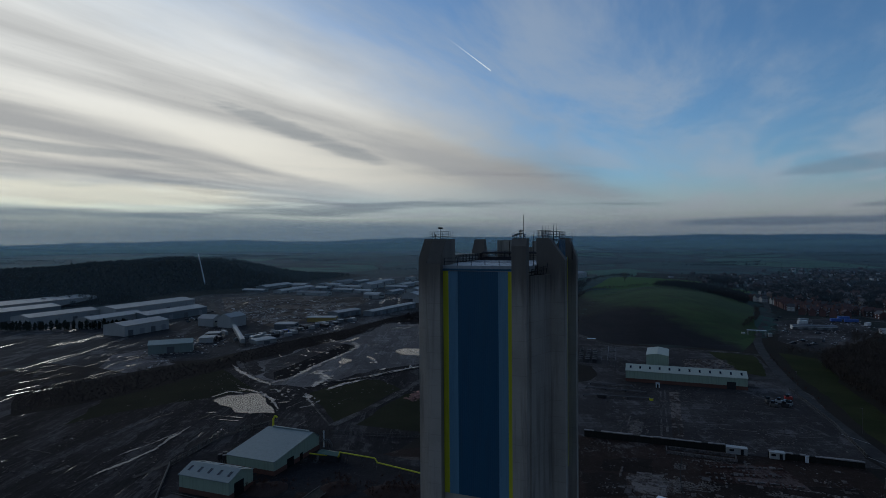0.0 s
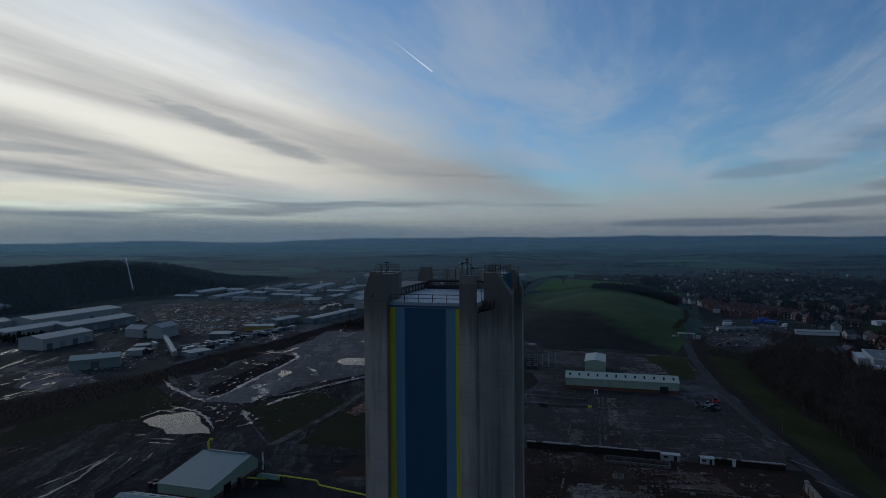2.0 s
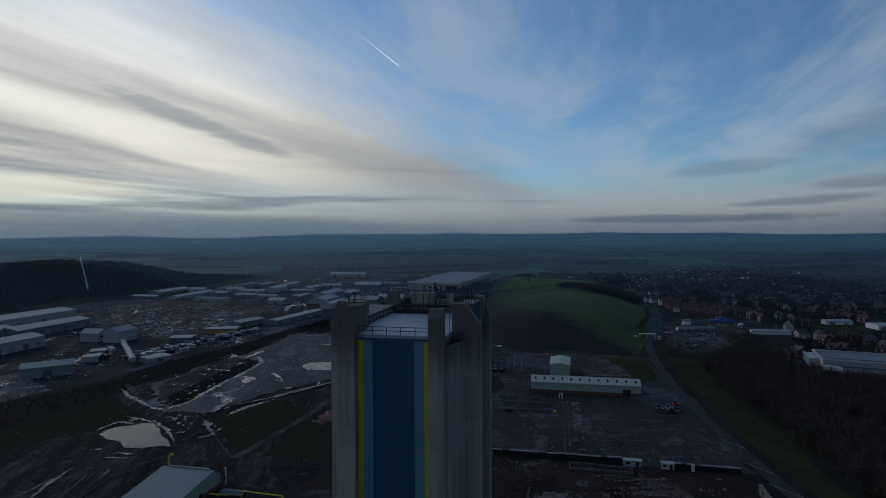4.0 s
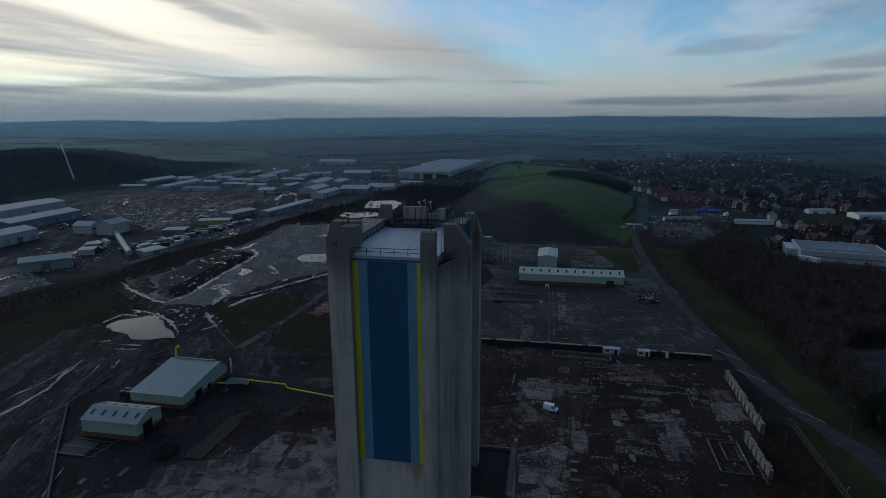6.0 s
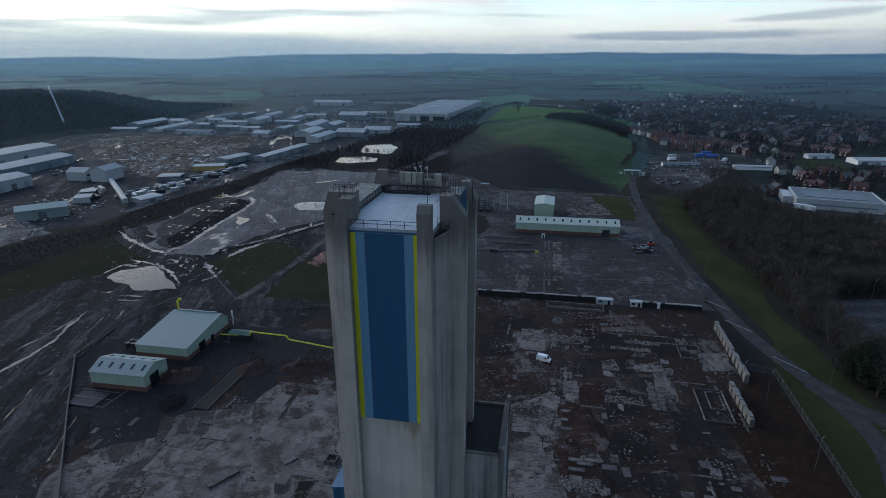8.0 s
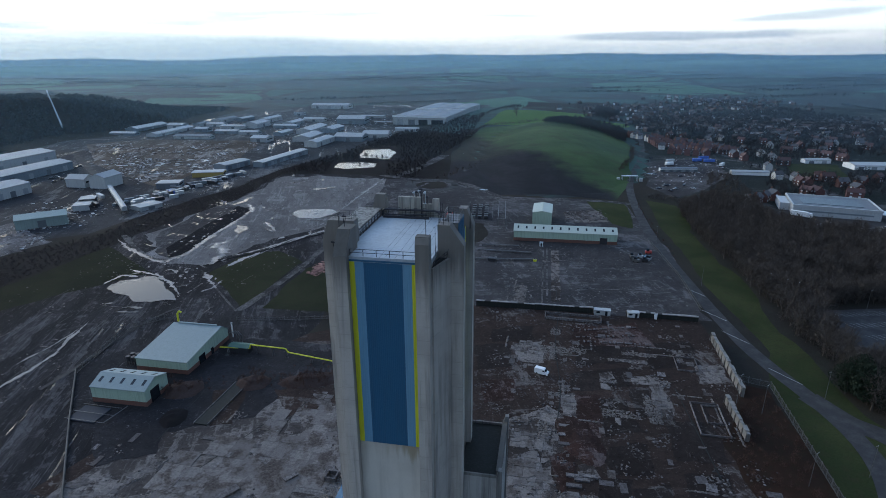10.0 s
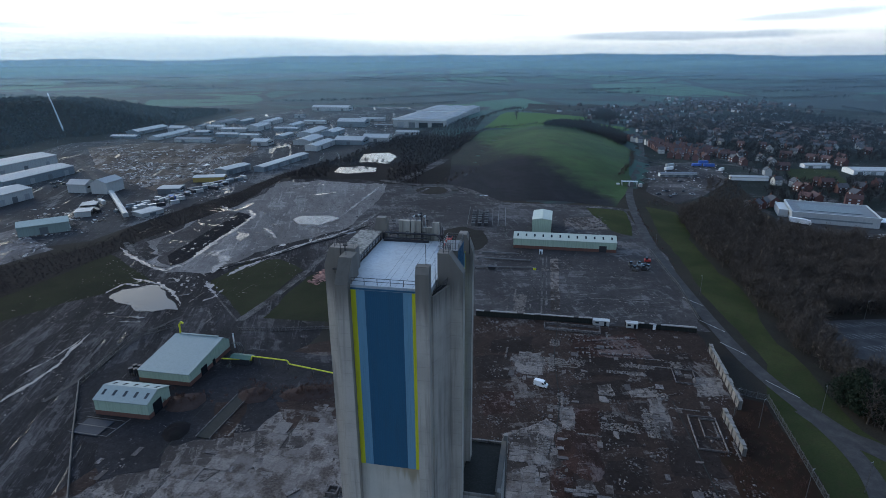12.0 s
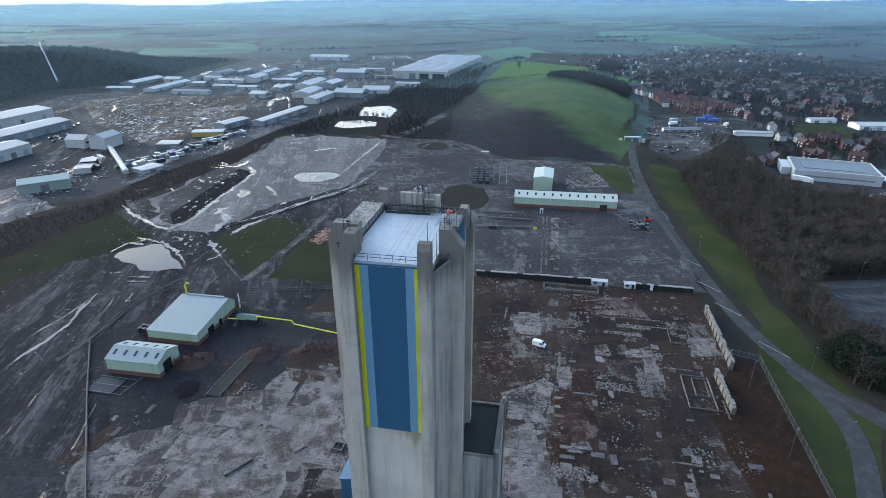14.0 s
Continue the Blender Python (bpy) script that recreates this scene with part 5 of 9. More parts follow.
for sx in (-1, 1):
    for sy in (-1, 1):
        if sy > 0:
            # the rear fins stop at roof height
            part("fin", Shape().box(min(sx * HW, sx * (HW + FW)), max(sx * HW, sx * (HW + FW)), HD - 4.2, HD + PROUD, 0, Z_PANEL + 0.4), M_CONC, tower)
            part("corner_pier", Shape().prism([(sx * (HW + 1.9), HD - 0.5), (sx * (HW + FW + 0.3), HD - 0.5), (sx * (HW + FW + 2.2), HD - F2 - 0.1), (sx * (HW + 1.9), HD - F2 - 0.1)], "z", 0, Z_PANEL - 0.2), M_CONC, tower)
            top = Z_FIN + 0.1 if sx > 0 else Z_PANEL + 0.3
            part("cross_fin", Shape().prism([(sx * W2, 0), (sx * W2, top - 3.1), (sx * (W2 - 1.2), top), (sx * (W2 - 2.6), top), (sx * 7.6, top - 3.4), (sx * 7.6, 0)], "y", HD - F2 - 2.2, HD - F2), M_CONC, tower)
            continue
        zf = Z_FIN
        s = Shape().prism([(sy * (HD + PROUD), 0), (sy * (HD + PROUD), zf - 3.6), (sy * (HD - 1.4), zf), (sy * (HD - 4.2), zf), (sy * (HD - 4.2), 0)], "x", sx * HW, sx * (HW + FW))
        if sx > 0:
            # this fin is cut off short behind its face
            s = Shape().prism([(-HD - PROUD, 0), (-HD - PROUD, zf - 1.0), (-HD - PROUD + 0.5, zf), (-HD + 0.6, zf), (-HD + 0.6, Z_PANEL - 0.3), (-HD + 4.2, Z_PANEL - 0.3), (-HD + 4.2, 0)], "x", HW, HW + FW)
        fin = part("fin", s, M_CONC, tower)
        # sloping weathered cap on the fin
        if sx > 0:
            part("cap", Shape().box(HW - 0.02, HW + FW + 0.02, -HD - PROUD + 0.5, -HD + 0.62, zf, zf + 0.06), M_CONC_TOP, fin, "dark weather-stained concrete cap")
        c = Shape()
        if sx < 0:
          c.add([(sx * (HW - 0.02), sy * (HD + PROUD + 0.03), zf - 3.58), (sx * (HW + FW + 0.02), sy * (HD + PROUD + 0.03), zf - 3.58), (sx * (HW + FW + 0.02), sy * (HD - 1.4), zf + 0.05), (sx * (HW - 0.02), sy * (HD - 1.4), zf + 0.05),
               (sx * (HW + FW + 0.02), sy * (HD - 4.25), zf + 0.05), (sx * (HW - 0.02), sy * (HD - 4.25), zf + 0.05)], [(0, 1, 2, 3), (3, 2, 4, 5)])
        if sx < 0:
            part("cap", c, M_CONC_TOP, fin, "dark weather-stained concrete cap")
        y0, y1 = sorted((sy * (HD - F2), sy * (HD - F2 - 2.2)))
        outer = [(sx * W2, 0), (sx * W2, Z_FIN - 3.1), (sx * (W2 - 1.1), Z_FIN + 0.1), (sx * (HW + 0.9), Z_FIN + 0.1), (sx * (HW + 0.9), 0)]
        if sx > 0:
            outer = [(W2 - 0.1, 0), (W2 - 0.1, Z_FIN - 3.2), (HW + 4.0, Z_FIN + 0.1), (HW + 2.1, Z_FIN + 0.1), (HW + 2.1, 0)]
        s = Shape().prism(outer, "y", y0, y1)
        part("cross_fin", s, M_CONC, tower)
        s = Shape().prism([(sx * (HW + 1.9), sy * (HD - 0.5)), (sx * (HW + FW + 0.3), sy * (HD - 0.5)), (sx * (HW + FW + 2.2), sy * (HD - F2 - 0.1)), (sx * (HW + 1.9), sy * (HD - F2 - 0.1))], "z", 0, Z_PANEL + (0.9 if sx < 0 else -0.7))
        part("corner_pier", s, M_CONC, tower)
# rear fins and the wall between them, carrying aerials
for x0, x1, z1 in ((-3.75, -1.5, Z_FIN - 0.2), (-1.35, 0.75, Z_FIN - 0.2), (2.9, 4.1, Z_FIN - 0.4)):
    part("rear_fin", Shape().prism([(12.0, Z_PANEL), (12.0, z1), (12.9, z1), (13.5, z1 - 2.4), (13.5, 60)], "x", x0, x1), M_CONC_REAR, tower)
part("rear_wall", Shape().box(0.78, 2.87, 12.3, 12.9, Z_PANEL, Z_FIN - 1.5), M_CONC_REAR, tower)
part("rear_fin", Shape().prism([(-9.4, 60), (-9.2, Z_FIN - 3.2), (-8.4, Z_FIN), (-6.6, Z_FIN), (-6.2, Z_FIN - 3.2), (-6.2, 60)], "y", 12.6, 14.0), M_CONC, tower)
# plant room on the left flank, with a rough pale roof
n = Nodes("rough_felt")
M_ROUGHFELT = n.done(n.mix(n.step(n.noise(1.6, 7, 0.75), 0.42, 0.6), (0.26, 0.255, 0.235), (0.10, 0.10, 0.09)), 0.85, 0.0, 0.2)
plant = part("plant_room", Shape().box(-11.6, -7.3, -4.2, 12.4, Z_PANEL - 0.5, Z_PANEL + 1.7), M_CONC, tower, "flat-roofed concrete plant room")
part("roof", Shape().box(-11.7, -7.2, -4.3, 12.5, Z_PANEL + 1.7, Z_PANEL + 1.95), M_ROUGHFELT, plant, "rough pale roof felt")
for i in range(9):
    part("pilaster", Shape().box(-7.32, -7.26, -3.6 + 1.85 * i, -3.25 + 1.85 * i, Z_PANEL + 0.6, Z_PANEL + 1.7), M_CONC_DARK, plant)
for i in range(8):
    part("panel", Shape().box(-7.3, -7.22, -3.1 + 1.85 * i, -1.9 + 1.85 * i, Z_PANEL + 0.85, Z_PANEL + 1.55), M_PALESHEET, plant, "pale wall panel")
# cladding in vertical bands, front and back, and on both flanks
for turn in (0, 180):
    m = pose(0, 0, 0, 0, 0, turn)
    for x0, x1, mat, what in ((-HW, -HW + 0.85, M_YELLOW, "bright yellow sheet"), (-HW + 0.85, -HW + 2.3, M_SKYBLUE, "light blue sheet"), (-HW + 2.3, HW - 2.3, M_BLUE, "deep blue sheet"),
                              (HW - 2.3, HW - 0.85, M_SKYBLUE, "light blue sheet"), (HW - 0.85, HW, M_YELLOW, "bright yellow sheet")):
        part("cladding", corrugated(x0, x1, Z_LOW, Z_PANEL, -HD, 0.33 if mat is not M_YELLOW else 0.28), mat, tower, what, m)
    part("flashing", Shape().box(-HW, HW, -HD - 0.16, -HD + 0.1, Z_PANEL, Z_PANEL + 0.28), M_BLUE, tower, "blue eaves flashing", m)
for turn in (90, -90):
    m = pose(0, 0, 0, 0, 0, turn)
    d = HD - F2 - 2.2
    for x0, x1, mat, what in ((-d, -d + 0.7, M_YELLOW, "bright yellow sheet"), (-d + 0.7, -d + 1.8, M_SKYBLUE, "light blue sheet"), (-d + 1.8, d - 1.8, M_BLUE, "deep blue sheet"),
                              (d - 1.8, d - 0.7, M_SKYBLUE, "light blue sheet"), (d - 0.7, d, M_YELLOW, "bright yellow sheet")):
        part("cladding", corrugated(x0, x1, Z_LOW, Z_PANEL + 1.6, -W2 + 1.35), mat, tower, what, m)
# roof with raised seams
ROOF_RING = [(-HW - 0.02, -HD - 0.05), (HW + 0.02, -HD - 0.05), (HW + 0.02, -HD + 0.62), (7.55, -HD + 0.62), (7.55, HD - 0.4), (-6.95, HD - 0.4), (-6.95, -HD + 4.25), (-HW - 0.02, -HD + 4.25)]
roof = part("roof", Shape().prism(ROOF_RING, "z", Z_PANEL - 0.1, Z_PANEL + 0.72), M_ROOF, tower, "pale wet flat roof with raised seams")
for i in range(17):
    x = -6.75 + 14.1 * (i + 0.35 * noise.noise((i * 3.1, 0.5, 0.2))) / 16
    y0 = -HD + 4.4 if x < -HW else (-HD + 0.8 if x > HW else -HD + 0.1)
    part("seam", Shape().box(x - 0.022, x + 0.022, y0, HD - 0.5, Z_PANEL + 0.72, Z_PANEL + 0.732), M_STEEL if i % 3 and x > -1 else M_ROOF, roof)
part("gutter", Shape().box(-7.25, -6.97, -HD + 4.3, HD - 0.3, Z_PANEL - 0.5, Z_PANEL + 0.45), M_BITUMEN, tower, "dark gutter beside the roof")
part("side_roof", Shape().box(7.57, W2 - 1.4, -HD + F2 + 2.3, HD - F2 - 0.1, Z_PANEL - 0.5, Z_PANEL + 0.3), M_BITUMEN, tower, "dark flat roof strip")


def railing(points, height, spacing, parent, rails=3, r=0.035, mat=None):
    """Posts and rails along a line of roof points, under one part."""
    steel = mat or M_DARKSTEEL
    top_level = parent.parent is None
    bars, posts = [], []
    for p, q in zip(points, points[1:]):
        p, q = Vector(p), Vector(q)
        k = max(1, round((q - p).length / spacing))
        for i in range(k + 1):
            a = p.lerp(q, i / k)
            if all((a - b).length > 0.05 for b in posts):
                posts.append(a)
        for j in range(rails, 0, -1):
            up = Vector((0, 0, height * j / rails))
            bars.append((p + up, q + up))
    if not top_level:
        # a small cage, too fine to take apart
        s = Shape()
        for p, q in bars:
            s.rod(p, q, r * 0.8, 5)
        for a in posts:
            s.rod(a, a + Vector((0, 0, height)), r, 5)
        return part("railing", s, steel, parent, "thin dark steel guard rail")
    rail = part("railing", Shape().rod(*bars[0], r * 0.8, 5), steel, parent, "thin dark steel guard rail")
    for p, q in bars[1:]:
        part("rail", Shape().rod(p, q, r * 0.8, 5), steel, rail)
    post = Shape().rod((0, 0, 0), (0, 0, height), r, 5).mesh("post", steel)
    for a in posts:
        part("post", post, steel, rail, "", Matrix.Translation(a))
    return rail


zr = Z_PANEL + 0.72
railing([(-HW + 0.1, -HD + 0.3, zr), (HW - 0.1, -HD + 0.3, zr)], 1.1, 2.1, tower, 2, 0.055)
railing([(-6.85, -3.5, zr), (-6.85, HD - 0.6, zr), (7.4, HD - 0.6, zr)], 1.3, 1.6, tower, 3)
railing([(7.4, HD - 0.6, zr), (7.4, HD - 6, zr)], 1.3, 1.6, tower, 3)
# guard cages on the fin tops, as they show against the sky
zt = Z_FIN + 0.1
for x0, x1, y0, y1 in ((-W2 + 2.0, -HW - 1.2, -HD + F2 + 0.1, -HD + F2 + 2.1), (HW + 2.2, HW + 3.9, -HD + F2 + 0.1, -HD + F2 + 2.1)):
    railing([(x0, y0, zt), (x1, y0, zt), (x1, y1, zt), (x0, y1, zt), (x0, y0, zt)], 1.15, 0.95, tower, 3, 0.03)


def mast(x, y, z, h, parent, dishes=0, r=0.05):
    s = Shape().rod((x, y, z), (x, y, z + h), r, 6, r * 0.6)
    for i in range(dishes):
        zz = z + h - 0.25 - 0.5 * i
        s.rod((x - 0.35, y, zz), (x + 0.35, y, zz), 0.16, 7, 0.10)
    part("mast", s, M_DARKSTEEL, parent, "thin dark aerial mast")


mast(-HW - 1.3, -HD + 2.5, zt, 1.9, tower, 1, 0.06)
mast(-HW - 2.6, -HD + F2 - 0.1, zt - 3.2, 3.6, tower, 0, 0.10)
mast(-HW - 3.4, -HD + F2 - 0.1, zt - 3.4, 4.2, tower, 0, 0.08)
mast(-HW - 4.6, -HD + F2 - 0.1, zt - 4.5, 1.0, tower, 1, 0.06)
mast(HW + 1.4, -HD + 0.2, zt, 3.3, tower, 0, 0.06)
mast(HW + 2.4, -HD + 2.2, zr, 4.6, tower, 0, 0.05)
mast(HW + 3.0, -HD + F2 + 0.4, zt, 1.9, tower, 0, 0.05)
mast(W2 - 0.6, HD - F2 - 2.2, zt - 3.6, 4.2, tower, 0, 0.09)
mast(-HW - 1.6, -HD + 5.2, zr, 1.8, tower, 1, 0.06)
mast(4.6, HD - 0.7, zr, 3.2, tower, 0, 0.09)
mast(5.0, HD - 0.7, zr, 3.0, tower, 0, 0.09)
mast(0.85, HD - 0.3, zr, 5.6, tower, 2, 0.14)
mast(1.8, HD + 0.6, zr, 4.0, tower, 1, 0.08)
mast(-0.2, HD + 0.4, Z_FIN - 0.2, 1.2, tower, 1, 0.08)
for x, z in ((-0.6, 0.0), (0.4, 0.35), (1.5, 0.1)):
    part("dish", Shape().rod((x, 12.5, Z_FIN - 1.6), (x, 12.5, Z_FIN + 0.5 + z), 0.07, 5).rod((x - 0.25, 12.2, Z_FIN + 0.5 + z), (x + 0.05, 12.5, Z_FIN + 0.8 + z), 0.26, 9, 0.14), M_GALV, tower, "small grey aerial dish")
for k in range(5):
    x = -5.6 + 1.7 * k
    s = Shape().rod((x, 11.4, zr), (x, 11.4, zr + 1.7), 0.06, 5).rod((x, 11.4, zr + 1.7), (x + 0.6, 11.5, zr + 1.7), 0.05, 5)
    part("standpipe", s, M_DARKSTEEL, tower, "dark standpipe")
# pipes along the roof's rear edge
ROOF_PIPES = (
    [(-6.6, HD - 0.9, zr), (-6.6, HD - 0.9, zr + 1.15), (-6.3, HD - 0.9, zr + 1.4), (3.4, HD - 0.9, zr + 1.4), (4.3, HD - 1.0, zr + 1.25), (4.9, HD - 1.6, zr + 0.75), (5.9, HD - 1.8, zr + 0.7), (6.2, HD - 1.8, zr + 0.3), (6.2, HD - 1.8, zr)],
    [(-6.1, HD - 1.4, zr + 0.55), (-1.0, HD - 1.4, zr + 0.55), (0.6, HD - 1.4, zr + 0.7), (2.2, HD - 1.4, zr + 0.7)],
    [(4.4, HD - 0.8, zr + 1.3), (6.6, HD - 0.8, zr + 1.3), (6.95, HD - 0.9, zr + 1.0), (6.95, HD - 0.9, zr)])
for run, r in zip(ROOF_PIPES, (0.2, 0.14, 0.18)):
    s = Shape()
    for p, q in zip(run, run[1:]):
        s.rod(p, q, r, 8)
    part("roof_pipe", s, M_DARKSTEEL, tower, "dark steel pipe run")
part("upstand", Shape().box(-6.3, 2.6, HD - 2.0, HD - 1.6, zr, zr + 0.42), M_DARKSTEEL, tower, "dark kerb across the back of the roof")
part("cable_tray", Shape().box(4.5, 4.75, HD - 7.0, HD - 2.2, zr, zr + 0.15), M_GALV, tower, "galvanised cable tray")
# red hoist frame and blue plant platform at the back corner
s = Shape()
for x, y in ((6.0, HD - 5.0), (6.9, HD - 5.0), (6.0, HD - 2.9), (6.9, HD - 2.9)):
    s.rod((x, y, zr), (x + 0.3, y + 0.6, zr + 1.7), 0.06, 5)
s.rod((6.0, HD - 5.0, zr + 0.4), (7.2, HD - 2.3, zr + 1.6), 0.08, 5).rod((6.9, HD - 5.0, zr + 0.4), (6.3, HD - 2.3, zr + 1.6), 0.08, 5)
part("hoist_frame", s, M_RED, tower, "red steel hoist frame")
part("hoist_drum", Shape().rod((6.0, HD - 2.2, zr + 0.8), (7.0, HD - 2.2, zr + 0.8), 0.55, 12).box(6.1, 6.9, HD - 2.7, HD - 1.9, zr, zr + 0.5), M_RED, tower, "red hoist drum")
px0, px1, py0, py1 = HW + 2.4, W2 - 1.3, -HD + F2 + 2.3, 1.5
deck = part("platform", Shape().box(px0, px1, py0, py1, Z_FIN - 0.3, Z_FIN - 0.12), M_STEEL, tower, "steel platform with blue sheeted sides")
part("sheeting", corrugated(py0, py1, Z_FIN - 4.0, Z_FIN - 0.1, -px1 - 0.02), M_BLUE, deck, "blue sheeting", pose(0, 0, 0, 0, 0, 90))
railing([(px0, py0, Z_FIN - 0.1), (px1, py0, Z_FIN - 0.1), (px1, py1, Z_FIN - 0.1), (px0, py1, Z_FIN - 0.1), (px0, py0, Z_FIN - 0.1)], 1.2, 0.9, deck, 3, 0.04, M_STEEL)
for i in range(6):
    mast(px0 + 0.2 + 0.4 * i, py0 + 0.3 + 0.2 * (i % 2), Z_FIN - 0.1, 1.9 + 0.3 * (i % 3), tower, 0, 0.045)
# torn gap above the front corner pier: bent bars, black slab for its shade
zg = Z_PANEL - 0.66
tear = part("opening", Shape().prism([(HW + 2.05, -HD + 0.75), (HW + 2.15, -HD + 0.75), (HW + 3.6, -HD + F2 - 0.15), (HW + 2.05, -HD + F2 - 0.15)], "z", zg - 0.05, zg + 0.04), M_BITUMEN, tower, "black slab as the dark inside a torn gap")
part("parapet", Shape().prism([(HW + 2.02, -HD + 4.3), (HW + 2.3, -HD + 4.3), (HW + 2.3, -HD + F2 - 0.1), (HW + 2.02, -HD + F2 - 0.1)], "z", Z_PANEL - 0.7, Z_PANEL + 0.6), M_CONC_DARK, tear, "broken dark parapet")
for i in range(6):
    t = i / 5
    x0, y0 = HW + 2.3 + 1.3 * t, -HD + 1.2 + 4.0 * t
    part("bar", Shape().rod((x0, y0, zg), (x0 + 0.25 * (i % 2) + 0.1, y0 - 0.3, zg + 0.9 + 0.4 * (i % 3)), 0.05, 4), M_DARKSTEEL, tear, "bent reinforcing bar")
for k in (0.45, 0.85):
    part("bar", Shape().rod((HW + 2.35, -HD + 1.1, zg + k), (HW + 3.75, -HD + 5.2, zg + k + 0.35), 0.045, 4), M_DARKSTEEL, tear, "bent reinforcing bar")
# lower block against the flank, with a black roof behind parapets
block = part("lower_block", Shape().box(W2 - 1.0, 18.6, -4.6, 11.0, 0, 25.4), M_CONC_STREAK, tower, "lower concrete block stained by run-off")
part("block_roof", Shape().box(W2 - 0.9, 18.2, -4.3, 10.7, 25.4, 25.7), M_BITUMEN, block, "black wet roof")
part("parapet", Shape().box(17.7, 18.7, -4.7, 11.1, 25.3, 27.0), M_CONC_TOP, block)
part("parapet", Shape().box(W2 - 1.0, 18.1, 10.7, 11.1, 25.3, 26.2), M_CONC_DARK, block)
part("parapet", Shape().box(W2 - 1.0, 18.1, -4.7, -4.4, 25.3, 25.9), M_CONC_DARK, block)
part("buttress", Shape().prism([(17.9, 0), (17.9, 26.2), (18.2, 27.6), (18.9, 27.6), (18.9, 0)], "y", -5.6, -4.4), M_CONC_DARK, block)
part("buttress", Shape().prism([(17.9, 0), (17.9, 26.6), (18.2, 28.2), (18.9, 28.2), (18.9, 0)], "y", 10.4, 11.4), M_CONC_DARK, block)
railing([(W2 + 0.2, 10.3, 25.7), (17.8, 10.3, 25.7)], 1.2, 1.5, block, 3)
railing([(17.8, 8.2, 25.7), (17.8, -4.0, 25.7)], 1.2, 1.5, block, 2)
annex = thing("annex_building", 9.34, 93.54, 0, -21.2, "low concrete annex with black flat roof at the tower's foot", "building")
part("wall", Shape().box(13.0, 22.5, -17.0, -6.2, 0, 7.6), M_CONC, annex)
part("roof", Shape().box(12.8, 22.7, -17.2, -6.0, 7.6, 8.0), M_BITUMEN, annex, "black flat roof")
shed = thing("blue_shed", 9.34, 93.54, 0, -21.2, "blue sheeted shed against the tower's foot", "building")
part("wall", corrugated(-17.0, -12.0, 0, 8.6, 0.0, 0.5, 0.1), M_BLUE, shed)
part("wall", corrugated(-11.0, 0.0, 0, 8.6, -17.0, 0.5, 0.1), M_BLUE, shed, "", pose(0, 0, 0, 0, 0, -90))
part("roof", Shape().prism([(-17.3, 8.6), (-17.3, 8.9), (-11.9, 9.9), (-11.9, 8.6)], "y", -0.25, 11.2), M_BLUE, shed, "dull blue sheet roof")


# ---- buildings of the works ----
def shed_building(name, x, y, turn, length, depth, eave, ridge, walls, roofs, label, category="building", plinth=0.0, group="", ridge_at=0.5, doors=(), lights=0, cap=False):
    """A pitched shed; x, y is the middle, its length lies along its own x. doors: (place along, width, height) in the front."""
    b = thing(name, x, y, 0, turn, label, category, group)
    hx, hy = length / 2, depth / 2
    ry = -hy + depth * ridge_at
    part("wall", Shape().prism([(-hy, plinth), (-hy, eave), (ry, ridge), (hy, eave), (hy, plinth)], "x", -hx, hx), walls, b)
    if plinth:
        part("plinth", Shape().box(-hx - 0.06, hx + 0.06, -hy - 0.06, hy + 0.06, 0, plinth), M_BRICK, b, "red brick plinth")
    t = 0.16
    for ya, za, yb, zb in ((-hy, eave, ry, ridge), (hy, eave, ry, ridge)):
        o = 0.25 if ya < yb else -0.25
        part("roof", Shape().prism([(ya - o, za + 0.02), (yb, zb + 0.02), (yb, zb + t), (ya - o, za + t)], "x", -hx - 0.2, hx + 0.2), roofs, b)
    if cap:
        part("ridge_cap", Shape().box(-hx * 0.8, hx * 0.8, ry - 0.35, ry + 0.35, ridge + 0.1, ridge + 0.5), roofs, b)
    for at, w, h in doors:
        part("door", Shape().box(at - w / 2, at + w / 2, -hy - 0.08, -hy + 0.05, 0.02, h), M_DARKSTEEL, b, "dark roller door")
    slope = math.degrees(math.atan2(ridge - eave, ry + hy))
    for i in range(lights):
        at = -hx + length * (i + 0.5) / lights
        run = math.hypot(ry + hy, ridge - eave)
        for far in (0, 1):
            m = pose(at, -hy if not far else hy, eave, slope if not far else -slope, 0, 0)
            d = 1 if not far else -1
            y0, y1 = sorted((d * run * 0.35, d * run * 0.72))
            part("roof_light", Shape().box(-0.45, 0.45, y0, y1, t, t + 0.06), M_GLASS, b, "dark roof light", m)
    return b


long_shed = shed_building("long_shed", *site(36.5, 236), TURN_SITE + 1.6, 56.4, 12, 5.6, 8.0, M_MINT, M_LONGROOF, "long mint green sheeted shed on a brick plinth", plinth=1.8, doors=((21, 4, 3.6),), lights=12)
shed_building("tall_shed", *site(23, 271), TURN_SITE + 90, 22, 11.5, 8.4, 9.4, M_MINT, M_LONGROOF, "mint green gabled shed with ribbed roof", plinth=0.6)
green_house = shed_building("engine_house", *site(-94.6, 78.6), TURN_SITE + 1, 18.9, 25, 4.4, 7.0, M_MINT, M_MINTROOF, "mint green shed with one long pale roof slope", plinth=1.6, ridge_at=0.86, cap=True)
low_house = shed_building("boiler_house", *site(-95.2, 52.6), TURN_SITE + 2, 18.2, 10.5, 5.2, 7.2, M_MINT, M_MINTROOF, "mint green mansard shed with small roof windows on brick plinth", plinth=1.6, lights=5)
# doorways are dark slabs on the walls, coloured as the shade inside
part("door", Shape().box(9.05, 9.2, -3.0, 1.0, 0.02, 4.2), M_GLASS, low_house, "dark slab for the shade in an open doorway")
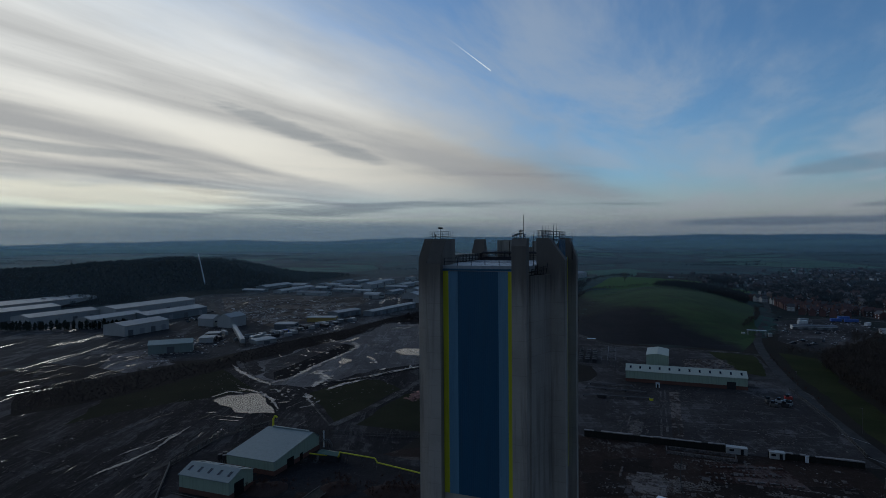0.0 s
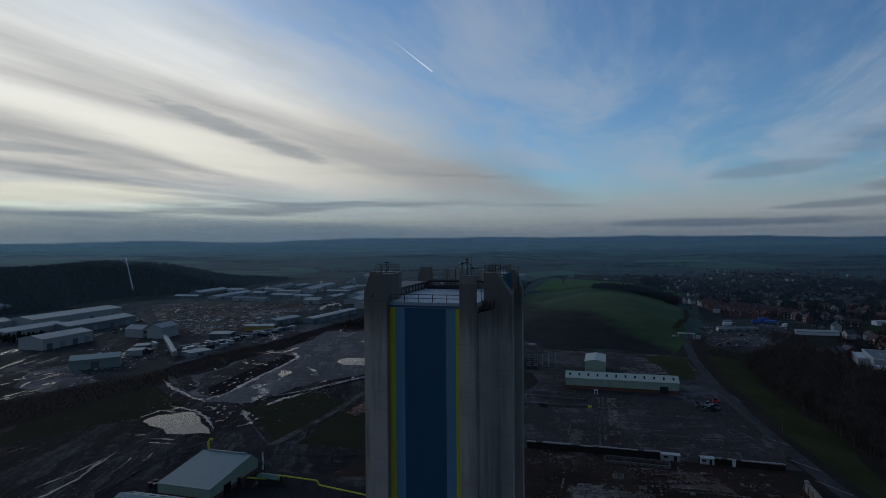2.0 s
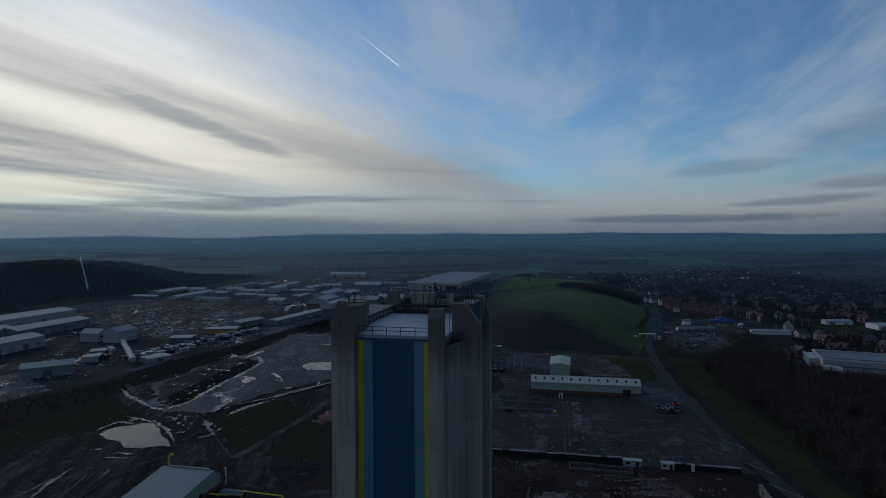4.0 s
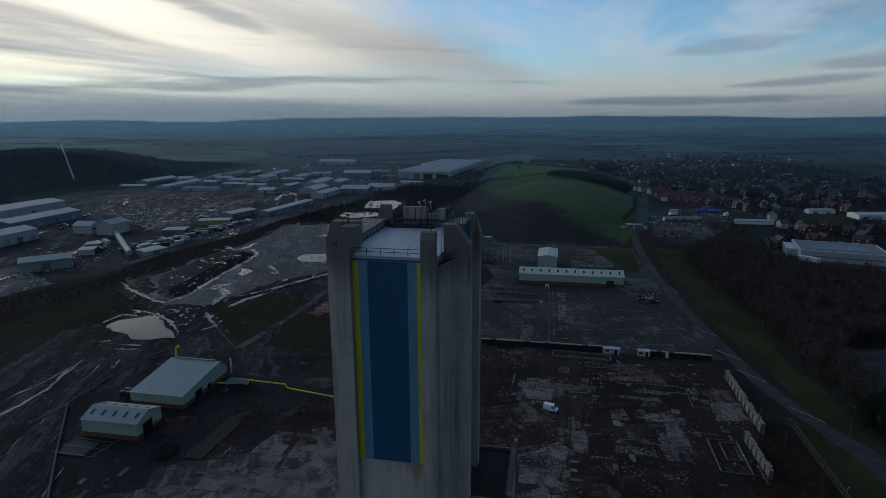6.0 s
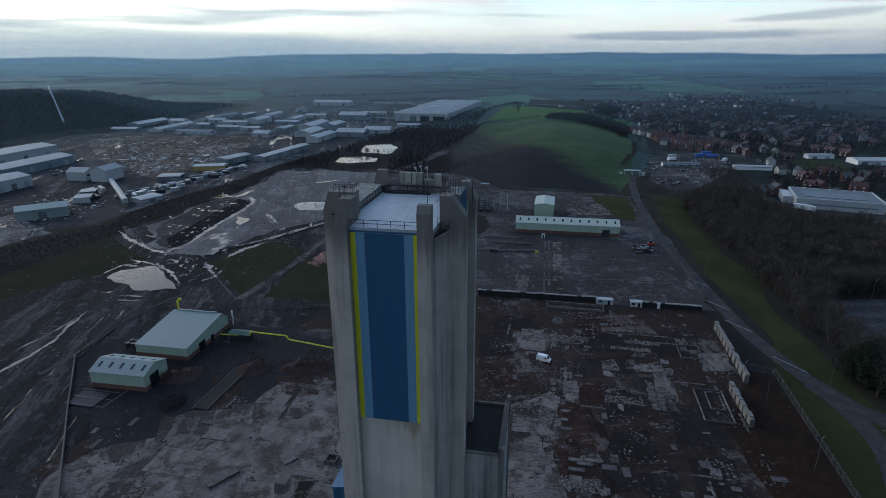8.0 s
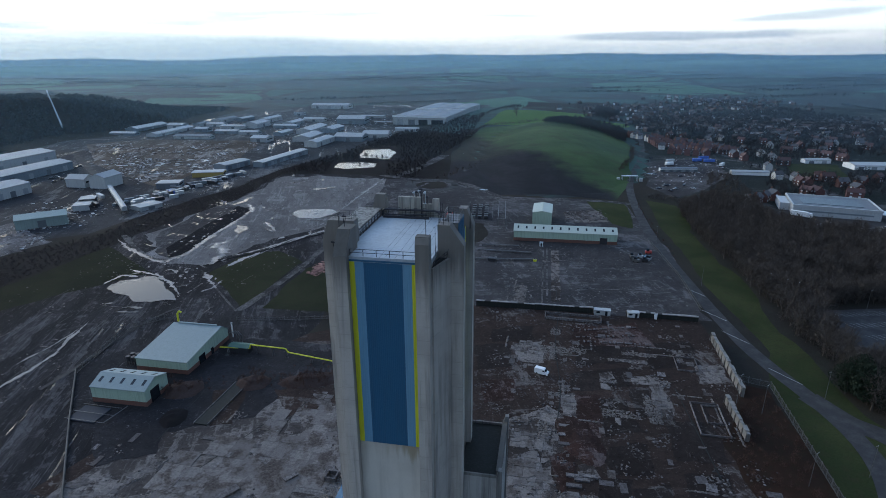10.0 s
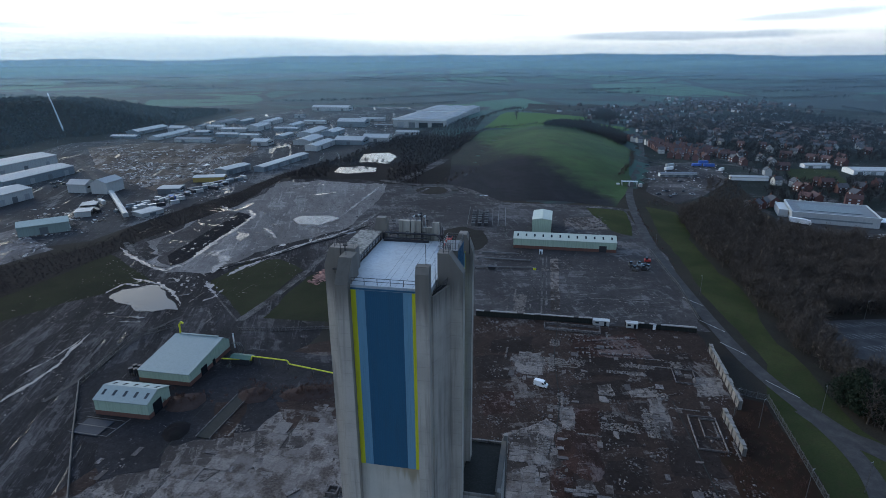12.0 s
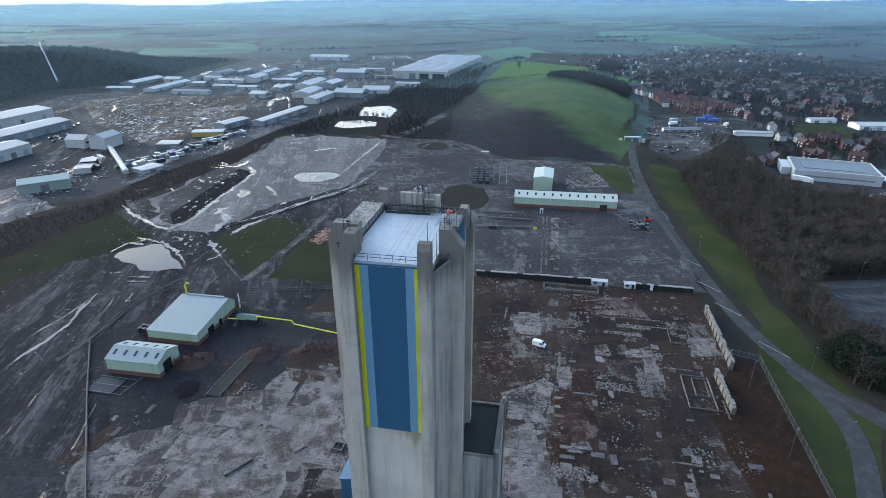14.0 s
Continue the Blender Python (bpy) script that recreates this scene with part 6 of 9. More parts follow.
part("door", Shape().box(9.4, 9.55, -6.0, -2.5, 0.02, 3.0), M_GLASS, green_house, "dark slab for the shade in an open doorway")
part("door", Shape().box(9.4, 9.55, 1.0, 2.6, 0.02, 2.4), M_GLASS, green_house, "dark slab for the shade in an open doorway")


# ---- estate and town ----
def box_unit(x, y, turn, length, depth, h, wall_mat, roof_mat, label, group="estate sheds", rise=1.2, doors=2, name="estate_shed"):
    b = thing(name, x, y, 0, turn, label, "building", group)
    hx, hy = length / 2, depth / 2
    part("wall", Shape().prism([(-hy, 0), (-hy, h), (0, h + rise), (hy, h), (hy, 0)], "x", -hx, hx), wall_mat, b)
    for s in (-1, 1):
        part("roof", Shape().prism([(s * (hy + 0.4), h - 0.05), (0, h + rise + 0.05), (0, h + rise + 0.35), (s * (hy + 0.4), h + 0.3)], "x", -hx - 0.3, hx + 0.3), roof_mat, b)
    for i in range(doors):
        at = -hx + length * (i + 0.5) / doors
        part("door", Shape().box(at - 2.2, at + 2.2, -hy - 0.12, -hy + 0.1, 0.02, min(4.6, h * 0.75)), M_DOORS[i % 2], b, "grey roller door")
    part("window_band", Shape().box(hx - 0.1, hx + 0.1, -hy * 0.7, hy * 0.7, h * 0.55, h * 0.75), M_GLASS, b, "dark window band")
    return b


M_DOORS = (painted("grey_roller_door", (0.12, 0.13, 0.14), 0.5), painted("pale_roller_door", (0.28, 0.30, 0.31), 0.5))
M_PALEWALL = painted("pale_grey_sheet", (0.44, 0.45, 0.44), 0.5, 0.0, 0.35, 0.2, 0.5)
M_BLUEWALL = painted("slate_blue_sheet", (0.20, 0.235, 0.26), 0.5, 0.0, 0.3, 0.2, 0.4)
M_PALEROOF = painted("pale_sheet_roof", (0.38, 0.395, 0.39), 0.6, 0.0, 0.35, 0.1, 0.4)
M_GREYROOF = painted("grey_fibre_roof", (0.15, 0.165, 0.18), 0.7, 0.0, 0.4, 0.1, 0.4)
M_TEALROOF = painted("teal_sheet_roof", (0.25, 0.31, 0.285), 0.5, 0.0, 0.35, 0.15)
# near group of long sheds by the tip
for (x, y), length, depth, h, wm, rm in (((-282.1, 640.4), 98, 34, 9, M_PALEWALL, M_PALEROOF), ((-244.2, 582.2), 72, 26, 7, M_BLUEWALL, M_PALEROOF), ((-235.0, 482.0), 42, 24, 8, M_PALEWALL, M_PALEROOF), ((-281.0, 529.0), 52, 20, 8, M_PALEWALL, M_PALEROOF),
                                               ((-340.0, 557.6), 66, 26, 8, M_PALEWALL, M_PALEROOF), ((-396.0, 584.2), 100, 30, 9, M_BLUEWALL, M_PALEROOF), ((-414.6, 675.1), 120, 46, 10, M_PALEWALL, M_PALEROOF)):
    c68, s68 = math.cos(radians(68)), math.sin(radians(68))
    box_unit(x - c68 * length / 2 - s68 * depth / 2, y - s68 * length / 2 + c68 * depth / 2, 68, length, depth, h, wm, rm, "long pale grey industrial shed with shallow roof", doors=4, rise=2.2)
box_unit(*(-184.7, 382.0), 22, 27, 15, 6, M_TEALROOF, M_TEALROOF, "teal green sheeted shed", doors=1, rise=2)
# transfer house with its conveyor
box_unit(*(-206.5, 499.5), -20, 17, 12, 6.6, M_PALEWALL, M_PALEROOF, "pale grey gabled transfer house", doors=0, rise=3)
box_unit(*(-186.0, 495.5), 70, 20, 14, 8.5, M_PALEWALL, M_PALEROOF, "pale grey gabled transfer house", doors=0, rise=3)
cx, cy = (-179.5, 482.5)
ex, ey = (-141.5, 397.0)
conveyor = thing("conveyor_gantry", cx, cy, 0, 0, "sloping pale enclosed conveyor gantry on legs", "conveyor")
dxy = Vector((ex - cx, ey - cy, 0))
side_way = Vector((-dxy.y, dxy.x, 0)).normalized()
s = Shape()
for k in range(2):
    o = dxy * k
    z = 0.5 + 2.2 * k
    for w, dz_ in ((-1.6, 0), (1.6, 0), (1.6, 2.6), (0, 3.1), (-1.6, 2.6)):
        p = o + side_way * w
        s.v.append((p.x, p.y, z + dz_))
s.f = [(i, (i + 1) % 5, 5 + (i + 1) % 5, 5 + i) for i in range(5)] + [(4, 3, 2, 1, 0), (5, 6, 7, 8, 9)]
part("gallery", s, M_PALEROOF, conveyor)
for k in (0.35, 0.7, 0.98):
    for w in (-2, 2):
        p = dxy * k + side_way * w
        part("leg", Shape().rod((p.x, p.y, 0), (p.x, p.y, 0.6 + 2.2 * k), 0.25, 6), M_STEEL, conveyor)
# rows of trading units: place, turn, length, depth, height
UNITS = [((-266.2, 891.6), 24, 66, 22, 7), ((-278.2, 833.4), -6, 52, 14, 4), ((-225.3, 894.6), 8, 34, 20, 8), ((-222.0, 842.2), 26, 84, 18, 5), ((-178.3, 777.0), 4, 70, 16, 5), ((-181.4, 849.8), 8, 28, 16, 6), ((-173.5, 977.0), 14, 48, 20, 6), ((-143.6, 876.4), 5, 56, 14, 5), ((-113.8, 888.4), 20, 42, 26, 9), ((-101.2, 960.7), 30, 52, 18, 8), ((-89.7, 730.5), 6, 30, 22, 7)]
UNITS += [((-34.2, 736.4), 22, 46, 26, 7), ((-19.2, 689.9), 20, 52, 18, 8), ((18.4, 716.0), -18, 52, 30, 8), ((51.7, 736.5), -10, 48, 30, 7), ((97.2, 788.3), 10, 46, 12, 5), ((-31.4, 816.7), 24, 66, 24, 7), ((-4.1, 810.6), 18, 40, 22, 7), ((27.9, 903.0), 2, 62, 34, 11), ((-3.6, 1176.0), -2, 110, 30, 9), ((-31.1, 944.8), 0, 50, 14, 6), ((-69.9, 866.2), 10, 52, 14, 5)]
UNITS += [((-112.9, 802.3), 8, 40, 12, 5), ((-60.1, 1048.6), 0, 26, 12, 6), ((-144.1, 819.7), 10, 46, 14, 5), ((-68.7, 792.6), 16, 34, 14, 5), ((-62.0, 909.5), 14, 44, 18, 6), ((-173.6, 908.1), 12, 38, 16, 6), ((-143.7, 985.3), 14, 38, 14, 6), ((62.7, 969.7), 4, 58, 12, 5), ((-199.3, 926.8), 16, 30, 12, 5)]
rng = random.Random(5)
for (x, y), turn, length, depth, h in UNITS:
    turn, length = (68 + rng.uniform(-3, 3), length * 1.0) if turn >= 14 else (-20 + rng.uniform(-3, 3), length * 0.7)
    box_unit(x, y, turn, length, depth * 0.85, h * 0.7, rng.choice((M_PALEWALL, M_PALEWALL, M_BLUEWALL)), rng.choice((M_PALEROOF, M_PALEROOF, M_PALEROOF, M_GREYROOF)), "grey trading estate unit with shallow sheet roof", rise=depth * 0.11, doors=max(1, int(length / 22)))
# strip sheds along the embankment
box_unit(*(-55.0, 588.7), 62, 82, 11, 4.6, M_BLUEWALL, M_PALEROOF, "long narrow pale-roofed strip shed", rise=0.8, doors=8)
box_unit(*(-98.0, 557.7), 56, 32, 14, 5, M_BLUEWALL, M_PALEROOF, "pale-roofed shed beside the strip shed", rise=1.0, doors=3)
box_unit(*(-111.6, 520.8), -4, 26, 12, 4, M_ORANGE, M_PALEROOF, "low shed with an ochre front", rise=0.6, doors=0)
box_unit(*(-133.5, 479.4), -5, 17, 13, 4.4, M_GREYROOF, M_PALEROOF, "flat pale-roofed goods store with dark sides", rise=0.3, doors=2)
box_unit(*(-132.6, 412.7), 46, 16, 12, 2.6, M_PALEWALL, M_PALEROOF, "low white-roofed hut at the foot of the conveyor", rise=0.4, doors=1)
open_store = thing("open_store", -177.0, 428.0, 0, 100, "roofless pale store with open front and dark bays", "building")
for x0, x1, y0, y1 in ((-15, 15, 4.6, 5), (-15, -14.6, -5, 4.6), (14.6, 15, -5, 4.6), (-0.2, 0.2, -5, 4.6)):
    part("wall", Shape().box(x0, x1, y0, y1, 0, 3.6), M_PALEWALL, open_store)
part("roof", Shape().box(-15.2, -4, -5.2, 5.2, 3.64, 3.9), M_PALEROOF, open_store)
part("roof", Shape().box(4, 15.2, -5.2, 5.2, 3.64, 3.9), M_PALEROOF, open_store)
for px in (-10, -5, 5, 10):
    part("post", Shape().box(px - 0.2, px + 0.2, -5, -4.6, 0, 3.62), M_STEEL, open_store)
# the great warehouse: stepped pale roof
M_WAREROOF = painted("weathered_sheet_roof", (0.25, 0.27, 0.285), 0.7, 0.0, 0.4, 0.03, 0.2, 0.25)
big = thing("great_warehouse", 174.0, 950.0, 0, -27, "great pale warehouse with shallow pitched roofs", "warehouse")
for y0, y1, h in ((-112, 0, 12.5), (0, 112, 13.5)):
    part("wall", Shape().box(-42, 42, y0, y1, 0, h), M_PALEWALL, big)
    for at in (-28, 0, 28):
        for s_ in (-1, 1):
            part("roof", Shape().prism([(at + s_ * 13.9, h + 0.1), (at, h + 1.9), (at, h + 2.2), (at + s_ * 13.9, h + 0.4)], "y", y0 - 0.5, y1 + 0.4), M_WAREROOF, big)
    part("parapet", Shape().box(-42.4, 42.4, y0 - 0.9, y0 - 0.55, h - 1.2, h + 1.2), M_WHITE, big, "pale front parapet")
for at, w, mat in ((-30, 5, M_DOORS[1]), (-12, 5, M_DOORS[0]), (6, 7, M_GLASS), (28, 9, M_GLASS)):
    part("door", Shape().box(at - w, at + w, -112.3, -111.9, 0, 8), mat, big, "loading bay door")
lean = thing("loading_canopy", 72.0, 868.0, 0, -27, "low dark loading canopy beside the warehouse", "canopy")
part("roof", Shape().box(-14, 14, -5, 5, 4.4, 4.8), M_GREYROOF, lean)
for px in (-13, 0, 13):
    for py in (-4.5, 4.5):
        part("post", Shape().box(px - 0.2, px + 0.2, py - 0.2, py + 0.2, 0, 4.4), M_STEEL, lean)


# vehicles
def car(name, x, y, turn, mat, label, group="", length=4.3):
    c = thing(name, x, y, 0.04, turn, label, "car", group)
    h, w = length / 2, 0.88
    body = Shape().prism([(-h, 0.35), (-h, 0.8), (-h + 0.15, 0.95), (h - 1.2, 0.92), (h - 0.1, 0.72), (h, 0.4), (h - 0.1, 0.28), (-h + 0.1, 0.28)], "y", -w, w)
    part("body", body, mat, c)
    part("cabin", Shape().prism([(-h + 0.2, 0.9), (-h + 0.7, 1.42), (0.35, 1.45), (1.05, 0.9)], "y", -w + 0.12, w - 0.12), M_GLASS, c, "dark glazed cabin")
    part("roof", Shape().prism([(-h + 0.62, 1.42), (-h + 0.75, 1.48), (0.3, 1.5), (0.4, 1.44)], "y", -w + 0.14, w - 0.14), mat, c)
    wheel = Shape().rod((0, -0.1, 0), (0, 0.1, 0), 0.31, 10).mesh("wheel", M_TYRE)
    for wx in (-h + 0.8, h - 0.85):
        for wy in (-w, w):
            part("wheel", wheel, M_TYRE, c, "", pose(wx, wy, 0.31))
    return c


M_CAR = painted("car_paint_silver", (0.35, 0.36, 0.37), 0.25, 0.3, 0.1)
M_CAR_DARK = painted("car_paint_dark", (0.04, 0.045, 0.06), 0.25, 0.2, 0.1)
vx, vy = (60.6, 154.3)
van = thing("white_van", vx, vy, LAYER[0] - 0.1, -40, "white panel van standing in the cleared yard", "van")
van.matrix_basis = van.matrix_basis @ Matrix.Diagonal((0.86, 0.86, 0.86, 1))
part("body", Shape().prism([(-2.6, 0.45), (-2.65, 2.35), (-2.45, 2.5), (0.85, 2.52), (1.25, 2.38), (1.85, 1.5), (2.55, 1.18), (2.68, 0.9), (2.66, 0.42), (2.4, 0.32), (-2.4, 0.32)], "y", -0.98, 0.98), M_WHITE, van)
part("windscreen", Shape().add([(1.30, -0.86, 2.30), (1.30, 0.86, 2.30), (1.90, 0.90, 1.52), (1.90, -0.90, 1.52)], [(0, 1, 2, 3)]), M_GLASS, van, "dark windscreen", pose(0.03, 0, 0.03))
for s_ in (-1, 1):
    part("side_window", Shape().prism([(0.55, 1.5), (0.6, 2.15), (1.2, 2.15), (1.7, 1.5)], "y", s_ * 0.985 - 0.01, s_ * 0.985 + 0.01), M_GLASS, van, "dark cab window")
part("bonnet_trim", Shape().box(2.62, 2.72, -0.9, 0.9, 0.5, 0.95), M_DARKSTEEL, van, "dark grille and bumper")
wheel_mesh = Shape().rod((0, -0.12, 0), (0, 0.12, 0), 0.36, 12).mesh("wheel", M_TYRE)
for wx in (-1.7, 1.75):
    for wy in (-0.92, 0.92):
        part("wheel", wheel_mesh, M_TYRE, van, "", pose(wx, wy, 0.34))
car_a = car("parked_car", *(295.3, 270.0), 12, M_CAR, "silver car parked by the store", "cars by the store")
for k, (x, y) in enumerate([(299.6, 268.0), (303.9, 266.1), (307.9, 263.2), (297.6, 274.9), (285.3, 280.7), (282.0, 283.6), (291.4, 281.7), (316.0, 267.9)]):
    copy_thing(car_a, pose(x, y, 0.1, 0, 0, 12 + 90 * (k % 2)))
car_b = car("estate_car", *(-243.4, 534.8), 40, M_CAR_DARK, "dark car parked on the estate", "cars on the estate")
for k, (x, y) in enumerate([(-241.5, 541.0), (-232.9, 530.5), (-235.5, 520.5), (-234.5, 546.3), (-243.2, 584.6), (-242.1, 592.2), (18.7, 763.3), (32.6, 750.3), (-62.2, 699.2), (-59.5, 706.9), (67.5, 1037.2), (56.5, 1049.0), (43.8, 1033.6), (33.6, 1045.1), (254.4, 399.9), (255.4, 388.7), (267.8, 397.1), (247.3, 383.2), (268.1, 386.1), (242.6, 391.3), (344.5, 491.0), (325.4, 473.5), (307.4, 516.1), (295.5, 501.3), (267.8, 442.1), (285.6, 429.7)]):
    copy_thing(car_b if k % 3 else car_a, pose(x, y, 0.1, 0, 0, 37 * k % 180))
lorry = thing("articulated_lorry", *(286.0, 301.7), 0.05, -52, "white articulated lorry at the store's loading dock", "lorry")
part("trailer", Shape().box(-3.8, 6.0, -1.25, 1.25, 1.1, 4.0), M_WHITE, lorry)
part("cab", Shape().prism([(6.3, 0.6), (6.3, 3.6), (7.9, 3.5), (8.4, 2.0), (8.5, 0.6)], "y", -1.2, 1.2), M_WHITE, lorry)
for wx in (-3, -1.8, -0.6, 6.8):
    for wy in (-1.1, 1.1):
        part("wheel", wheel_mesh, M_TYRE, lorry, "", pose(wx, wy, 0.5) @ Matrix.Diagonal((1.4, 1.4, 1.4, 1)))

# the store among the trees
store = thing("supermarket_store", *(316.7, 308.4), 0, -33, "low white store with a grey roof behind a parapet", "store")
M_STORE = painted("store_cladding", (0.40, 0.42, 0.43), 0.5, 0.0, 0.35)
M_SOLAR = painted("solar_glass", (0.05, 0.07, 0.085), 0.4, 0.0, 0.3)
part("wall", Shape().box(-24, 24, -17, 17, 0, 6.0), M_STORE, store)
part("window_band", Shape().box(-18, 20, -17.15, -16.9, 2.6, 3.6), M_BLUEWALL, store, "dark blue-grey band")
part("roof", Shape().box(-23.6, 23.6, -16.6, 16.6, 6.0, 6.25), M_GREYROOF, store, "grey flat roof")
for x0, x1, y0, y1 in ((-24.4, 24.4, -17.4, -16.6), (-24.4, 24.4, 16.6, 17.4), (-24.4, -23.6, -16.6, 16.6), (23.6, 24.4, -16.6, 16.6)):
    part("parapet", Shape().box(x0, x1, y0, y1, 5.6, 6.9), M_STORE, store)
part("canopy", Shape().box(24.4, 30, -16, -6, 4.0, 4.6), M_WHITE, store, "white entrance canopy")
part("loading_dock", Shape().box(-30, -24.4, -6, 15, 0, 5.0), M_STORE, store)
part("solar_panel", Shape().box(-18, 16, -9, 9, 6.25, 6.5), M_SOLAR, store, "long dark solar panel field")


# houses
def house(x, y, turn, length, depth, wall_mat, roof_mat, label, group="town houses", storeys=2, name="house"):
    b = thing(name, x, y, 0, turn, label, "house", group)
    hx, hy, h = length / 2, depth / 2, 2.4 * storeys
    rise = depth * 0.42
    part("wall", Shape().prism([(-hy, 0), (-hy, h), (0, h + rise), (hy, h), (hy, 0)], "x", -hx, hx), wall_mat, b)
    for s in (-1, 1):
        part("roof", Shape().prism([(s * (hy + 0.4), h - 0.25), (0, h + rise + 0.05), (0, h + rise + 0.3), (s * (hy + 0.4), h + 0.02)], "x", -hx - 0.25, hx + 0.25), roof_mat, b)
    part("chimney", Shape().box(-hx + 0.2, -hx + 1.1, -0.4, 0.4, h + rise * 0.5, h + rise + 1.3), M_BRICK, b)
    pane = Shape().box(-0.75, 0.75, -0.06, 0.06, -0.7, 0.7).mesh("window", M_WINDOW)
    for k in range(storeys):
        for at in ((-hx * 0.5, hx * 0.5) if length < 14 else (-hx * 0.75, -hx * 0.25, hx * 0.25, hx * 0.75)):
            for s in (-1, 1):
                part("window", pane, M_WINDOW, b, "", pose(at, s * (hy + 0.03), 1.5 + 2.6 * k))
    part("gable_window", Shape().box(hx - 0.05, hx + 0.08, -0.7, 0.7, h - 1.6, h - 0.2), M_WINDOW, b, "white-framed gable window")
    return b


M_WINDOW = painted("pale_window", (0.60, 0.62, 0.64), 0.15, 0.0, 0.2)
M_HBRICK = painted("house_brick", (0.130, 0.064, 0.058), 0.85, 0.0, 0.4, 0.5, 0.5)
M_HRENDER = painted("house_render", (0.45, 0.45, 0.43), 0.8, 0.0, 0.3, 0.5, 0.4)
M_TILE = painted("red_roof_tile", (0.098, 0.053, 0.050), 0.8, 0.0, 0.45, 0.4, 0.6)
M_SLATE = painted("grey_roof_slate", (0.075, 0.075, 0.082), 0.7, 0.0, 0.4, 0.4, 0.5)
KINDS = [house(0, -3000 - 40 * k, 0, length, depth, wm, rm, label) for k, (length, depth, wm, rm, label) in enumerate((
    (7.4, 5.8, M_HBRICK, M_TILE, "red brick house with red tiled roof"), (6.8, 5.8, M_HRENDER, M_SLATE, "white rendered house with slate roof"), (10.5, 5.8, M_HBRICK, M_TILE, "red brick terrace with tiled roof"),
    (8.2, 6.2, M_HBRICK, M_SLATE, "red brick house with slate roof")))]
STREETS = []


def street(gap, kinds, *line):
    """A line of houses: both sides of a street, or one close row where the gap is small."""
    STREETS.append((list(line), gap, kinds))


street(8.5, (1, 1, 0), (362.0, 666.8), (366.8, 632.0), (359.2, 595.2), (344.7, 557.2))
street(9, (0, 3, 0), (369.6, 592.0), (376.0, 572.5), (378.2, 550.6), (380.0, 530.0))
street(9, (0, 0, 3, 1), (404.4, 583.9), (403.7, 545.1), (405.7, 511.7))
street(9, (0, 0), (340.0, 541.7), (361.5, 521.1), (376.0, 513.0))
street(9, (0, 3, 0), (388.0, 604.0), (393.0, 570.0), (393.0, 520.0))
street(9, (0, 0, 3), (380.0, 640.0), (376.0, 612.0), (362.0, 560.0), (356.0, 540.0))
street(17, (0, 3, 1, 2), (407.6, 532.4), (403.2, 484.3), (387.6, 428.6), (373.3, 375.4), (360.4, 330.8), (352.2, 301.2))
street(22, (0, 1, 3), (418.6, 656.5), (457.1, 571.7), (518.9, 543.5), (559.3, 500.2))
street(12, (1, 3, 0), (296.3, 366.4), (292.3, 344.7), (287.7, 323.7), (304.3, 333.2))
street(20, (2, 0, 0), (322.4, 347.9), (329.3, 337.1), (346.4, 330.6), (356.9, 322.5))
street(26, (1, 0, 3), (479.5, 715.0), (553.7, 627.0), (635.7, 573.5))
street(14, (0, 1), (334.7, 383.4), (357.2, 392.2), (364.8, 377.2))
street(18, (3, 0, 1), (390.1, 405.9), (409.2, 391.5), (419.5, 365.9))
street(20, (1, 2, 0), (466.8, 523.2), (487.6, 487.0), (494.6, 438.0))
street(22, (0, 1, 3), (513.1, 587.5), (548.2, 559.9), (588.8, 528.5))
street(14, (1, 0), (357.7, 316.6), (336.9, 281.8), (323.9, 262.1))
NO_HOUSES = [[(268.8, 305.2), (262.5, 272.3), (292.4, 243.8), (365.5, 270.2), (381.7, 329.5), (318.5, 348.7)], [(291.9, 507.7), (387.5, 508.1), (349.8, 414.2), (298.2, 343.5), (223.7, 343.8)], [(425.6, 473.9), (464.7, 449.5), (419.5, 397.7), (372.6, 407.4)], [(501.1, 484.1), (539.4, 461.3), (463.1, 390.8), (426.2, 409.3)], [(342.4, 449.8), (378.1, 430.6), (350.3, 399.6), (314.8, 411.0)]]
rng = random.Random(11)
count = 0
first_used = set()
for line, gap, kinds in STREETS:
    pts = smooth_line(line, 8)
    run, nxt = 0.0, 4.0
    for p, q in zip(pts, pts[1:]):
        step = math.hypot(q[0] - p[0], q[1] - p[1])
        turn = math.degrees(math.atan2(q[1] - p[1], q[0] - p[0]))
        while nxt < run + step:
            t = (nxt - run) / step
            for s_ in ((-1, 1) if gap > 10 else (1,)):
                if rng.random() < 0.88:
                    k = rng.choice(kinds)
                    off = s_ * rng.uniform(11, 15) if gap > 10 else rng.uniform(-0.8, 0.8)
                    x = p[0] + (q[0] - p[0]) * t - math.sin(radians(turn)) * off
                    y = p[1] + (q[1] - p[1]) * t + math.cos(radians(turn)) * off
                    if any(inside((x, y), q) for q in NO_HOUSES):
                        continue
                    m = pose(x, y, land(x, y), 0, 0, turn + (0 if s_ > 0 else 180) + (rng.choice((0, 0, 0, 90)) if gap > 10 else 90) + rng.uniform(-6, 6))
                    if k in first_used:
                        copy_thing(KINDS[k], m)
                    else:
                        first_used.add(k)
                        KINDS[k].matrix_basis = m
                    count += 1
            nxt += gap * (rng.uniform(0.75, 1.6) if gap > 10 else rng.uniform(0.9, 1.2))
        run += step
